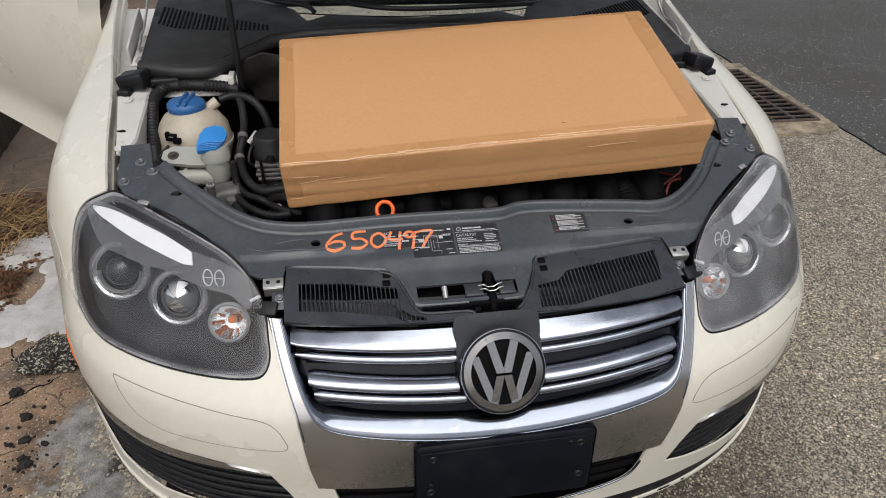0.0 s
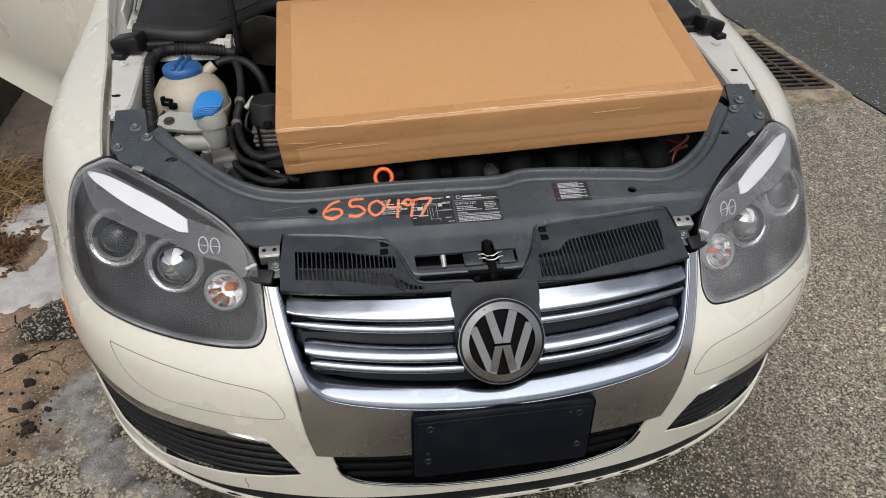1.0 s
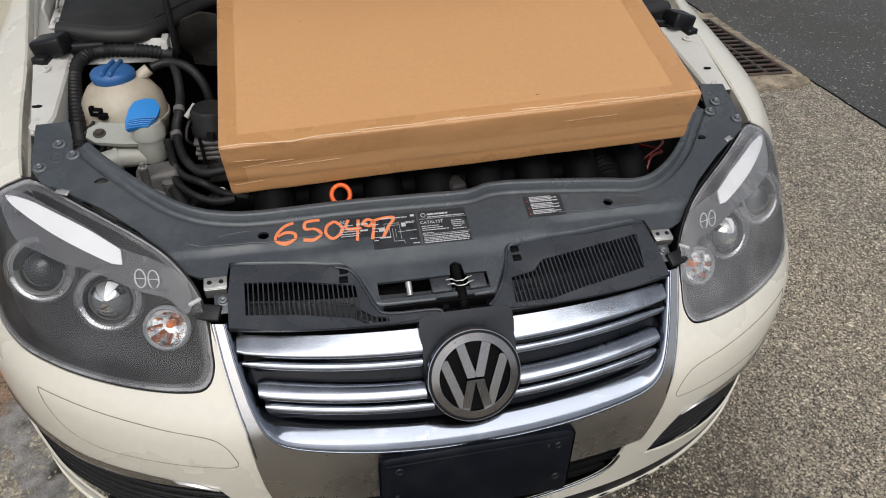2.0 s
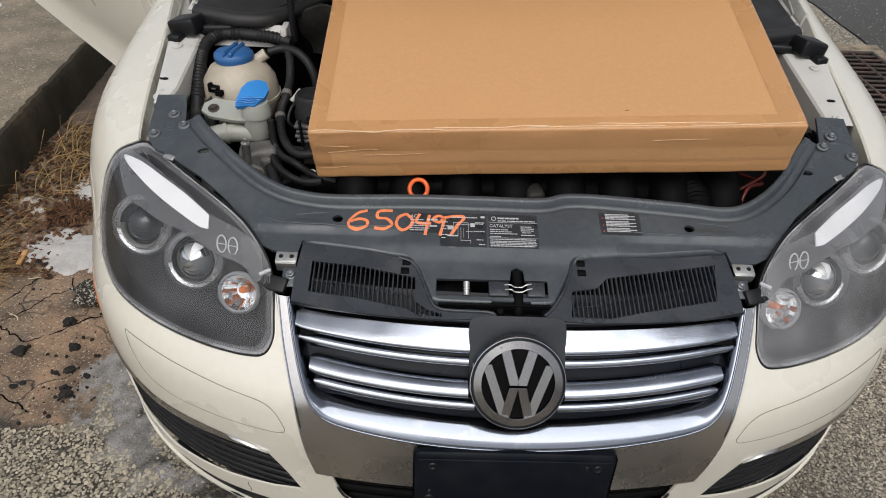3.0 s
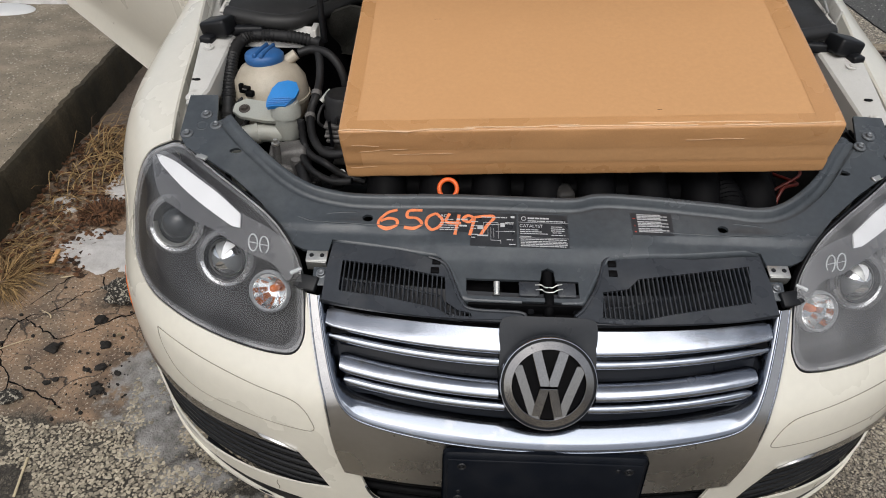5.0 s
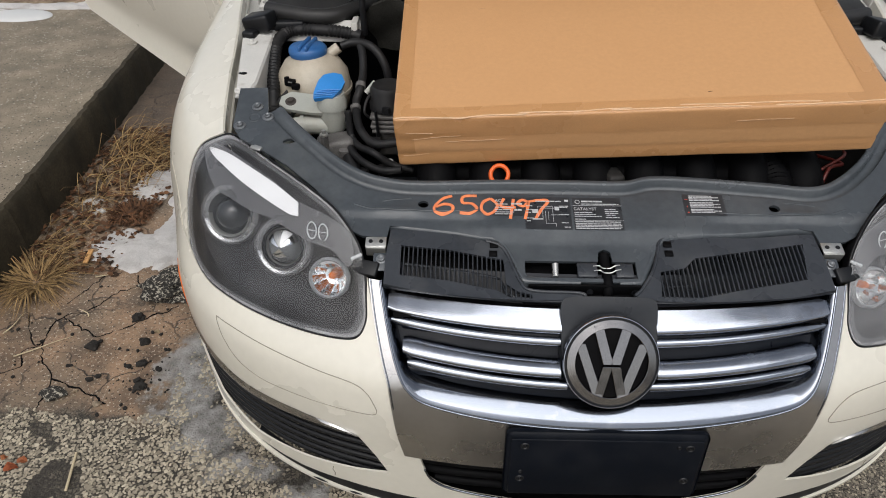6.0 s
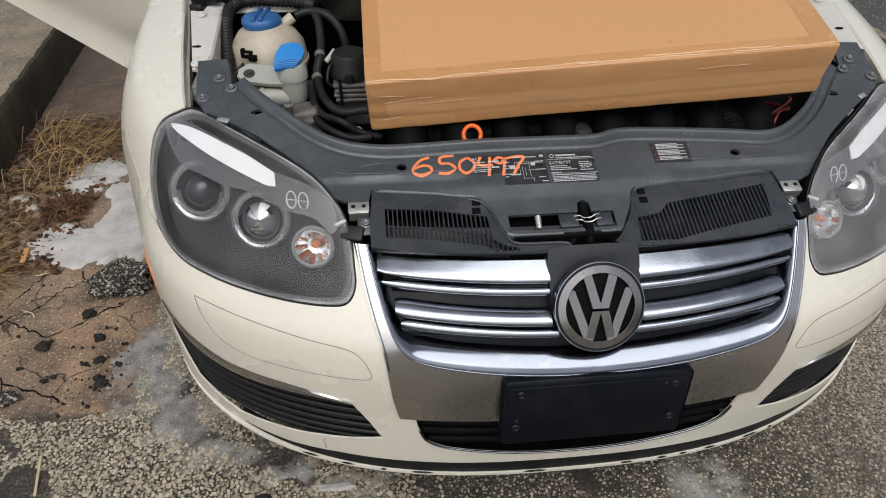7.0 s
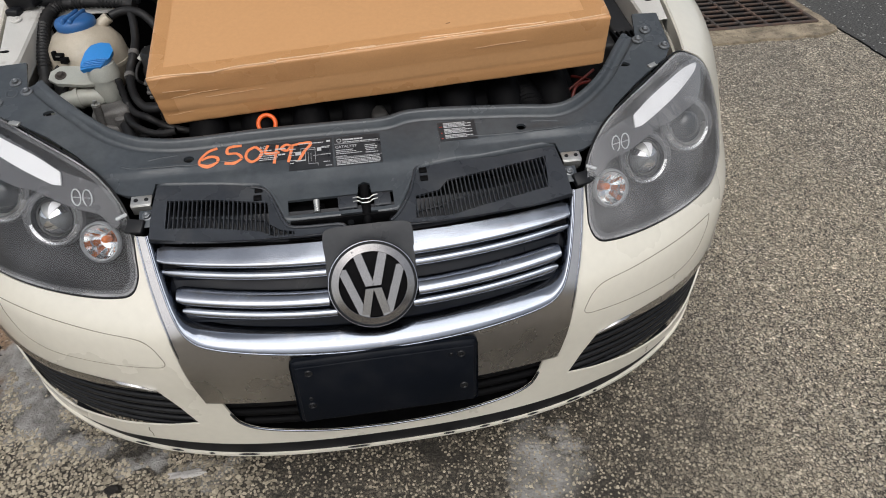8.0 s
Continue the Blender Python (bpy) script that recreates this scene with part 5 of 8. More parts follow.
for sx in (1, -1):
    inner = INNERS[sx]
    vo = [(0.366, 0.954), (0.342, 0.953), (0.25, 0.944)] + inner + vent_front[::-1] + [(0.372, 0.90)]
    vo = [(sx * x, y) for x, y in vo]
    area = sum(a[0] * b[1] - b[0] * a[1] for a, b in zip(vo, vo[1:] + vo[:1]))
    vo = vo if area > 0 else vo[::-1]
    poly = VENTS[sx]
    shelf = part("vent_shelf", sheet(vo, [[(sx * a, b) for a, b in poly]], 0.014, lambda x, y: (x, y, shelf_z(x, y)), 0.005), dark_plastic, car, "dark plastic vented shelf above the grille")
    sharp(shelf, 40)
    # rolled front edge down to the first slat
    bm = bmesh.new()
    rows = []
    for i in range(21):
        x = 0.055 + 0.317 * i / 20
        y = np.interp(x, [p[0] for p in vent_front[::-1]], [p[1] for p in vent_front[::-1]])
        P = Vector((sx * x, y, shelf_z(x, y)))
        Q = Vector(nose(nx(sx * x), 0.678)) + Vector((0, 0.004, 0))
        rows.append([bm.verts.new(P.lerp(Q, k / 4) + Vector((0, -0.004 * math.sin(math.pi * k / 4), 0.003 * math.sin(math.pi * k / 4)))) for k in range(5)])
    for A, B in zip(rows, rows[1:]):
        for k in range(4):
            bm.faces.new((A[k], A[k + 1], B[k + 1], B[k]))
    bmesh.ops.recalc_face_normals(bm, faces=bm.faces)
    part("front_edge", bm, shroud_plastic, shelf)
    # fins
    x = min(p[0] for p in poly) + 0.004
    mids = []
    while x < max(p[0] for p in poly) - 0.002:
        a, b = span_at(poly, x)
        a, b = a - 0.002, b + 0.002
        bm = bmesh.new()
        block(bm, (0.0020, b - a, 0.010), Matrix.Translation((sx * x, (a + b) / 2, deck(x, (a + b) / 2) - 0.010)) @ Matrix.Rotation(math.atan(0.33), 4, "X"), 0.0006, 1)
        part("fin", bm, dark_plastic, shelf, smooth=False)
        mids.append(Vector((sx * x, (a + b) / 2, deck(x, (a + b) / 2) - 0.015)))
        x += 0.0078
    bm = bmesh.new()
    tube(bm, mids, 0.002, 6)
    part("crossbar", bm, dark_plastic, shelf)
    # raised rim towards the latch
    bm = bmesh.new()
    tube(bm, [Vector((sx * p[0], p[1], shelf_z(p[0], p[1]) + 0.001)) for p in spline([(x, y, 0) for x, y in inner], 4)], 0.0030, 8)
    part("rim", bm, dark_plastic, shelf)
    # added black plate: makes the gaps between fins as dark as deep shade
    bm = bmesh.new()
    block(bm, (0.28, 0.12, 0.004), Matrix.Translation((sx * 0.215, 0.872, deck(0.215, 0.872) - 0.04)) @ Matrix.Rotation(math.atan(0.33), 4, "X"))
    part("vent_gap_black", bm, black, shelf)
    # two square clip pockets
    for px_, py_ in POCKETS[sx]:
        bm = bmesh.new()
        block(bm, (0.014, 0.0115, 0.004), Matrix.Translation((sx * px_, py_, deck(px_, py_) - 0.0062)) @ Matrix.Rotation(math.atan(0.33), 4, "X"), 0.0006, 1)
        part("clip_pocket", bm, black, shelf, "black clip pocket")

# dark shroud behind the badge
hump = [(0.0, 0.690), (0.040, 0.6898), (0.064, 0.6885), (0.0755, 0.6845), (0.0785, 0.672), (0.0775, 0.652), (0.0765, 0.62), (0.071, 0.59), (0.05, 0.565), (0.0, 0.557)]
hl = [(nx(p[0]), p[1]) for p in spline([(x, z, 0) for x, z in hump], 4)]
hl = [(s - 0.0035, z) for s, z in hl + [(-s, z) for s, z in hl[::-1][1:-1]]]
part("badge_shroud", sheet(hl[::-1], [], 0.012, lambda s, z: tuple(Vector(nose(s, z)) + Vector((0, -0.004 + 0.004 * math.cos(min(1, abs(s) / 0.1) * math.pi / 2) * min(1.0, max(0.0, (0.672 - z) / 0.01)), 0.003))), 0.03), shroud_plastic, car, "dark plastic shroud round the badge")

# latch: dark well, metal catch
bm = bmesh.new()
block(bm, (0.28, 0.10, 0.004), Matrix.Translation((0.0, 0.87, 0.655)), 0.001)
block(bm, (0.24, 0.004, 0.05), Matrix.Translation((0.0, 0.915, 0.680)), 0.001)
latch = part("latch", bm, black, car, "bonnet latch with a bare metal catch")
bm = bmesh.new()
block(bm, (0.196, 0.022, 0.004), Matrix.Translation((-0.042, 0.840, deck(0, 0.846) - 0.030)) @ Matrix.Rotation(math.atan(0.33), 4, "X"), 0.0015)
part("latch_tray", bm, black, latch)
bm = bmesh.new()
block(bm, (0.185, 0.004, 0.034), Matrix.Translation((-0.04, 0.849, 0.682)) @ Matrix.Rotation(radians(12), 4, "X"), 0.001)
part("latch_plate", bm, black, latch)
for x, w in ((-0.032, 0.034), (0.030, 0.030)):
    bm = bmesh.new()
    block(bm, (w, 0.028, 0.005), Matrix.Translation((x, 0.877, 0.7045)) @ Matrix.Rotation(radians(18), 4, "X"), 0.002)
    part("catch_plate", bm, dark_plastic, latch)
for y in (0.868, 0.880):
    bm = bmesh.new()
    tube(bm, spline([(-0.022, y + 0.003, 0.709), (-0.013, y, 0.712), (-0.006, y - 0.001, 0.708), (0.006, y - 0.001, 0.708), (0.013, y, 0.712), (0.022, y + 0.003, 0.712)], 5), 0.0011, 6)
    part("spring", bm, galv, latch, "bare metal latch spring")
bm = bmesh.new()
tube(bm, [(-0.086, 0.864, 0.700), (-0.086, 0.884, 0.712)], 0.0055, 10)
part("pin", bm, galv, latch)
bm = bmesh.new()
block(bm, (0.014, 0.020, 0.004), Matrix.Translation((-0.082, 0.866, 0.690)), 0.001)
part("lever", bm, bolt_metal, latch)
bm = bmesh.new()
tube(bm, spline([(0, 0.912, 0.712), (0, 0.89, 0.702), (0, 0.86, 0.697), (0, 0.848, 0.688), (0, 0.843, 0.676)], 5), 0.0085, 10)
part("catch_hook", bm, black, latch)
for x in (-0.083, -0.03, 0.045):
    part("bolt", lathe(bmesh.new(), [(0, 0.004), (0.005, 0.004), (0.006, 0.001), (0.008, 0)], Matrix.Translation((x, 0.848, 0.684)) @ Matrix.Rotation(radians(78), 4, "X"), 12), satin_black, latch)

# ---- marks and labels on the cross panel ----
DIGITS = {
    "6": [[(0.9, 0.95), (0.5, 0.8), (0.15, 0.4), (0.15, 0.12), (0.5, 0.0), (0.9, 0.15), (0.9, 0.42), (0.55, 0.5), (0.2, 0.35)]],
    "5": [[(0.95, 1.0), (0.3, 0.95), (0.25, 0.6), (0.7, 0.55), (0.95, 0.25), (0.6, 0.02), (0.1, 0.05)]],
    "0": [[(0.6, 0.98), (0.2, 0.75), (0.1, 0.3), (0.4, 0.0), (0.8, 0.2), (0.95, 0.6), (0.6, 0.98)]],
    "4": [[(0.25, 1.0), (0.1, 0.45), (0.85, 0.4)], [(0.75, 0.95), (0.55, -0.35)]],
    "9": [[(0.8, 0.75), (0.45, 0.9), (0.15, 0.65), (0.5, 0.45), (0.8, 0.75), (0.7, 0.2), (0.55, -0.45)]],
    "7": [[(0.0, 0.9), (0.5, 1.0), (0.95, 0.95), (0.6, 0.4), (0.3, -0.2)]],
}
paint_no = thing("painted_number", "orange hand-painted number on the grey cross panel", "marking")
for ch, x0, w, y0, h in (("6", -0.296, 0.040, 0.980, 0.040), ("5", -0.250, 0.036, 0.981, 0.038), ("0", -0.211, 0.033, 0.980, 0.034), ("4", -0.176, 0.034, 0.982, 0.032), ("9", -0.148, 0.030, 0.984, 0.030), ("7", -0.124, 0.037, 0.978, 0.033)):
    bm = bmesh.new()
    for st in DIGITS[ch]:
        pts = spline([(x0 + w * a, y0 + h * b, 0) for a, b in st], 6)
        rows = []
        for i, p in enumerate(pts):
            d = pts[min(i + 1, len(pts) - 1)] - pts[max(i - 1, 0)]
            nrm = Vector((-d.y, d.x, 0)).normalized() * (0.0026 + 0.0006 * noise.noise(p * 90))
            rows.append([bm.verts.new(on_deck(q.x, q.y, 0.0012)) for q in (p - nrm, p + nrm)])
        for A, B in zip(rows, rows[1:]):
            bm.faces.new((A[0], B[0], B[1], A[1]))
    bmesh.ops.recalc_face_normals(bm, faces=bm.faces)
    bmesh.ops.solidify(bm, geom=bm.faces[:], thickness=0.0006)
    part("digit", bm, orange_paint, paint_no)


def flat_plate(bm, x0, x1, y0, y1, lift, th=0.0005, skew=0.0):
    f = [bm.verts.new(on_deck(x + skew * (y - y0), y, lift - d)) for d in (th, 0) for x, y in ((x0, y0), (x1, y0), (x1, y1), (x0, y1))]
    for idx in ((3, 2, 1, 0), (4, 5, 6, 7), (0, 1, 5, 4), (1, 2, 6, 5), (2, 3, 7, 6), (3, 0, 4, 7)):
        bm.faces.new([f[k] for k in idx])


def words(text, x, y, size, material, parent):
    cu = bpy.data.curves.new("text", "FONT")
    cu.body, cu.size, cu.extrude = text, size, 0.0001
    tmp = new("text", cu)
    me = bpy.data.meshes.new_from_object(tmp.evaluated_get(bpy.context.evaluated_depsgraph_get()))
    bpy.data.objects.remove(tmp)
    for v in me.vertices:
        q = on_deck(x + v.co.x, y + v.co.y, 0.0013 + v.co.z)
        v.co = q
    me.materials.append(material)
    ob = new("lettering", me)
    ob.parent = parent
    return ob


def sticker(x0, x1, y0, y1, label, lines, seed):
    bm = bmesh.new()
    flat_plate(bm, x0, x1, y0, y1, 0.0008)
    ob = part("sticker", bm, label_black, None, smooth=False)
    tagged(ob, label, "sticker", "stickers on the cross panel")
    rng = random.Random(seed)
    for a, b, y, h in lines:
        bm = bmesh.new()
        x = a
        while x < b - 0.002:
            w = min(rng.uniform(0.003, 0.010), b - x)
            flat_plate(bm, x, x + w * 0.88, y, y + h, 0.0013, 0.0003)
            x += w
        part("print_line", bm, label_white, ob, smooth=False)
    return ob


st = sticker(-0.046, 0.040, 0.951, 1.018, "black emission information sticker with white print", [(-0.030, 0.008, 1.008, 0.0030), (-0.030, 0.036, 1.003, 0.0018), (-0.044, -0.010, 0.985, 0.0014), (-0.044, -0.006, 0.981, 0.0014), (-0.044, 0.004, 0.977, 0.0014), (0.010, 0.030, 0.992, 0.0014), (0.010, 0.034, 0.988, 0.0014), (0.010, 0.034, 0.984, 0.0014), (0.012, 0.030, 0.980, 0.0014), (0.010, 0.034, 0.975, 0.0014), (-0.044, -0.025, 0.971, 0.0014), (-0.044, 0.036, 0.9655, 0.0016), (-0.044, 0.036, 0.9615, 0.0014), (-0.044, 0.037, 0.9585, 0.0014), (-0.044, 0.037, 0.9555, 0.0014), (-0.044, 0.034, 0.9525, 0.0014)], 1)
words("CATALYST", -0.045, 0.9905, 0.0085, label_white, st)
bm = bmesh.new()
flat_plate(bm, -0.046, 0.040, 1.0005, 1.0010, 0.0013, 0.0003)
flat_plate(bm, -0.046, 0.040, 0.9690, 0.9694, 0.0013, 0.0003)
lathe(bm, [(0.0034, 0), (0.0034, 0.0004), (0.0045, 0.0004), (0.0045, 0)], Matrix.Translation(on_deck(-0.037, 1.0085, 0.0009)) @ Matrix.Rotation(0.32, 4, "X"), 16)
part("rule", bm, label_white, st, smooth=False)
st = sticker(-0.131, -0.050, 0.951, 1.018, "black vacuum hose diagram sticker with white lines", [(-0.112, -0.066, 1.008, 0.0018), (-0.129, -0.115, 0.998, 0.0014), (-0.129, -0.118, 0.990, 0.0014), (-0.129, -0.120, 0.984, 0.0014), (-0.129, -0.116, 0.972, 0.0014), (-0.129, -0.121, 0.966, 0.0014), (-0.070, -0.052, 0.998, 0.0014), (-0.070, -0.054, 0.9955, 0.0014), (-0.072, -0.053, 0.980, 0.0014), (-0.068, -0.056, 0.963, 0.0014), (-0.064, -0.052, 0.954, 0.0014)], 2)
bm = bmesh.new()
for a, b in (((-0.108, 0.975), (-0.108, 0.998)), ((-0.108, 0.998), (-0.082, 0.998)), ((-0.104, 0.994), (-0.080, 0.994)), ((-0.082, 0.998), (-0.082, 0.966)), ((-0.100, 0.990), (-0.100, 0.970)), ((-0.095, 0.988), (-0.095, 0.962)), ((-0.090, 0.986), (-0.090, 0.968)), ((-0.095, 0.962), (-0.078, 0.962)), ((-0.086, 0.980), (-0.073, 0.980)), ((-0.078, 0.990), (-0.071, 0.997)), ((-0.108, 0.984), (-0.118, 0.991)), ((-0.100, 0.970), (-0.118, 0.972)), ((-0.078, 0.962), (-0.078, 0.956))):
    x0, x1, y0, y1 = min(a[0], b[0]), max(a[0], b[0]), min(a[1], b[1]), max(a[1], b[1])
    flat_plate(bm, x0 - 0.0003, x1 + 0.0003, y0 - 0.0003, y1 + 0.0003, 0.0013, 0.0003)
flat_plate(bm, -0.060, -0.053, 1.0085, 1.0125, 0.0013, 0.0003)
part("diagram_lines", bm, label_white, st, smooth=False)
st = sticker(-0.186, -0.133, 0.977, 1.017, "dark refrigerant sticker under the orange number", [(-0.184, -0.160, 1.001, 0.0014), (-0.155, -0.135, 1.001, 0.003), (-0.184, -0.150, 0.994, 0.0014), (-0.184, -0.155, 0.989, 0.0014), (-0.150, -0.136, 0.988, 0.003), (-0.184, -0.150, 0.984, 0.0014), (-0.184, -0.152, 0.980, 0.0014)], 3)
words("AC", -0.184, 1.006, 0.009, label_white, st)
st = sticker(0.152, 0.224, 0.983, 1.028, "black warning sticker with white lines of print", [(0.163, 0.205 + 0.012 * (k % 2), 1.0235 - 0.0031 * k - (0.002 if k > 3 else 0) - (0.002 if k > 7 else 0), 0.0017) for k in range(11)], 4)
bm = bmesh.new()
flat_plate(bm, 0.155, 0.160, 1.016, 1.017, 0.0013, 0.0003)
flat_plate(bm, 0.1568, 0.1582, 1.000, 1.003, 0.0013, 0.0003)
flat_plate(bm, 0.156, 0.159, 0.988, 0.990, 0.0013, 0.0003)
part("symbol", bm, label_red, st, smooth=False)

# ---- engine bay ----
bm = bmesh.new()
block(bm, (1.42, 0.95, 0.02), Matrix.Translation((0, 1.47, 0.30)))
part("undertray", bm, black, car)
bm = bmesh.new()
block(bm, (1.42, 0.02, 0.56), Matrix.Translation((0, 1.83, 0.60)))
part("bulkhead", bm, satin_black, car)
bm = bmesh.new()
block(bm, (0.74, 0.035, 0.36), Matrix.Translation((0, 0.985, 0.50)), 0.01)
part("radiator", bm, black, car, "black radiator behind the grille")
for sx in (1, -1):
    bm = bmesh.new()
    block(bm, (0.02, 0.62, 0.50), Matrix.Translation((sx * 0.715, 1.62, 0.53)), 0.004)
    part("inner_wing", bm, steel, car)
    # rail with folded flange
    bm = bmesh.new()
    rows = []
    for y in np.linspace(1.264, 1.60, 12):
        z = 0.834 + 0.17 * (y - 1.28)
        xo = 0.686 + 0.155 * (y - 1.16)
        xin = (0.655 if sx > 0 else 0.672) + 0.02 * max(0.0, 1 - (y - 1.264) / 0.05) * (sx < 0)
        prof = ((xo + 0.004, z - 0.03), (xo, z + 0.002), (xo - 0.006, z + 0.003), (xin + 0.012, z), (xin + 0.004, z - 0.001), (xin, z - 0.006), (xin - 0.001, z - 0.05))
        rows.append([bm.verts.new((sx * a, y, b)) for a, b in prof])
    for A, B in zip(rows, rows[1:]):
        for k in range(6):
            bm.faces.new((A[k], A[k + 1], B[k + 1], B[k]))
    bmesh.ops.recalc_face_normals(bm, faces=bm.faces)
    rail = part("wing_rail", bm, steel, car, "grey painted sheet metal wing rail")
    sharp(rail, 30)
    for x, y in ((0.696 if sx < 0 else 0.679, 1.285), (0.714 if sx < 0 else 0.703, 1.475)):
        M = Matrix.Translation((sx * x, y, 0.838 + 0.17 * (y - 1.28))) @ Matrix.Rotation(0.16, 4, "X")
        part("bolt", lathe(bmesh.new(), [(0, 0.005), (0.004, 0.005), (0.0055, 0.0035), (0.006, 0.0012), (0.0095, 0.0022), (0.012, 0.0015), (0.0125, -0.001)], M, 16), steel, rail)
    part("slot", lathe(bmesh.new(), [(0, 0.0008), (0.009, 0.0008), (0.009, -0.001)], Matrix.Translation((sx * (0.706 if sx < 0 else 0.690), 1.35, 0.8485)) @ Matrix.Diagonal((1, 0.6, 1, 1)), 14), black, rail)
    # two black plates added to paint the shade down in the wing gaps
    bm = bmesh.new()
    block(bm, (0.07, 0.15, 0.006), Matrix.Translation((sx * 0.69, 1.24, 0.745)))
    part("lamp_gap_black", bm, black, car)
    bm = bmesh.new()
    block(bm, (0.10, 0.50, 0.006), Matrix.Translation((sx * 0.755, 1.66, 0.735)))
    part("wheel_gap_black", bm, black, car)
    # rubber bonnet stop block
    bm = bmesh.new()
    block(bm, (0.066, 0.054, 0.038), Matrix.Translation((sx * 0.705, 1.538, 0.895)) @ Matrix.Rotation(sx * radians(14), 4, "Z") @ Matrix.Rotation(sx * radians(12), 4, "Y"), 0.007, 2)
    block(bm, (0.030, 0.040, 0.020), Matrix.Translation((sx * 0.722, 1.512, 0.876)) @ Matrix.Rotation(sx * radians(14), 4, "Z"), 0.005, 2)
    block(bm, (0.085, 0.026, 0.022), Matrix.Translation((sx * 0.650, 1.552, 0.884)) @ Matrix.Rotation(sx * radians(-6), 4, "Z"), 0.006, 2)
    part("rubber_stop", bm, satin_black, car, "black rubber corner block")
    # sheet metal well under the hinge
    bm = bmesh.new()
    block(bm, (0.17, 0.55, 0.008), Matrix.Translation((sx * 0.775, 1.87, 0.865)) @ Matrix.Rotation(radians(9), 4, "X"), 0.002)
    part("hinge_well", bm, steel, car)
    # hinge
    bm = bmesh.new()
    block(bm, (0.035, 0.16, 0.006), Matrix.Translation((sx * 0.71, 1.70, 0.915)) @ Matrix.Rotation(radians(10), 4, "X"), 0.002)
    block(bm, (0.006, 0.20, 0.045), Matrix.Translation((sx * 0.735, 1.75, 0.94)) @ Matrix.Rotation(radians(14), 4, "X"), 0.002)
    hinge = part("bonnet_hinge", bm, steel, car, "grey painted bonnet hinge")
    for dy in (-0.05, 0.0):
        part("bolt", lathe(bmesh.new(), [(0, 0.008), (0.006, 0.008), (0.007, 0.002), (0.012, 0.001), (0.0125, -0.001)], Matrix.Translation((sx * 0.708, 1.69 + dy, 0.918 + dy * 0.17)), 12), galv, hinge)
    hose("washer_hose", [(sx * 0.715, 1.67, 0.925), (sx * 0.712, 1.72, 0.95), (sx * 0.722, 1.80, 0.945), (sx * 0.715, 1.86, 0.99), (sx * 0.73, 1.95, 1.0)], 0.0035, car, galv)

# engine with ribbed intake, sloping up to the back
bm = bmesh.new()
block(bm, (0.80, 0.42, 0.30), Matrix.Translation((0.07, 1.36, 0.66)) @ Matrix.Rotation(radians(15.3), 4, "X"), 0.03, 3)
engine = part("engine", bm, black, car, "black engine with a ribbed intake cover")
for k in range(8):
    x = -0.29 + 0.10 * k
    bm = bmesh.new()
    tube(bm, spline([(x, 1.09, 0.64), (x, 1.095, 0.70), (x, 1.13, 0.745), (x, 1.25, 0.775)], 5), 0.038, 12)
    part("intake_runner", bm, black, engine)
bm = bmesh.new()
block(bm, (0.034, 0.045, 0.030), Matrix.Translation((0.045, 1.105, 0.748)) @ Matrix.Rotation(0.2, 4, "Z"), 0.008)
part("connector", bm, shade("grey_connector", (0.022, 0.021, 0.020), 0.55, spec=0.25), engine, "grey plug connector")
hose("corrugated_hose", [(0.0, 1.075, 0.71), (0.005, 1.095, 0.742), (0.0, 1.15, 0.745), (0.0, 1.25, 0.74)], 0.012, car, black, ribs=0.0025)
hose("intake_hose", [(0.33, 1.04, 0.68), (0.355, 1.10, 0.735), (0.34, 1.22, 0.745), (0.33, 1.34, 0.74)], 0.030, car, black, ribs=0.004, label="black corrugated intake hose")
hose("wire", [(0.44, 1.10, 0.72), (0.46, 1.13, 0.76), (0.50, 1.16, 0.755), (0.48, 1.22, 0.74)], 0.0035, car, red_wire)
hose("wire", [(0.42, 1.12, 0.73), (0.45, 1.14, 0.75), (0.49, 1.15, 0.775), (0.52, 1.20, 0.76)], 0.003, car, red_wire)
# dipstick ring
bm = bmesh.new()
c = Vector((-0.172, 1.088, 0.763))
tube(bm, [c + Vector((0.0165 * math.cos(a), 0.010 * math.sin(a), 0.014 * math.sin(a))) for a in np.linspace(0, 2 * math.pi, 33)], 0.0042, 10, cap=False)
tube(bm, [c + Vector((0, -0.010, -0.013)), c + Vector((0, -0.012, -0.07))], 0.004, 8)
part("dipstick", bm, orange, car, "orange dipstick pull ring")
# battery and air box on the far side
bm = bmesh.new()
block(bm, (0.150, 0.35, 0.20), Matrix.Translation((0.572, 1.435, 0.722)) @ Matrix.Rotation(radians(9), 4, "X"), 0.012, 3)
block(bm, (0.05, 0.30, 0.012), Matrix.Translation((0.612, 1.43, 0.826)) @ Matrix.Rotation(radians(9), 4, "X"), 0.004, 2)
airbox = part("battery_box", bm, hose_rubber, car, "black battery cover")
for k in range(6):
    bm = bmesh.new()
    block(bm, (0.005, 0.05, 0.05), Matrix.Translation((0.586 + 0.011 * k, 1.268, 0.783)), 0.001)
    part("rib", bm, black, airbox)

# coolant tank
T = Matrix.Translation((-0.574, 1.435, 0.785))
tank = part("coolant_tank", lathe(bmesh.new(), [(0, -0.085), (0.044, -0.08), (0.074, -0.045), (0.082, -0.008), (0.082, 0.006), (0.077, 0.036), (0.061, 0.060), (0.040, 0.071), (0.030, 0.076), (0, 0.077)], T, 40), tank_plastic, car, "yellowed round coolant tank with blue cap")
part("weld_seam", lathe(bmesh.new(), [(0.081, -0.006), (0.0845, -0.005), (0.0845, 0.002), (0.081, 0.003)], T, 40), tank_plastic, tank)
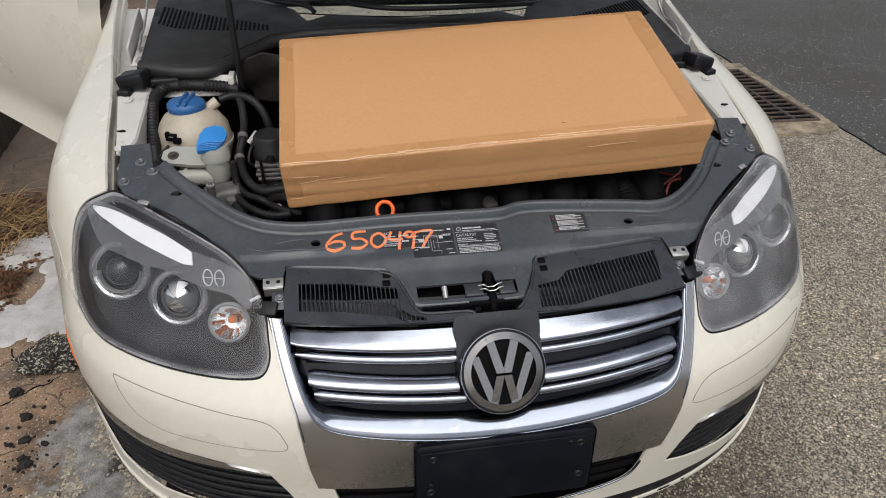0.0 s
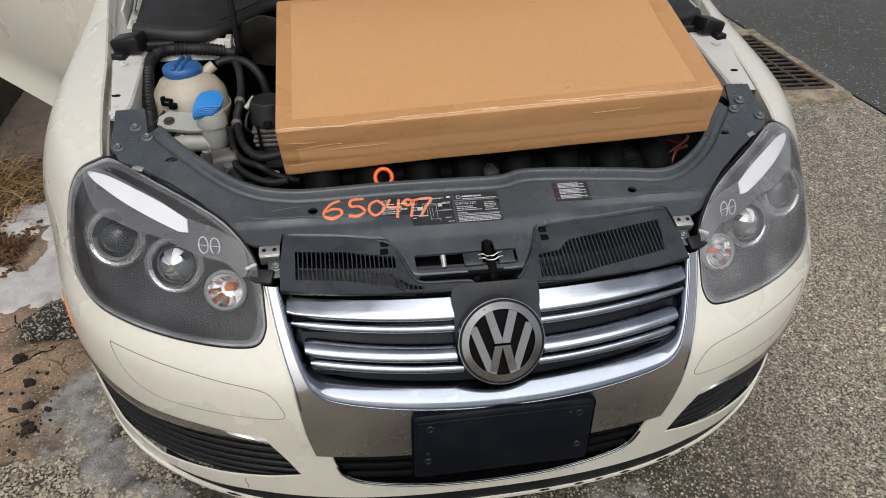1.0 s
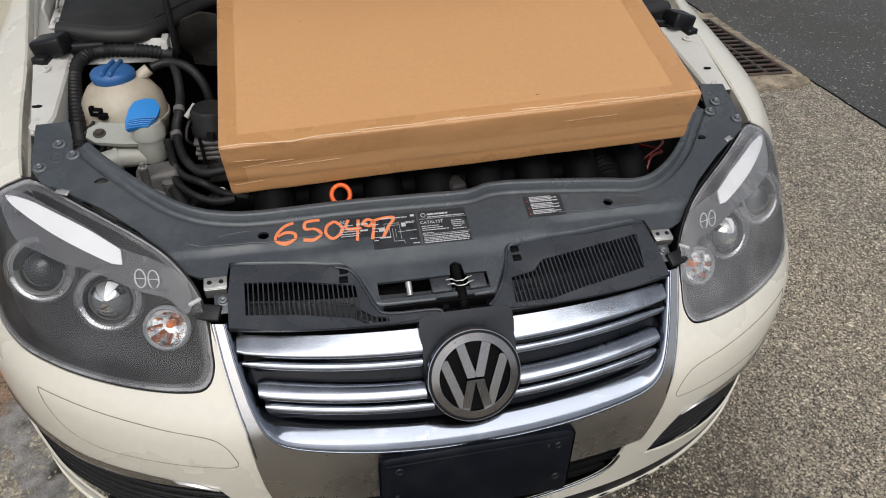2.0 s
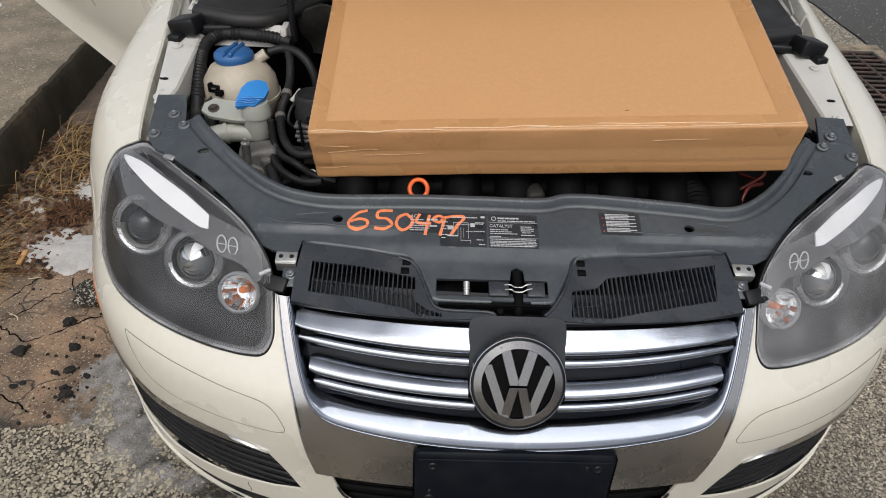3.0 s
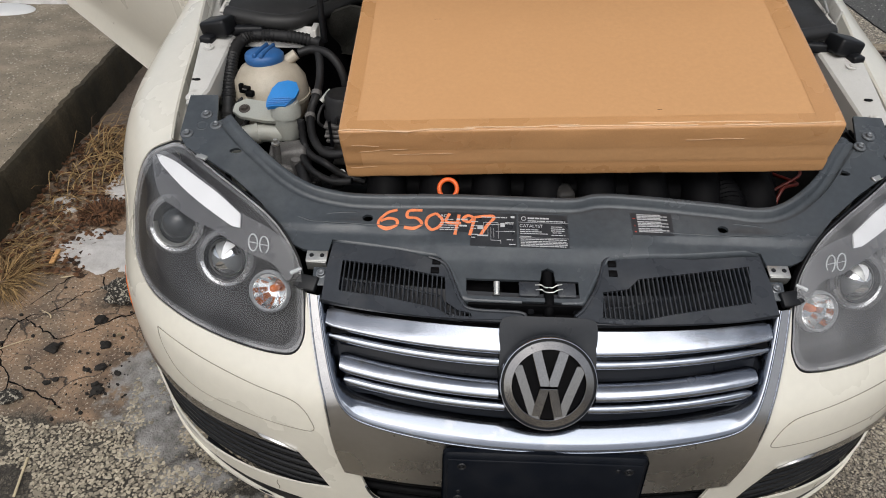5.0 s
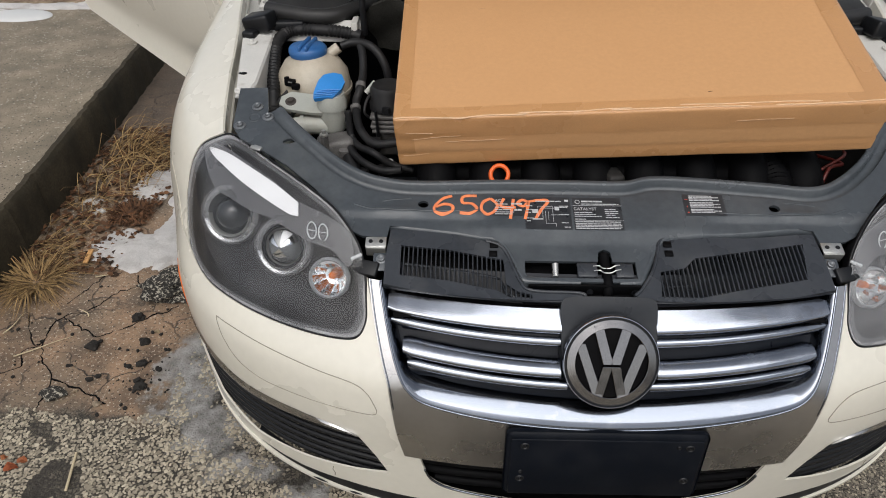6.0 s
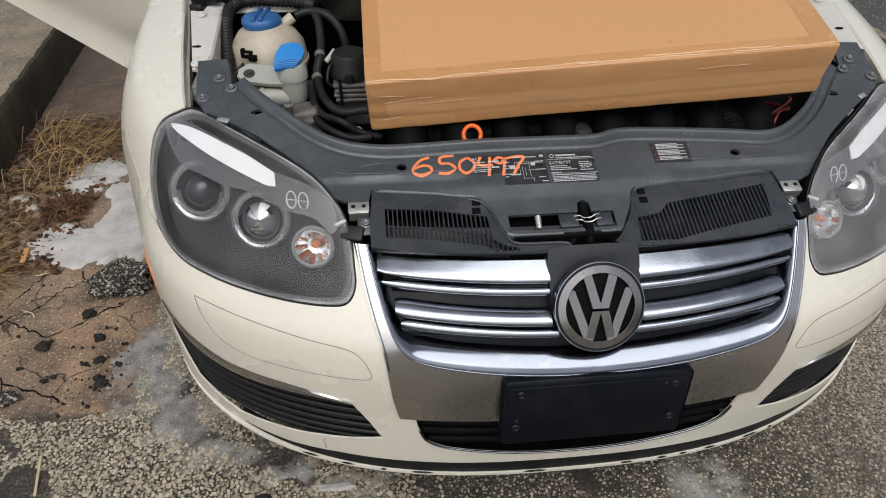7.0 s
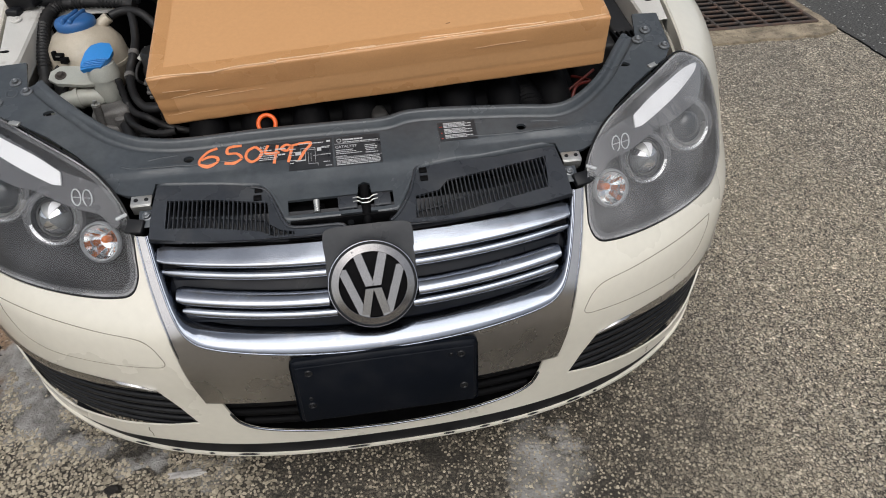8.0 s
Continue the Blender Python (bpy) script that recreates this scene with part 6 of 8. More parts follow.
cap_m = Matrix.Translation((-0.582, 1.441, 0.868)) @ Matrix.Rotation(radians(-2), 4, "X")
cap = part("tank_cap", lathe(bmesh.new(), [(0.040, -0.012), (0.0425, -0.004), (0.0415, 0.004), (0.037, 0.009), (0.025, 0.012), (0, 0.013)], cap_m, 40), blue_dark, tank, "dark blue screw cap with a grip bar")
bm = bmesh.new()
block(bm, (0.009, 0.078, 0.013), cap_m @ Matrix.Rotation(radians(-8), 4, "Z") @ Matrix.Translation((-0.007, 0, 0.011)), 0.004, 2)
block(bm, (0.009, 0.078, 0.013), cap_m @ Matrix.Rotation(radians(-8), 4, "Z") @ Matrix.Translation((0.008, 0, 0.011)), 0.004, 2)
part("grip", bm, blue_dark, tank)
bm = bmesh.new()
tube(bm, [(-0.545, 1.452, 0.848), (-0.517, 1.461, 0.866)], 0.012, 12)
part("spigot", bm, tank_plastic, tank)
for at, size in (((-0.511, 1.424, 0.834), (0.008, 0.010)), ((-0.5035, 1.440, 0.826), (0.0025, 0.014))):
    nrm = (Vector(at) - Vector((-0.574, 1.435, 0.785))).normalized()
    F = Matrix.Translation(Vector(at) + nrm * 0.0006) @ nrm.to_track_quat("Z", "Y").to_matrix().to_4x4()
    bm = bmesh.new()
    for u, v, w, h in ((-0.5, 0, 0.18, 1.0), (0.5, 0, 0.18, 1.0), (0, -0.5, 1.0, 0.15), (0, 0.5, 1.0, 0.15), (0, 0, 0.6, 0.15)):
        block(bm, (size[0] * w, size[1] * h, 0.0008), F @ Matrix.Translation((u * size[0], v * size[1], 0)))
    part("symbol", bm, black, tank, smooth=False)
bm = bmesh.new()
PG = Matrix.Translation((-0.611, 1.366, 0.822)) @ Matrix.Rotation(radians(-15), 4, "Z")
block(bm, (0.024, 0.016, 0.014), PG, 0.003)
block(bm, (0.016, 0.013, 0.012), PG @ Matrix.Translation((0.014, -0.006, -0.005)), 0.002)
block(bm, (0.008, 0.011, 0.015), PG @ Matrix.Translation((-0.007, -0.003, 0.006)), 0.002)
plug = part("level_plug", bm, black, tank, "black sensor plug")
part("plug_clip", block(bmesh.new(), (0.010, 0.0025, 0.003), PG @ Matrix.Translation((0.003, -0.0085, 0.004)), 0.001), cast_alu, plug)

# washer filler
W = Matrix.Translation((-0.517, 1.318, 0.0))
filler = part("washer_filler", lathe(bmesh.new(), [(0, 0.738), (0.024, 0.739), (0.0265, 0.745), (0.0275, 0.775), (0.0285, 0.788), (0.031, 0.789), (0.031, 0.805), (0.027, 0.82), (0.0, 0.82)], W, 28), filler_plastic, car, "milky washer filler neck with light blue cap")
bm = bmesh.new()
tube(bm, spline([(-0.53, 1.312, 0.748), (-0.575, 1.305, 0.752), (-0.612, 1.30, 0.742), (-0.63, 1.30, 0.70), (-0.63, 1.30, 0.62)], 6), 0.020, 16)
part("elbow", bm, filler_plastic, filler)
bm = bmesh.new()
tube(bm, [(-0.575, 1.306, 0.752), (-0.582, 1.305, 0.751)], 0.023, 16)
part("collar", bm, filler_plastic, filler)
bm = bmesh.new()
loop = [(-0.608, 1.352), (-0.628, 1.338), (-0.63, 1.318), (-0.612, 1.305), (-0.56, 1.296), (-0.53, 1.295), (-0.53, 1.335), (-0.56, 1.345)]
sheet(loop[::-1] if sum(a[0] * b[1] - b[0] * a[1] for a, b in zip(loop, loop[1:] + loop[:1])) < 0 else loop, [], 0.012, lambda x, y: (x, y, 0.795 + (y - 1.32) * 0.4), 0.008, bm)
part("mount", bm, filler_plastic, filler)
part("mount_bolt", lathe(bmesh.new(), [(0, 0.007), (0.006, 0.007), (0.008, 0.002), (0.012, 0.001), (0.012, -0.002)], Matrix.Translation((-0.606, 1.325, 0.797)) @ Matrix.Rotation(0.38, 4, "X"), 14), iron, filler)
bm = bmesh.new()
lid = [(-0.034, 0.022), (-0.022, 0.042), (0.004, 0.050), (0.028, 0.046), (0.040, 0.020), (0.034, -0.006), (0.012, -0.034), (-0.040, -0.034), (-0.042, -0.016)]
lid = lid[::-1] if sum(a[0] * b[1] - b[0] * a[1] for a, b in zip(lid, lid[1:] + lid[:1])) < 0 else lid
sheet(lid, [], 0.006, lambda x, y: (-0.519 + x * 0.76, 1.318 + y * 0.84, 0.836 + 0.32 * y - 2.2 * x * x - 1.6 * y * y), 0.010, bm)
lidp = part("filler_cap", bm, blue_light, filler, "light blue flip cap")
sharp(lidp, 40)
for k in range(4):
    bm = bmesh.new()
    tube(bm, [(-0.549 + 0.002 * k, 1.291 + 0.005 * k, 0.8255 + 0.0016 * k), (-0.519, 1.291 + 0.005 * k, 0.8285 + 0.0016 * k), (-0.509 + 0.005 * k, 1.291 + 0.005 * k, 0.828 + 0.0016 * k)], 0.0012, 6)
    part("grip_line", bm, blue_light, filler)

# hoses round the tank
hose("loom_hose", [(-0.640, 1.28, 0.69), (-0.648, 1.33, 0.755), (-0.655, 1.38, 0.795), (-0.662, 1.44, 0.83), (-0.664, 1.50, 0.857), (-0.648, 1.54, 0.870), (-0.61, 1.548, 0.875), (-0.53, 1.538, 0.875), (-0.47, 1.52, 0.87)], 0.0122, car, ribs=0.0024, label="black corrugated wiring conduit")
hose("coolant_hose", [(-0.512, 1.462, 0.868), (-0.48, 1.468, 0.875), (-0.44, 1.45, 0.87), (-0.41, 1.43, 0.83), (-0.40, 1.42, 0.74)], 0.0092, car)
hose("coolant_hose", [(-0.470, 1.468, 0.872), (-0.462, 1.44, 0.858), (-0.458, 1.40, 0.83), (-0.462, 1.36, 0.81), (-0.468, 1.33, 0.79), (-0.455, 1.27, 0.765), (-0.42, 1.22, 0.755), (-0.37, 1.215, 0.76), (-0.33, 1.22, 0.75)], 0.0088, car)
for p, q in (((-0.461, 1.375, 0.817), (-0.461, 1.365, 0.812)), ((-0.469, 1.325, 0.787), (-0.467, 1.315, 0.783))):
    bm = bmesh.new()
    tube(bm, [p, q], 0.0112, 14)
    part("hose_clamp", bm, cast_alu, car, "dull metal hose clamp")
hose("radiator_hose", [(-0.50, 1.27, 0.70), (-0.475, 1.22, 0.72), (-0.45, 1.16, 0.705), (-0.42, 1.13, 0.70), (-0.37, 1.10, 0.70), (-0.31, 1.09, 0.69)], 0.0120, car)
hose("cable", [(-0.475, 1.28, 0.73), (-0.47, 1.23, 0.735), (-0.44, 1.18, 0.735), (-0.40, 1.155, 0.73), (-0.36, 1.15, 0.735)], 0.0072, car)
hose("cable", [(-0.60, 1.33, 0.775), (-0.625, 1.31, 0.74), (-0.64, 1.28, 0.71)], 0.005, car)
bm = bmesh.new()
block(bm, (0.078, 0.055, 0.16), Matrix.Translation((-0.500, 1.262, 0.668)) @ Matrix.Rotation(radians(8), 4, "Z") @ Matrix.Rotation(radians(-6), 4, "Y"), 0.010, 3)
tube(bm, [(-0.524, 1.232, 0.66), (-0.524, 1.234, 0.765)], 0.0085, 12)
tube(bm, [(-0.478, 1.232, 0.62), (-0.484, 1.230, 0.735)], 0.012, 12)
block(bm, (0.05, 0.012, 0.03), Matrix.Translation((-0.498, 1.229, 0.700)) @ Matrix.Rotation(radians(20), 4, "Y"), 0.004)
part("engine_mount", bm, cast_alu, car, "dirty cast metal engine mount")
bm = bmesh.new()
block(bm, (0.035, 0.05, 0.004), Matrix.Translation((-0.395, 1.125, 0.69)) @ Matrix.Rotation(0.3, 4, "X"), 0.001)
part("metal_tab", bm, galv, car, "bare metal bracket")
part("valve_cap", lathe(bmesh.new(), [(0, 0.838), (0.033, 0.836), (0.038, 0.828), (0.038, 0.80), (0.041, 0.796), (0.041, 0.785), (0, 0.785)], Matrix.Translation((-0.398, 1.33, 0)), 24), hose_rubber, car, "black domed valve cap")
for k in range(4):
    bm = bmesh.new()
    block(bm, (0.085 - 0.006 * (k % 2), 0.06, 0.008), Matrix.Translation((-0.392, 1.315, 0.779 - 0.0105 * k)), 0.0025)
    part("valve_rib", bm, cast_alu, car)
bm = bmesh.new()
block(bm, (0.07, 0.05, 0.08), Matrix.Translation((-0.392, 1.325, 0.72)), 0.008)
part("valve_body", bm, cast_alu, car, "grey cast valve body")
bm = bmesh.new()
tube(bm, [(-0.448, 1.352, 0.806), (-0.428, 1.366, 0.826)], 0.0058, 10)
part("fuel_pipe", bm, filler_plastic, car, "milky plastic pipe stub")
bm = bmesh.new()
tube(bm, [(-0.418, 1.285, 0.72), (-0.42, 1.275, 0.80)], 0.0035, 8)
part("stud", bm, satin_black, car)
part("nut", lathe(bmesh.new(), [(0, 0.012), (0.008, 0.012), (0.0095, 0.004), (0.0095, 0)], Matrix.Translation((-0.40, 1.288, 0.79)), 6), satin_black, car)
part("ring_end", lathe(bmesh.new(), [(0.004, 0.0), (0.004, 0.004), (0.008, 0.004), (0.008, 0)], Matrix.Translation((-0.388, 1.20, 0.722)) @ Matrix.Rotation(0.5, 4, "X"), 12), galv, car)
part("mount_stud", lathe(bmesh.new(), [(0, 0.012), (0.0045, 0.012), (0.0045, 0.004), (0.009, 0.004), (0.009, 0.0)], Matrix.Translation((-0.524, 1.234, 0.764)), 8), galv, car)
# grey felt pad on the bulkhead and a thin loom that runs down past the mount
bm = bmesh.new()
sheet([(-0.50, 0.79), (-0.36, 0.77), (-0.33, 0.90), (-0.42, 0.915), (-0.50, 0.89)], [], 0.012, lambda x, z: (x, 1.655 + 0.02 * noise.noise((x * 14, z * 14, 0)) + 0.3 * (0.88 - z), z), 0.010, bm)
part("insulation_pad", bm, shade("felt_pad", (0.035, 0.034, 0.030), 0.95, vary=0.35, scale=30, bump=0.8, bump_scale=220, spec=0.1), car, "grey fibre insulation pad")
hose("wire_loom", [(-0.478, 1.275, 0.80), (-0.474, 1.268, 0.75), (-0.455, 1.24, 0.738), (-0.42, 1.20, 0.744), (-0.385, 1.195, 0.722), (-0.34, 1.19, 0.71)], 0.0068, car, ribs=0.0011)
hose("wire", [(-0.622, 1.372, 0.80), (-0.645, 1.345, 0.775), (-0.632, 1.322, 0.74), (-0.60, 1.325, 0.73)], 0.0035, car)
hose("wire", [(-0.43, 1.30, 0.77), (-0.445, 1.29, 0.79), (-0.438, 1.31, 0.815), (-0.42, 1.345, 0.81)], 0.003, car)
for x, y, z, w in ((-0.425, 1.255, 0.735, 0.030), (-0.40, 1.205, 0.70, 0.026), (-0.445, 1.205, 0.69, 0.022)):
    bm = bmesh.new()
    block(bm, (w, 0.022, 0.026), Matrix.Translation((x, y, z)) @ Matrix.Rotation(0.4 * math.sin(x * 90), 4, "Z") @ Matrix.Rotation(0.3, 4, "X"), 0.004)
    block(bm, (w * 0.6, 0.010, 0.014), Matrix.Translation((x, y - 0.012, z + 0.010)) @ Matrix.Rotation(0.3, 4, "X"), 0.002)
    part("plug", bm, hose_rubber, car, "black plug connector")
# pale bracket under the cowl lip
bm = bmesh.new()
block(bm, (0.20, 0.004, 0.05), Matrix.Translation((-0.575, 1.56, 0.868)) @ Matrix.Rotation(radians(-35), 4, "X"), 0.001)
block(bm, (0.014, 0.05, 0.03), Matrix.Translation((-0.488, 1.545, 0.885)), 0.002)
part("cowl_bracket", bm, steel, car, "dirty grey metal cowl bracket")

# ---- cowl, windscreen, wipers ----
def cowl_z(x, y):
    f = max(0.0, min(1.0, (y - 1.50) / 0.5))
    front = 1.56 if abs(x) > 0.45 else 1.56 + 0.21 * min(1, (0.45 - abs(x)) / 0.22)
    d = max(0.0, 0.05 - (y - front)) / 0.05
    return 0.907 + 0.058 * f - 0.040 * d * d


cowl_loop = [(-0.70, 1.60), (-0.66, 1.585), (-0.59, 1.57), (-0.53, 1.585), (-0.47, 1.665), (-0.40, 1.745), (-0.25, 1.778), (0.25, 1.778), (0.40, 1.745), (0.47, 1.665), (0.53, 1.585), (0.59, 1.57), (0.66, 1.585), (0.70, 1.60), (0.72, 2.06), (0.5, 2.02), (0.42, 1.985), (0.34, 1.915), (0.305, 1.83), (0.24, 1.878), (0.12, 1.85), (0, 1.84), (-0.12, 1.85), (-0.24, 1.878), (-0.305, 1.83), (-0.34, 1.915), (-0.42, 1.985), (-0.5, 2.02), (-0.72, 2.06)]
cowl = part("cowl", sheet(cowl_loop, [], 0.03, lambda x, y: (x, y, cowl_z(x, y)), 0.012), cowl_plastic, car, "dark plastic cowl below the windscreen")
for sx in (1, -1):
    for k in range(26):
        x = 0.41 + 0.0112 * k
        y = float(np.interp(x, (0.41, 0.53, 0.645, 0.70), (1.776, 1.778, 1.800, 1.842)))
        ln = float(np.interp(x, (0.41, 0.53, 0.645, 0.70), (0.030, 0.085, 0.125, 0.115)))
        bm = bmesh.new()
        block(bm, (0.0055, ln, 0.004), Matrix.Translation((sx * x, y + ln / 2, cowl_z(x, y + ln / 2) + 0.0005)) @ Matrix.Rotation(0.116, 4, "X"), 0.001, 1)
        part("vent_slot", bm, black, cowl, smooth=False)
bm = bmesh.new()
sheet([(-0.70, 0.0), (0.70, 0.0), (0.66, 0.75), (-0.66, 0.75)], [], 0.08, lambda a, b: (a, 1.845 + 0.55 * a * a + 0.80 * b, 0.950 + 0.55 * b), 0.005, bm)
screen = part("windscreen", bm, screen_glass, car, "windscreen glass")
screen.visible_shadow = False
bm = bmesh.new()
block(bm, (1.36, 0.5, 0.03), Matrix.Translation((0, 2.35, 0.93)), 0.01)
part("dashboard", bm, satin_black, car, "black dashboard top")
for arm, blade in (([(-0.283, 1.815, 0.972), (-0.31, 1.84, 0.985), (-0.42, 1.90, 0.992), (-0.60, 2.02, 1.03)], [(-0.20, 1.93, 1.0), (-0.40, 1.94, 1.01), (-0.66, 2.09, 1.07)]),
                   ([(0.34, 1.87, 0.972), (0.22, 1.80, 0.985), (-0.077, 1.775, 0.988), (-0.243, 1.89, 0.995), (-0.40, 2.02, 1.06)], [(0.20, 1.90, 1.0), (-0.10, 1.88, 1.005), (-0.35, 1.99, 1.05)])):
    bm = bmesh.new()
    tube(bm, spline(arm, 6), 0.0065, 8)
    wip = part("wiper", bm, satin_black, car, "black wiper arm and blade")
    bm = bmesh.new()
    tube(bm, spline(blade, 8), 0.0045, 6)
    part("blade", bm, black, wip)

SEAL = [(-0.70, 1.60), (-0.66, 1.585), (-0.59, 1.567), (-0.53, 1.580), (-0.47, 1.66), (-0.40, 1.742), (-0.25, 1.776), (0.25, 1.776), (0.40, 1.742), (0.47, 1.66), (0.53, 1.58), (0.59, 1.567), (0.66, 1.585), (0.70, 1.60)]
bm = bmesh.new()
rows = [[bm.verts.new((p.x, p.y + 0.006, z)) for z in (0.55, 0.75, 0.895 + 0.02 * (abs(p.x) < 0.35))] for p in spline([(x, y, 0) for x, y in SEAL], 6)]
for A, B in zip(rows, rows[1:]):
    for k in range(2):
        bm.faces.new((A[k], B[k], B[k + 1], A[k + 1]))
part("plenum_wall", bm, black, car)
hose("cowl_seal", [(-0.70, 1.60, 0.905), (-0.66, 1.585, 0.903), (-0.59, 1.567, 0.900), (-0.53, 1.580, 0.900), (-0.47, 1.66, 0.905), (-0.40, 1.742, 0.915), (-0.25, 1.776, 0.925), (0.25, 1.776, 0.925), (0.40, 1.742, 0.915), (0.47, 1.66, 0.905), (0.53, 1.58, 0.90), (0.59, 1.567, 0.90), (0.66, 1.585, 0.903), (0.70, 1.60, 0.905)], 0.018, car, cowl_plastic, label="thick rounded rubber edge of the cowl")

# raised bonnet and its strut
HG = Matrix.Translation((0, 1.93, 1.03)) @ Matrix.Rotation(radians(-45), 4, "X")
bm = bmesh.new()
sheet([(-0.74, 0.0), (0.74, 0.0), (0.70, 0.5), (0.60, 0.85), (0.42, 1.02), (0, 1.08), (-0.42, 1.02), (-0.60, 0.85), (-0.70, 0.5)], [], 0.06, lambda a, b: tuple(HG @ Vector((a, -b, 0.06 - 0.10 * a * a))), 0.025, bm)
bonnet = part("bonnet", bm, paint, car, "raised cream painted bonnet")
# liner out of view, presumed; added to darken the bonnet's reflection in the chrome
bm = bmesh.new()
sheet([(-0.62, 0.08), (0.62, 0.08), (0.60, 0.5), (0.50, 0.80), (0.34, 0.95), (0, 1.0), (-0.34, 0.95), (-0.50, 0.80), (-0.60, 0.5)], [], 0.08, lambda a, b: tuple(HG @ Vector((a, -b, 0.028 - 0.10 * a * a))), 0.012, bm)
part("bonnet_liner", bm, shade("felt_liner", (0.05, 0.05, 0.05), 0.95, vary=0.2, bump=0.5, spec=0.1), bonnet, "dark felt bonnet liner")
bm = bmesh.new()
tube(bm, [(-0.466, 1.53, 0.87), (-0.469, 1.53, 1.0), (-0.475, 1.56, 1.30)], 0.0075, 12)
part("bonnet_strut", bm, satin_black, car, "black gas strut holding the bonnet")

# ---- open door ----
DO = Matrix.Translation((-0.878, 1.944, 0.0)) @ Matrix.Rotation(radians(131.8), 4, "Z")
bm = bmesh.new()
sheet([(0.02, 0.45), (1.46, 0.45), (1.53, 0.465), (1.56, 0.51), (1.57, 0.7), (1.57, 1.0), (0.0, 1.0), (0.0, 0.5)], [], 0.04,
      lambda a, z: tuple(DO @ Vector((a, 0.03 * max(0, (0.55 - z) / 0.10) ** 1.2 + 0.055 * math.sin(math.pi * max(0, min(1, (z - 0.5) / 0.62))), z))), -0.06, bm)
bmesh.ops.recalc_face_normals(bm, faces=bm.faces)
part("door", bm, paint, car, "open cream front door")

# ---- wheels ----
for sx in (1, -1):
    M = Matrix.Translation((sx * 0.77, 1.56, 0.315)) @ Matrix.Rotation(radians(90), 4, "Y")
    wheel = part("wheel", lathe(bmesh.new(), [(0.20, -0.1), (0.30, -0.095), (0.315, -0.07), (0.315, 0.07), (0.30, 0.095), (0.20, 0.1)], M, 40), rubber, car, "black rubber tyre on a front wheel")
    part("rim", lathe(bmesh.new(), [(0, 0.06 * sx), (0.05, 0.06 * sx), (0.19, 0.05 * sx), (0.205, 0.09 * sx), (0.205, -0.09 * sx)], M, 32), galv, wheel)

# ---- cardboard box lying on the engine ----
BW, BD, BH = 0.8606, 0.437, 0.1116
BM = Matrix.Translation((-0.3606, 1.108, 0.7692)) @ Matrix.Rotation(-0.0027, 4, "Z") @ Matrix.Rotation(0.2671, 4, "X") @ Matrix.Rotation(-0.0637, 4, "Y")
carton = thing("cardboard_box", "flat brown taped cardboard box lying across the engine", "box")
EDGE_R = 0.0055


def carton_ring():
    """Section of the box across its length: (depth, height, outward depth, outward height), starting on top at the back."""
    out = []
    for (cx, cz), a0 in (((BD - EDGE_R, BH - EDGE_R), 90), ((EDGE_R, BH - EDGE_R), 180), ((EDGE_R, EDGE_R), 270), ((BD - EDGE_R, EDGE_R), 360)):
        arc = [(cx + EDGE_R * math.cos(math.radians(a0 - 90 + k * 18)), cz + EDGE_R * math.sin(math.radians(a0 - 90 + k * 18)), math.cos(math.radians(a0 - 90 + k * 18)), math.sin(math.radians(a0 - 90 + k * 18))) for k in range(6)]
        if out:
            p, q = out[-1], arc[0]
            far = math.hypot(q[0] - p[0], q[1] - p[1])
            k = max(2, int(far / 0.004))
            out += [(p[0] + (q[0] - p[0]) * i / k, p[1] + (q[1] - p[1]) * i / k, p[2], p[3]) for i in range(1, k)]
        out += arc
    p, q = out[-1], out[0]
    return out + [(p[0], p[1] + (q[1] - p[1]) * i / 8, p[2], p[3]) for i in range(1, 8)]


def dent(u, v, w):
    """How far the handled cardboard stands off its flat shape: broad bows, crushed edges, a buckled corner."""
    d = 0.0016 * noise.noise((u * 5, v * 5, w * 9)) + 0.0006 * noise.noise((u * 22, v * 22, w * 30))
    front = max(0.0, 1 - v / 0.02)
    edge = math.exp(-((w - BH) / 0.012) ** 2) * math.exp(-(v / 0.02) ** 2)
    d -= edge * (0.0014 + 0.0022 * noise.noise((u * 11, 2.0, 0)) + 0.001 * noise.noise((u * 45, 6.0, 0)))
    left = math.exp(-(u / 0.13) ** 2)
    d += front * left * 0.0007 * math.sin((w + 0.05 * u + 0.006 * noise.noise((u * 20, 0, 0))) * 170)
    d -= front * 0.0011 * math.exp(-((w - 0.028) / 0.004) ** 2)
    return d


def wrap(name, spans, u0, u1, lift, material, label="", steps=150):
    """A skin round the box between two positions along it, over part of its section."""
    bm = bmesh.new()
    ring = carton_ring()
    keep = [i for i, (v, w, a, b) in enumerate(ring) if spans is None or spans(v, w, a, b)]
    rows = []
    for k in range(steps + 1):
        u = u0 + (u1 - u0) * k / steps
        row = []
        for i in keep:
            v, w, a, b = ring[i]
            end = min(u, BW - u)
            d = dent(u, v, w) + lift + (0.00015 * noise.noise((u * 60, v * 60, w * 60)) if lift else 0.0)
            if end < EDGE_R:
                d -= EDGE_R - math.sqrt(max(0.0, EDGE_R ** 2 - (EDGE_R - end) ** 2))
            row.append(bm.verts.new(BM @ Vector((u, v + a * d, w + b * d))))
        rows.append(row)
    loop_ = spans is None
    for A, B in zip(rows, rows[1:]):
        for k in range(len(keep) if loop_ else len(keep) - 1):
            if loop_ or keep[k + 1] == keep[k] + 1:
                j = (k + 1) % len(keep)
                bm.faces.new((A[k], A[j], B[j], B[k]))
    if loop_:
        bm.faces.new(rows[0])
        bm.faces.new(rows[-1][::-1])
    bmesh.ops.recalc_face_normals(bm, faces=bm.faces)
    return sharp(part(name, bm, material, carton, label), 60)


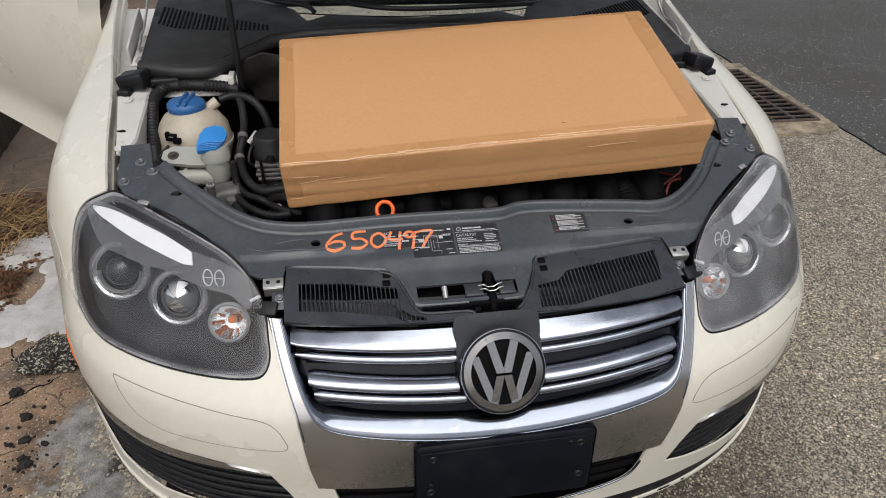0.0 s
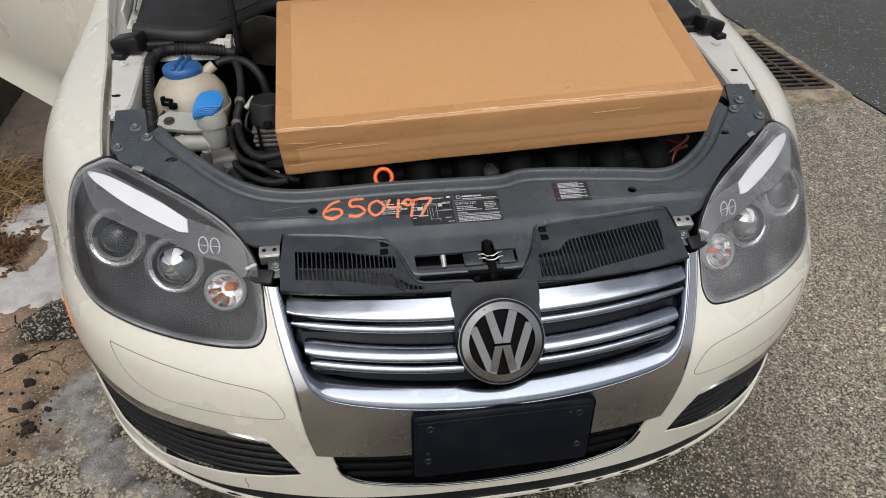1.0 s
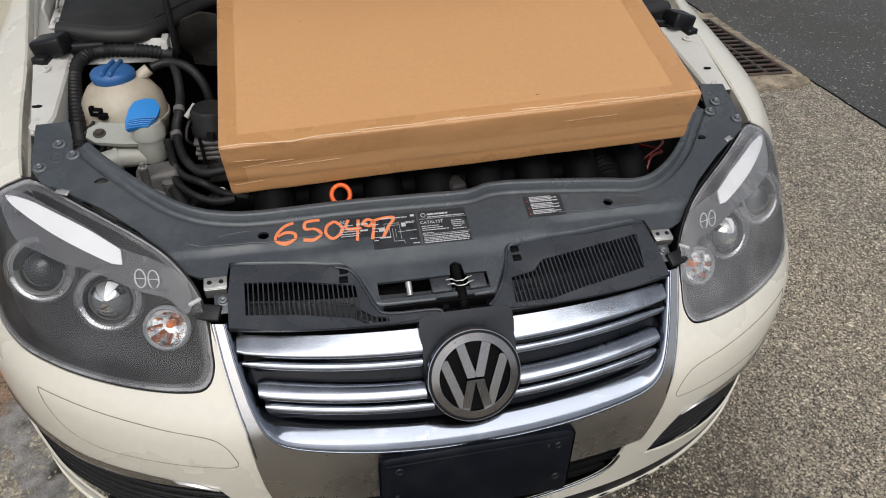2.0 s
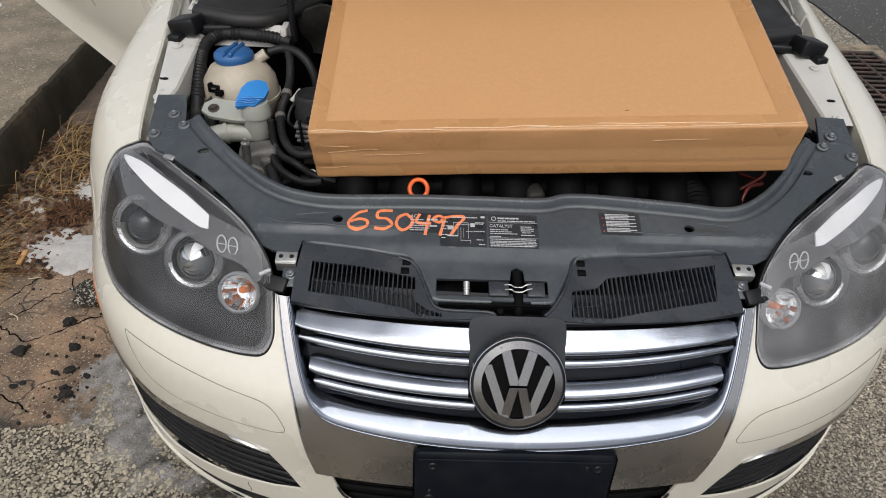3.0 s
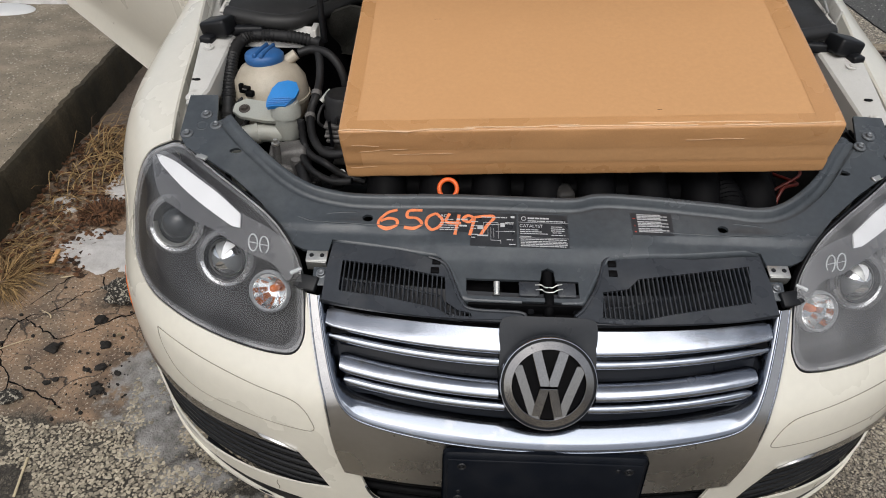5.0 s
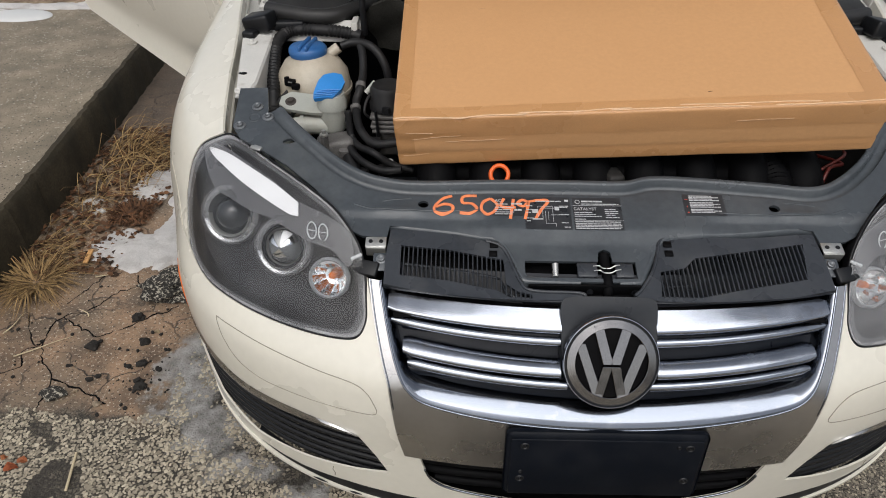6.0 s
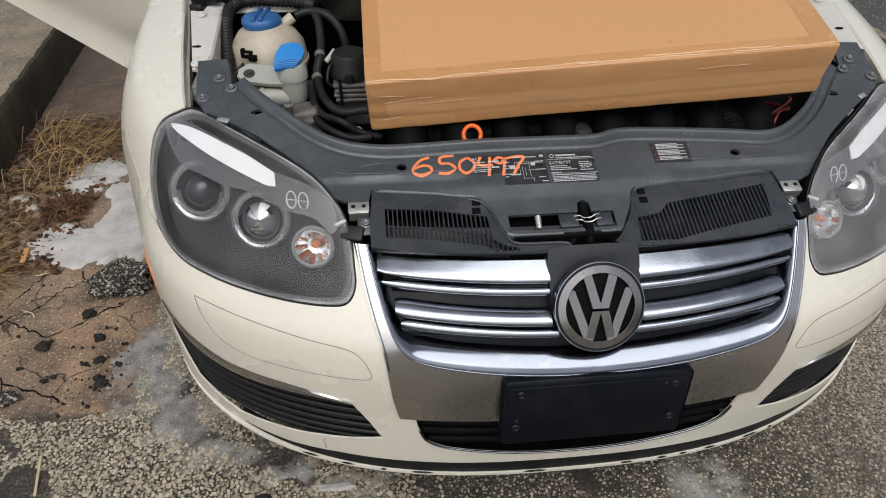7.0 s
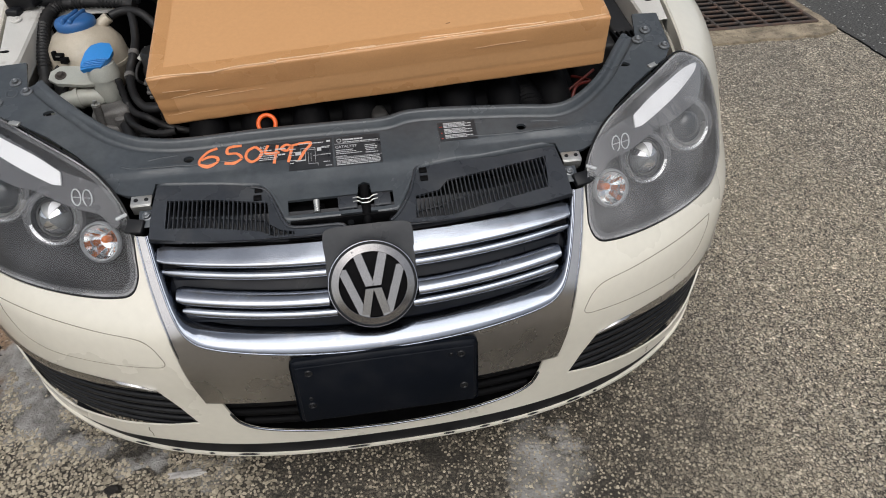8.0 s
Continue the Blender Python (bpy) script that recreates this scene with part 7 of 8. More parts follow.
body = wrap("body", None, 0.0, BW, 0.0, cardboard)
TAPED = "shiny brown packing tape"
wrap("tape", lambda v, w, a, b: (b > 0.9 and v < 0.031) or (a < 0 and w > BH - 0.047), 0.002, BW - 0.002, 0.0004, tape, TAPED)
wrap("tape", lambda v, w, a, b: a < 0 and w < 0.031, 0.002, BW - 0.002, 0.0004, tape, TAPED)
wrap("tape", lambda v, w, a, b: b > 0.9 and v > 0.012, 0.0005, 0.031, 0.0006, tape, TAPED, 8)
wrap("tape", lambda v, w, a, b: b > 0.9 and v > 0.012, BW - 0.046, BW - 0.0005, 0.0006, tape, TAPED, 10)
wrap("tape", lambda v, w, a, b: b > 0.9 and v > BD - 0.016, 0.004, BW - 0.004, 0.0005, tape, TAPED, 90)
wrap("tape", lambda v, w, a, b: a < 0 and 0.002 < w < BH - 0.003, 0.0005, 0.034, 0.0006, tape, TAPED, 10)
for u0, u1, v, amp in ((0.03, 0.12, 0.064, 0.006), (0.09, 0.20, 0.056, 0.002), (0.02, 0.07, 0.082, -0.006), (0.01, 0.06, 0.024, 0.004), (0.60, 0.70, 0.083, 0.002)):
    bm = bmesh.new()
    q = []
    for u in np.linspace(u0, u1, 30):
        w = v + amp * math.sin((u - u0) * 16) + 0.0012 * noise.noise((u * 50, v * 50, 0))
        q.append(BM @ Vector((u, -dent(u, 0.0, w) - 0.0013, w)))
    tube(bm, q, [0.0001] + [0.00045] * 28 + [0.0001], 5)
    part("tape_crease_glint", bm, tape_highlight, carton)
# pale beads paint the sheen of the worn, rounded tape edge
for u0, u1, off in ((0.0, 0.24, 0.002), (0.22, 0.42, 0.006), (0.38, 0.62, 0.003), (0.50, 0.74, 0.010), (0.66, 0.855, 0.004)):
    bm = bmesh.new()
    q = []
    for u in np.linspace(u0, u1, 40):
        v = off + 0.004 * noise.noise((u * 13, off * 90, 0)) + 0.002
        drop = EDGE_R - math.sqrt(max(0.0, EDGE_R ** 2 - max(0.0, EDGE_R - v) ** 2))
        q.append(BM @ Vector((u, v, BH - drop + dent(u, v, BH) + 0.0010)))
    tube(bm, q, [0.0002] + [0.0014] * 38 + [0.0002], 6)
    part("edge_glint", bm, tape_highlight, carton, "sky highlight painted along the worn tape edge")
scuff_brown = shade("scuff_brown", (0.20, 0.10, 0.05), 0.8)
for u, v, w in ((0.155, 0.33, 0.026), (0.555, 0.045, 0.008)):
    bm = bmesh.new()
    tube(bm, [BM @ Vector((u, v, BH + 0.0002)), BM @ Vector((u + w, v + 0.001, BH + 0.0002))], 0.0006, 6)
    part("scuff", bm, scuff_brown, carton, "faint brown scuff mark")

# ---- drain ----
bm = bmesh.new()
rim = dense([(1.55, 2.92), (2.1, 2.935), (2.37, 2.925), (2.50, 2.985), (2.52, 3.02), (2.53, 3.4), (2.54, 3.9), (2.56, 4.10), (1.55, 4.10)], 0.03)
rim = [(x + 0.018 * noise.noise((x * 9, y * 9, 1)) + 0.012 * noise.noise((x * 30, y * 30, 2)), y + 0.018 * noise.noise((x * 9, y * 9, 5)) + 0.012 * noise.noise((x * 30, y * 30, 6))) for x, y in rim]
sheet(rim, [[(1.66, 3.10), (1.66, 3.96), (2.46, 3.96), (2.46, 3.10)][::-1]], 0.06, lambda x, y: (x, y, 0.012 + 0.004 * noise.noise((x * 7, y * 7, 0))), 0.03, bm)
collar = part("drain_collar", bm, collar_concrete)
tagged(collar, "pale chipped concrete collar round the drain", "drain collar", kind="structure")
bm = bmesh.new()
block(bm, (0.84, 0.90, 0.004), Matrix.Translation((2.06, 3.53, 0.0035)))
pit = part("drain_pit", bm, black)
tagged(pit, "dark pit under the drain grate", "drain pit", kind="structure")
grate = thing("drain_grate", "rusty iron storm drain grate set in concrete", "drain grate")
bm = bmesh.new()
for sz, at in (((0.82, 0.02, 0.02), (2.06, 3.10, 0.012)), ((0.82, 0.02, 0.02), (2.06, 3.96, 0.012)), ((0.02, 0.86, 0.02), (1.66, 3.53, 0.012)), ((0.02, 0.86, 0.02), (2.46, 3.53, 0.012))):
    block(bm, sz, Matrix.Translation(at), 0.003, 1)
part("frame", bm, iron, grate)
for k in range(1, 6):
    bm = bmesh.new()
    block(bm, (0.013, 0.85, 0.016), Matrix.Translation((1.66 + 0.8 * k / 6, 3.53, 0.013)), 0.003, 1)
    part("bar", bm, iron, grate)
for k in range(1, 14):
    bm = bmesh.new()
    block(bm, (0.79, 0.010, 0.014), Matrix.Translation((2.06, 3.10 + 0.86 * k / 14, 0.0125)), 0.003, 1)
    part("cross_bar", bm, iron, grate)

# crack where the road meets the worn asphalt
bm = bmesh.new()
tube(bm, [(2.535 + 0.03 * noise.noise((y * 3, 0, 0)) + 0.008 * noise.noise((y * 20, 0, 0)), y, -0.001) for y in np.arange(1.0, 8.0, 0.04)], 0.006, 6)
crack = part("road_joint", bm, black)
tagged(crack, "dark open joint along the road edge", "joint", kind="structure")

# strip of bare mulch behind the pavement
bm = bmesh.new()
rows = []
for y in np.concatenate((np.arange(0.0, 1.0, 0.05), np.arange(1.0, 8.1, 0.5))):
    rows.append([bm.verts.new((x, 3.92 + 0.16 * (x + 2.5) * (x > -6) + y + 0.02 * noise.noise((x * 9, y * 9, 0)), 0.1915 + 0.010 * min(1.0, y * 6) + 0.008 * noise.noise((x * 6, y * 6, 3)))) for x in (-18, -8, -5, -4, -3.4, -3.2, -3.0, -2.8, -2.6, -2.4, -2.2, -2.0, -1.92)])
for A, B in zip(rows, rows[1:]):
    for k in range(12):
        bm.faces.new((A[k], A[k + 1], B[k + 1], B[k]))
mulch = part("mulch_bed", bm, shade("dry_mulch", (0.27, 0.205, 0.145), 0.9, vary=0.5, scale=18, bump=1.0, bump_scale=70, fine=60, stain=(0.11, 0.08, 0.055), stain_at=(0.45, 0.6), stain_scale=9, spec=0.1))
tagged(mulch, "bed of tan dry mulch behind the pavement", "ground", kind="structure")

# ---- snow, stones, grass ----
def snow_patch(cx, cy, rx, ry, h, seed, label, base=0.0):
    bm = bmesh.new()
    rows, N = [], 140
    for k in range(13):
        f = k / 12
        row = []
        for j in range(N):
            a = 2 * math.pi * j / N
            w = 1 + 0.45 * noise.noise((math.cos(a) * 1.6 + seed, math.sin(a) * 1.6, 0)) + 0.22 * noise.noise((math.cos(a) * 5 + seed, math.sin(a) * 5, 2)) + 0.10 * noise.noise((math.cos(a) * 11 + seed, math.sin(a) * 11, 2)) + 0.05 * noise.noise((math.cos(a) * 27 + seed, math.sin(a) * 27, 2))
            x, y = cx + rx * w * f * math.cos(a), cy + ry * w * f * math.sin(a)
            z = h * (1 - f ** 4) * (0.7 + 0.5 * noise.noise((x * 9, y * 9, seed)) + 0.12 * noise.noise((x * 30, y * 30, seed))) + 0.003 - 0.006 * (f == 1)
            row.append(bm.verts.new((x, y, z + base)))
        rows.append(row)
    for A, B in zip(rows, rows[1:]):
        for j in range(N):
            bm.faces.new((A[j], A[(j + 1) % N], B[(j + 1) % N], B[j]))
    bmesh.ops.remove_doubles(bm, verts=bm.verts, dist=1e-5)
    bmesh.ops.recalc_face_normals(bm, faces=bm.faces)
    ob = part("snow_patch", bm, snow)
    return tagged(ob, label, "snow", "patches of old snow")


OLD = "dirty melting snow patch beside the car"
for cx, cy, rx, ry, h, seed, label in (
        (-1.33, 1.85, 0.20, 0.105, 0.016, 1.0, OLD), (-1.17, 1.91, 0.13, 0.17, 0.016, 2.0, OLD), (-1.22, 2.12, 0.10, 0.16, 0.014, 7.3, OLD),
        (-1.41, 2.28, 0.115, 0.13, 0.014, 3.3, "small patch of grey old snow in the gutter"),
        (-1.62, 2.14, 0.035, 0.03, 0.012, 5.0, "scrap of grey snow in the dry grass"), (-1.575, 2.08, 0.03, 0.022, 0.010, 6.1, "scrap of grey snow in the dry grass"), (-1.50, 2.15, 0.028, 0.018, 0.010, 8.4, "scrap of grey snow in the dry grass"),
        (-0.485, 0.862, 0.045, 0.012, 0.004, 13.9, "thin icy slush before the bumper")):
    snow_patch(cx, cy, rx, ry, h, seed, label)
for cx, cy, rx, ry, seed in ((-3.05, 3.80, 0.30, 0.045, 21.0), (-2.62, 3.875, 0.34, 0.045, 22.5), (-2.22, 3.93, 0.24, 0.040, 24.0), (-1.97, 3.99, 0.12, 0.05, 25.5)):
    snow_patch(cx, cy, rx, ry, 0.022, seed, "thin ridge of old snow along the pavement's far edge", 0.186)


def rock(name, at, size, seed, material, label, category, group=""):
    bm = bmesh.new()
    bmesh.ops.create_icosphere(bm, subdivisions=2 if size[0] < 0.05 else 4, radius=1.0)
    for v in bm.verts:
        d = v.co.normalized()
        k = 1 + 0.55 * noise.noise(d * 1.5 + Vector((seed, 0, 0))) + 0.30 * noise.noise(d * 4 + Vector((0, seed, 0))) + 0.12 * noise.noise(d * 14)
        v.co = Vector((d.x * size[0] * k, d.y * size[1] * k, d.z * size[2] * k))
    lo = min(v.co.z for v in bm.verts)
    for v in bm.verts:
        v.co += Vector((at[0], at[1], -lo * 0.7))
    return tagged(part(name, bm, material, smooth=False), label, category, group)


for i, (x, y, s) in enumerate(((-1.290, 1.374, 0.021), (-1.150, 1.397, 0.017), (-1.206, 1.50, 0.020), (-1.318, 1.195, 0.022), (-1.112, 1.246, 0.015), (-1.127, 1.31, 0.016), (-1.10, 1.225, 0.018), (-1.16, 1.30, 0.010), (-1.25, 1.25, 0.011), (-1.23, 1.262, 0.009), (-1.07, 1.29, 0.009), (-1.33, 1.30, 0.008))):
    rock("stone", (x, y), (s, s * 0.8, s * 0.5), i * 3.1, stone_mat, "dark broken lump of asphalt on bare ground", "stone", "loose stones by the kerb")
rock("asphalt_chunk", (-1.135, 1.62), (0.090, 0.058, 0.042), 41.0, chunk_mat, "broken slab of chip-studded asphalt beside the car", "asphalt chunk")
rock("asphalt_lump", (-0.648, 0.845), (0.020, 0.012, 0.010), 51.0, stone_mat, "small dark lump lying before the bumper", "stone", "loose stones by the kerb")
bm = bmesh.new()
block(bm, (0.016, 0.075, 0.008), Matrix.Translation((-1.485, 1.79, 0.012)) @ Matrix.Rotation(radians(8), 4, "Z"), 0.002)
tagged(part("wooden_stick", bm, shade("pale_wood", (0.50, 0.27, 0.10), 0.6)), "short orange-brown wooden stick in the snow", "stick")
bm = bmesh.new()
block(bm, (0.006, 0.11, 0.003), Matrix.Translation((-1.163, 0.955, 0.008)) @ Matrix.Rotation(radians(12), 4, "Z"), 0.001)
tagged(part("straw_stalk", bm, straw), "pale dry stalk on the asphalt", "stalk")


rng = random.Random(31)
bm = bmesh.new()
for _ in range(110):
    x, y = rng.gauss(-1.115, 0.035), rng.gauss(1.27, 0.08)
    if rng.random() < 0.3:
        x, y = rng.uniform(-1.6, -1.0), rng.uniform(1.1, 1.7)
    r = 0.0020 + 0.006 * rng.random() ** 3
    bmesh.ops.create_icosphere(bm, subdivisions=1, radius=r, matrix=Matrix.Translation((x, y, r * 0.4)) @ Matrix.Rotation(rng.random() * 3, 4, "Z") @ Matrix.Diagonal((1, rng.uniform(0.6, 1), 0.7, 1)))
for v in bm.verts:
    v.co += Vector((noise.noise(v.co * 300), noise.noise(v.co * 300 + Vector((9, 0, 0))), 0)) * 0.002
tagged(part("asphalt_crumbs", bm, stone_mat, smooth=False), "small black crumbs of broken asphalt on bare ground", "asphalt crumbs", kind="stuff")


def grass(name, cx, cy, rx, ry, count, length, seed, label, spread=1.0, material=blade_mat, thick=0.0016, lean=0.75):
    rng = random.Random(seed)
    bm = bmesh.new()
    for _ in range(count):
        a, r = rng.uniform(0, 2 * math.pi), math.sqrt(rng.random())
        x, y = cx + rx * r * math.cos(a), cy + ry * r * math.sin(a)
        b = math.atan2(y - cy, x - cx) + rng.gauss(0, 0.5) if spread > 0.5 else rng.gauss(0.3, 0.8)
        L = length * rng.uniform(0.4, 1.1)
        d = Vector((math.cos(b), math.sin(b), 0))
        s = d.cross(Vector((0, 0, 1))) * thick
        up = L * (1 - lean) * rng.uniform(0.4, 1.2)
        P = [Vector((x, y, 0.004)), Vector((x, y, 0)) + d * L * 0.5 + Vector((0, 0, up)), Vector((x, y, 0)) + d * L + Vector((0, 0, max(0.004, up * rng.uniform(0.1, 0.9))))]
        v = [bm.verts.new(q) for q in (P[0] - s, P[0] + s, P[1] + s * 0.8, P[1] - s * 0.8, P[2])]
        bm.faces.new(v[:4])
        bm.faces.new((v[3], v[2], v[4]))
    return tagged(part(name, bm, material, smooth=False), label, "dry grass", "dry grass by the kerb", kind="stuff")


grass("grass_tuft", -1.60, 1.66, 0.05, 0.05, 360, 0.18, 1, "flattened tuft of straw-coloured dry grass", 1.0)
grass("grass_tuft", -1.60, 2.35, 0.13, 0.22, 90, 0.20, 2, "matted dry grass along the kerb foot", 0.0)
grass("grass_tuft", -1.66, 2.05, 0.10, 0.15, 70, 0.12, 3, "matted dry grass along the kerb foot", 0.0)
grass("grass_tuft", -1.50, 2.45, 0.13, 0.12, 60, 0.20, 4, "matted dry grass along the kerb foot", 0.0)
grass("grass_tuft", -1.66, 2.52, 0.09, 0.12, 90, 0.28, 14, "matted dry grass along the kerb foot", 0.0, lean=0.6)
grass("grass_tuft", -1.50, 2.52, 0.14, 0.05, 60, 0.24, 15, "matted dry grass along the kerb foot", 0.0)
grass("grass_tuft", -1.66, 1.83, 0.08, 0.09, 90, 0.13, 16, "matted dry grass along the kerb foot", 0.0)
rng = random.Random(55)
for _ in range(26):
    x, y = rng.uniform(-1.72, -1.42), rng.uniform(2.15, 2.62)
    a, L, up = rng.gauss(0.5, 1.0), rng.uniform(0.10, 0.26), rng.uniform(0.02, 0.10)
    bend = rng.uniform(-0.8, 0.8)
    bm = bmesh.new()
    tube(bm, [(x + L * k / 8 * math.cos(a + bend * k / 8), y + L * k / 8 * math.sin(a + bend * k / 8), 0.006 + up * math.sin(math.pi * (k / 8) ** 0.8)) for k in range(9)], [0.0021 - 0.0016 * k / 8 for k in range(9)], 5)
    tagged(part("dry_stalk", bm, straw_dull), "bent dry grass stalk lying in the gutter", "stalk", "loose dry stalks")
grass("weed", -1.443, 2.06, 0.07, 0.06, 500, 0.045, 5, "withered reddish brown weed", 1.0, brown_plant, 0.002, 0.4)
rng = random.Random(9)
bm = bmesh.new()
for _ in range(1500):
    x, y = rng.uniform(-1.76, -1.36), rng.uniform(1.7, 2.75)
    r = rng.uniform(0.004, 0.015)
    z = 0.006 + rng.random() * 0.006
    v = [bm.verts.new((x + r * math.cos(a) * rng.uniform(0.6, 1.2), y + r * math.sin(a) * rng.uniform(0.6, 1.2), z + rng.uniform(-0.003, 0.006))) for a in (0, 1.3, 2.5, 3.8, 5.1)]
    bm.faces.new(v)
tagged(part("leaf_litter", bm, brown_plant, smooth=False), "brown leaf litter along the kerb", "leaf litter", kind="stuff")
bm = bmesh.new()
lathe(bm, [(0.0, 0.022), (0.06, 0.021), (0.11, 0.018), (0.145, 0.010), (0.152, 0.003), (0.15, 0)], Matrix.Translation((-2.66, 3.72, 0.182)) @ Matrix.Diagonal((1.2, 0.7, 1, 1)), 24)
tagged(part("white_bag", bm, white_bag), "crumpled white plastic bag on the pavement", "bag")

rock("asphalt_chunk", (-1.318, 1.195), (0.034, 0.022, 0.014), 47.0, chunk_mat, "small broken piece of chip-studded asphalt", "asphalt chunk")
rng = random.Random(77)
for x, y, r, tone in ((-1.318, 0.965, 0.020, (0.42, 0.13, 0.06)), (-1.300, 0.985, 0.015, (0.46, 0.17, 0.08)), (-1.345, 0.992, 0.012, (0.40, 0.16, 0.07)), (-1.19, 1.165, 0.014, (0.40, 0.33, 0.24)), (-1.13, 1.44, 0.011, (0.42, 0.34, 0.22)), (-1.27, 1.205, 0.010, (0.43, 0.34, 0.24))):
    bm = bmesh.new()
    ring = []
    for k in range(9):
        a = 2 * math.pi * k / 9
        q = r * rng.uniform(0.7, 1.1)
        ring.append(bm.verts.new((x + q * math.cos(a), y + 0.7 * q * math.sin(a), 0.005 + 0.004 * math.sin(2 * a + x * 40))))
    mid = bm.verts.new((x, y, 0.008))
    for k in range(9):
        bm.faces.new((ring[k], ring[(k + 1) % 9], mid))
    bmesh.ops.solidify(bm, geom=bm.faces[:], thickness=0.0008)
    tagged(part("dead_leaf", bm, shade("leaf_scrap", tone, 0.75, vary=0.25, scale=60, spec=0.2), smooth=False), "curled scrap of dead leaf on the worn ground", "leaf", "leaf scraps by the kerb")
for x, y, L, a in ((-1.50, 1.33, 0.16, 0.55), (-1.58, 1.42, 0.10, 1.3), (-1.42, 1.69, 0.07, 0.2), (-1.36, 1.50, 0.05, 2.4)):
    bm = bmesh.new()
    tube(bm, [(x + L * t * math.cos(a) + 0.006 * math.sin(t * 5), y + L * t * math.sin(a), 0.005 + 0.004 * math.sin(t * 3.1)) for t in np.linspace(0, 1, 9)], [0.0022 - 0.0014 * k / 8 for k in range(9)], 6)
    tagged(part("straw_stalk", bm, straw), "pale dry stalk on the bare ground", "stalk", "loose dry stalks")

# cracks across the bare patch
CRACKS = (
    ((-1.285, 1.70), (-1.272, 1.647), (-1.318, 1.622), (-1.372, 1.541), (-1.441, 1.50), (-1.454, 1.438), (-1.429, 1.345), (-1.357, 1.253), (-1.348, 1.134)),
    ((-1.448, 1.388), (-1.488, 1.352), (-1.47, 1.295), (-1.56, 1.24)),
    ((-1.55, 1.51), (-1.481, 1.394), (-1.448, 1.388)),
    ((-1.357, 1.253), (-1.255, 1.212), (-1.167, 1.164)),
    ((-1.302, 1.417), (-1.225, 1.466), (-1.148, 1.529), (-1.10, 1.56)),
    ((-1.453, 1.562), (-1.419, 1.644), (-1.373, 1.753)),
    ((-1.441, 1.50), (-1.39, 1.47), (-1.302, 1.417)),
)
for path_ in CRACKS:
    bm = bmesh.new()
    pts = []
    for p in spline([(x, y, 0) for x, y in path_], 14):
        pts.append((p.x + 0.010 * noise.noise((p.x * 40, p.y * 40, 3)) + 0.004 * noise.noise((p.x * 150, p.y * 150, 5)), p.y + 0.010 * noise.noise((p.x * 40, p.y * 40, 8)) + 0.004 * noise.noise((p.x * 150, p.y * 150, 9)), -0.0008))
    tube(bm, pts, [max(0.0009, 0.0024 + 0.0022 * noise.noise((q[0] * 30, q[1] * 30, 1))) for q in pts], 6)
    tagged(part("ground_crack", bm, black), "thin dark crack in the bare brown ground", "crack", "cracks in the bare ground", kind="structure")

# stone chips standing proud of the worn asphalt, close-set with dark gaps
rng = np.random.default_rng(5)


# iced-over strip along the bumper, where few chips show
SLUSH = ((-1.02, 1.38), (-0.98, 1.27), (-0.88, 1.11), (-0.76, 0.99), (-0.56, 0.90))


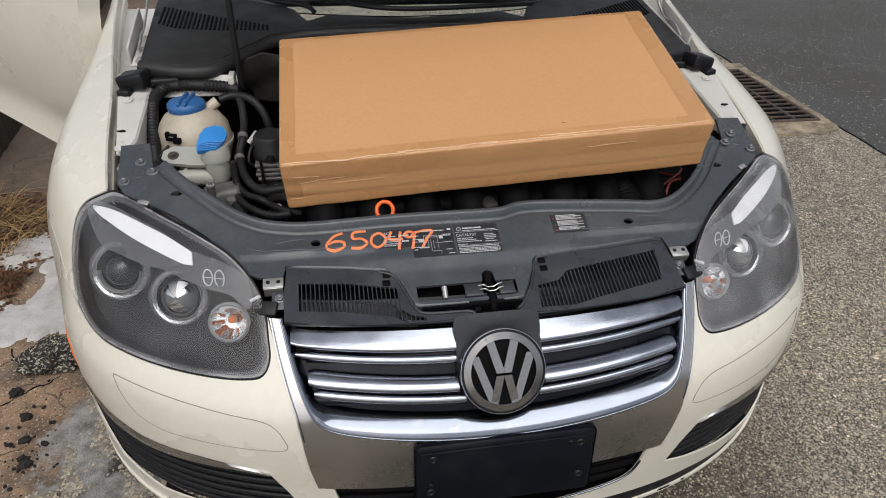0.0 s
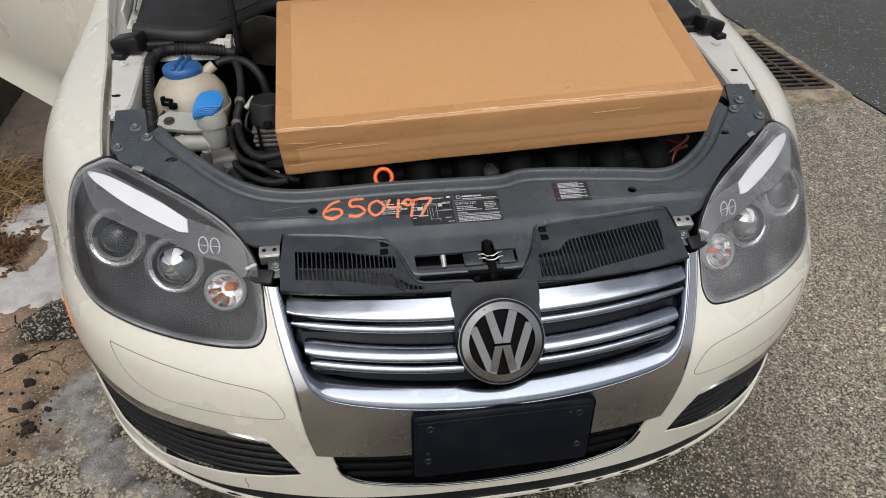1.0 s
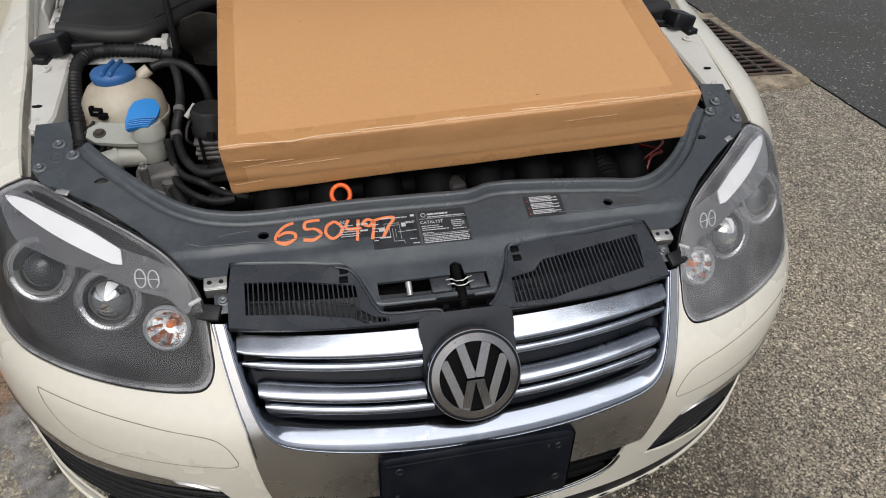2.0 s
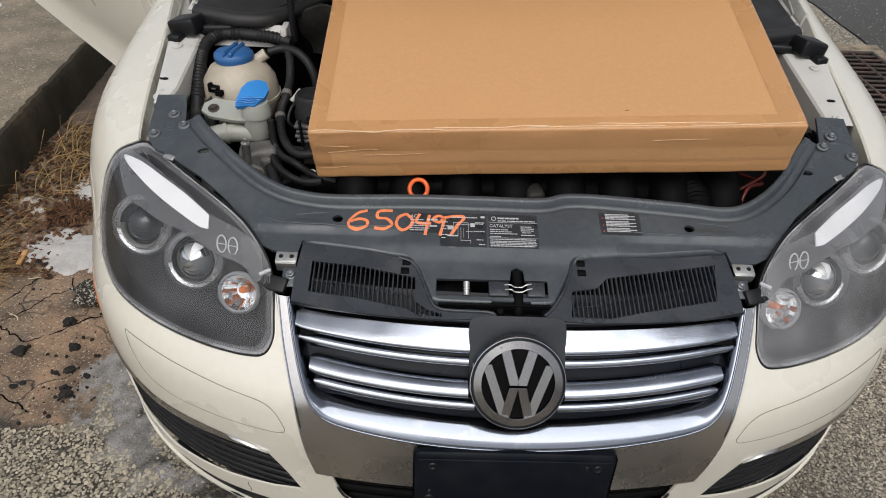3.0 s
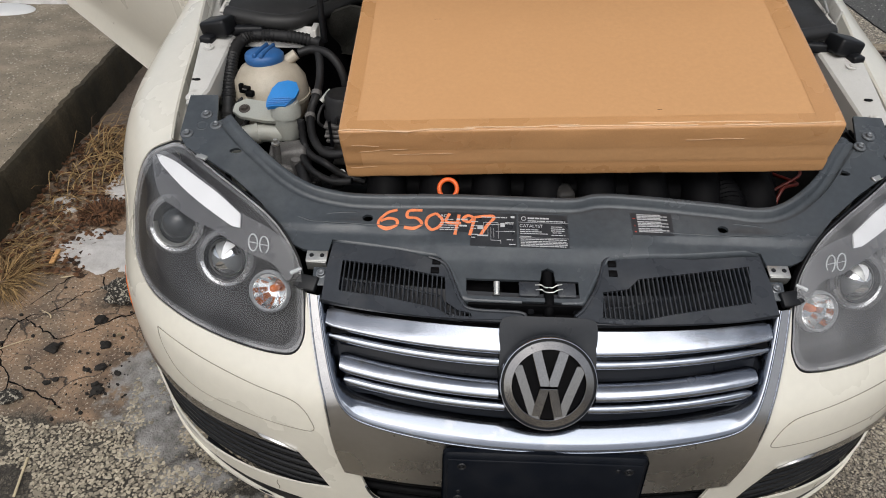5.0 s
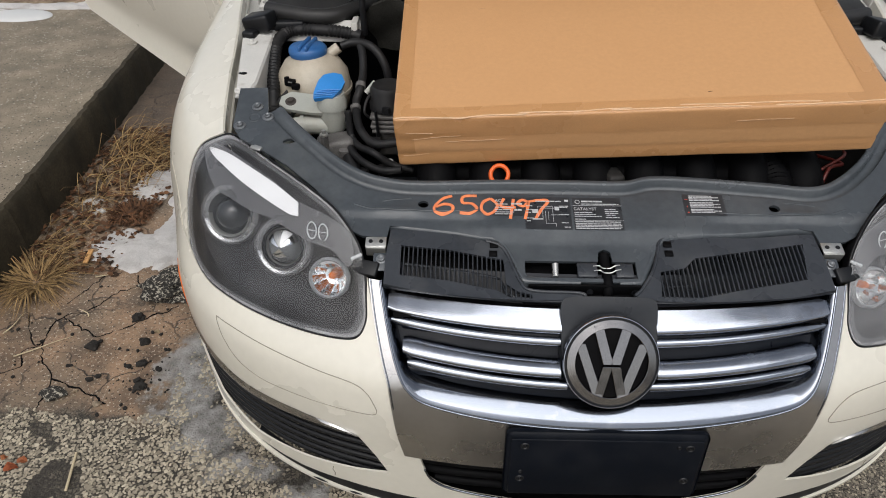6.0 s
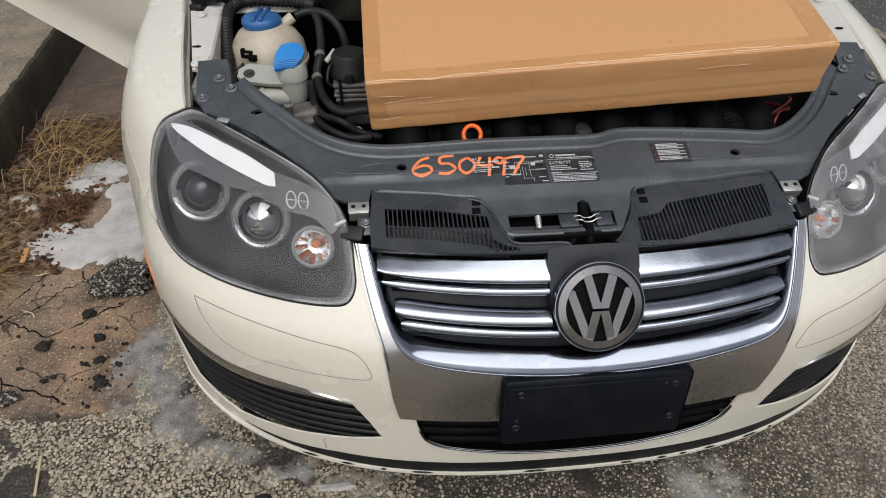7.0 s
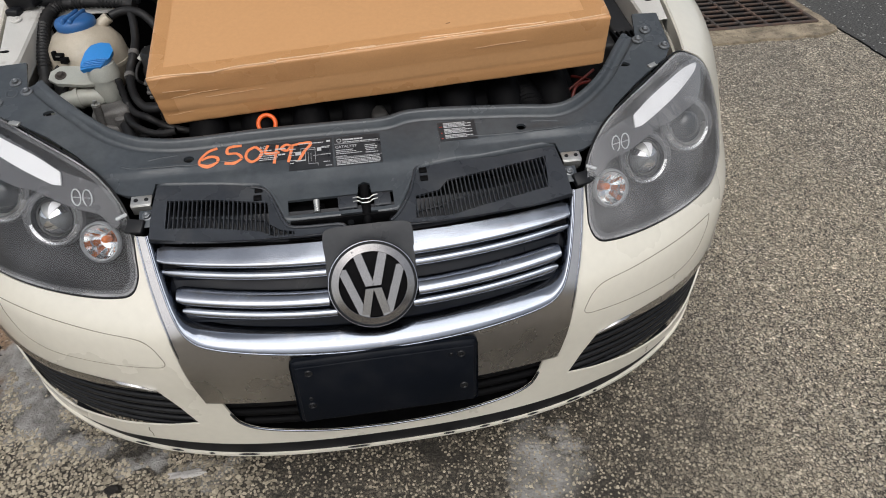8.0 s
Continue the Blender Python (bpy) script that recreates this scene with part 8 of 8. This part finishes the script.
def chip_bed(x0, x1, y0, y1, pitch, rmin, rmax, keep):
    gx, gy = np.meshgrid(np.arange(x0, x1, pitch), np.arange(y0, y1, pitch))
    P = np.column_stack((gx.ravel(), gy.ravel())) + rng.uniform(-0.42, 0.42, (gx.size, 2)) * pitch
    bald = np.array([noise.noise((p[0] * 6, p[1] * 6, 0)) + 0.6 * noise.noise((p[0] * 17, p[1] * 17, 4)) for p in P])
    fade = np.clip(np.minimum(np.minimum(P[:, 0] - x0, x1 - P[:, 0]), np.minimum(P[:, 1] - y0, y1 - P[:, 1])) / 0.14, 0, 1)
    ok = (rng.random(len(P)) < keep * fade) & (bald < 0.52)
    for (ax, ay), (bx, by) in zip(SLUSH, SLUSH[1:]):
        f = np.clip(((P[:, 0] - ax) * (bx - ax) + (P[:, 1] - ay) * (by - ay)) / ((bx - ax) ** 2 + (by - ay) ** 2), 0, 1)
        away = np.hypot(P[:, 0] - ax - f * (bx - ax), P[:, 1] - ay - f * (by - ay))
        ok &= (away > 0.042 + 0.05 * bald) | (rng.random(len(P)) < 0.12)
    soil = np.array([0.07 * noise.noise((p[0] * 5, p[1] * 5, 0)) for p in P])
    ok &= ~((P[:, 0] < -1.0 + soil) & (P[:, 1] > 1.13 + soil))
    ok &= ~((np.abs(P[:, 0]) < 0.62) & (P[:, 1] > 0.95))
    P = P[ok]
    N, m = len(P), 5
    r = rng.uniform(rmin, rmax, (N, 1))
    a = rng.uniform(0, 6.28, (N, 1)) + np.arange(m) * 2 * math.pi / m + rng.uniform(-0.4, 0.4, (N, m))
    asp, ang = rng.uniform(0.62, 1.0, (N, 1)), rng.uniform(0, 3.14, (N, 1))
    rad = r * rng.uniform(0.62, 1.2, (N, m))
    u, w = rad * np.cos(a), rad * asp * np.sin(a)
    dx, dy = u * np.cos(ang) - w * np.sin(ang), u * np.sin(ang) + w * np.cos(ang)
    tilt = rng.uniform(-0.25, 0.25, (N, 2))
    V = np.zeros((N, 2 * m, 3))
    for lev, k, z in ((0, 1.0, -0.001), (1, 0.88, 1.0)):
        V[:, lev * m:(lev + 1) * m, 0] = P[:, :1] + dx * k
        V[:, lev * m:(lev + 1) * m, 1] = P[:, 1:] + dy * k
        V[:, lev * m:(lev + 1) * m, 2] = z if lev == 0 else r * 0.24 + tilt[:, :1] * dx + tilt[:, 1:] * dy
    F = [tuple(range(m, 2 * m))] + [(j, (j + 1) % m, m + (j + 1) % m, m + j) for j in range(m)]
    return V.reshape(-1, 3).tolist(), [tuple(q + 2 * m * i for q in f) for i in range(N) for f in F]


for box in ((-1.75, -0.22, 0.02, 1.62, 0.0080, 0.0038, 0.0068, 0.98), (-1.75, -0.22, 0.02, 1.62, 0.024, 0.0065, 0.0095, 0.30), (-0.36, 1.80, 0.02, 2.1, 0.0092, 0.0028, 0.0054, 0.62)):
    bm_v, bm_f = chip_bed(*box)
    me = bpy.data.meshes.new("stone_chips")
    me.from_pydata(bm_v, [], bm_f)
    me.materials.append(chip_mat)
    tagged(new("stone_chips", me), "pale stone chips standing out of the worn asphalt", "gravel", "chips in the asphalt", kind="stuff")
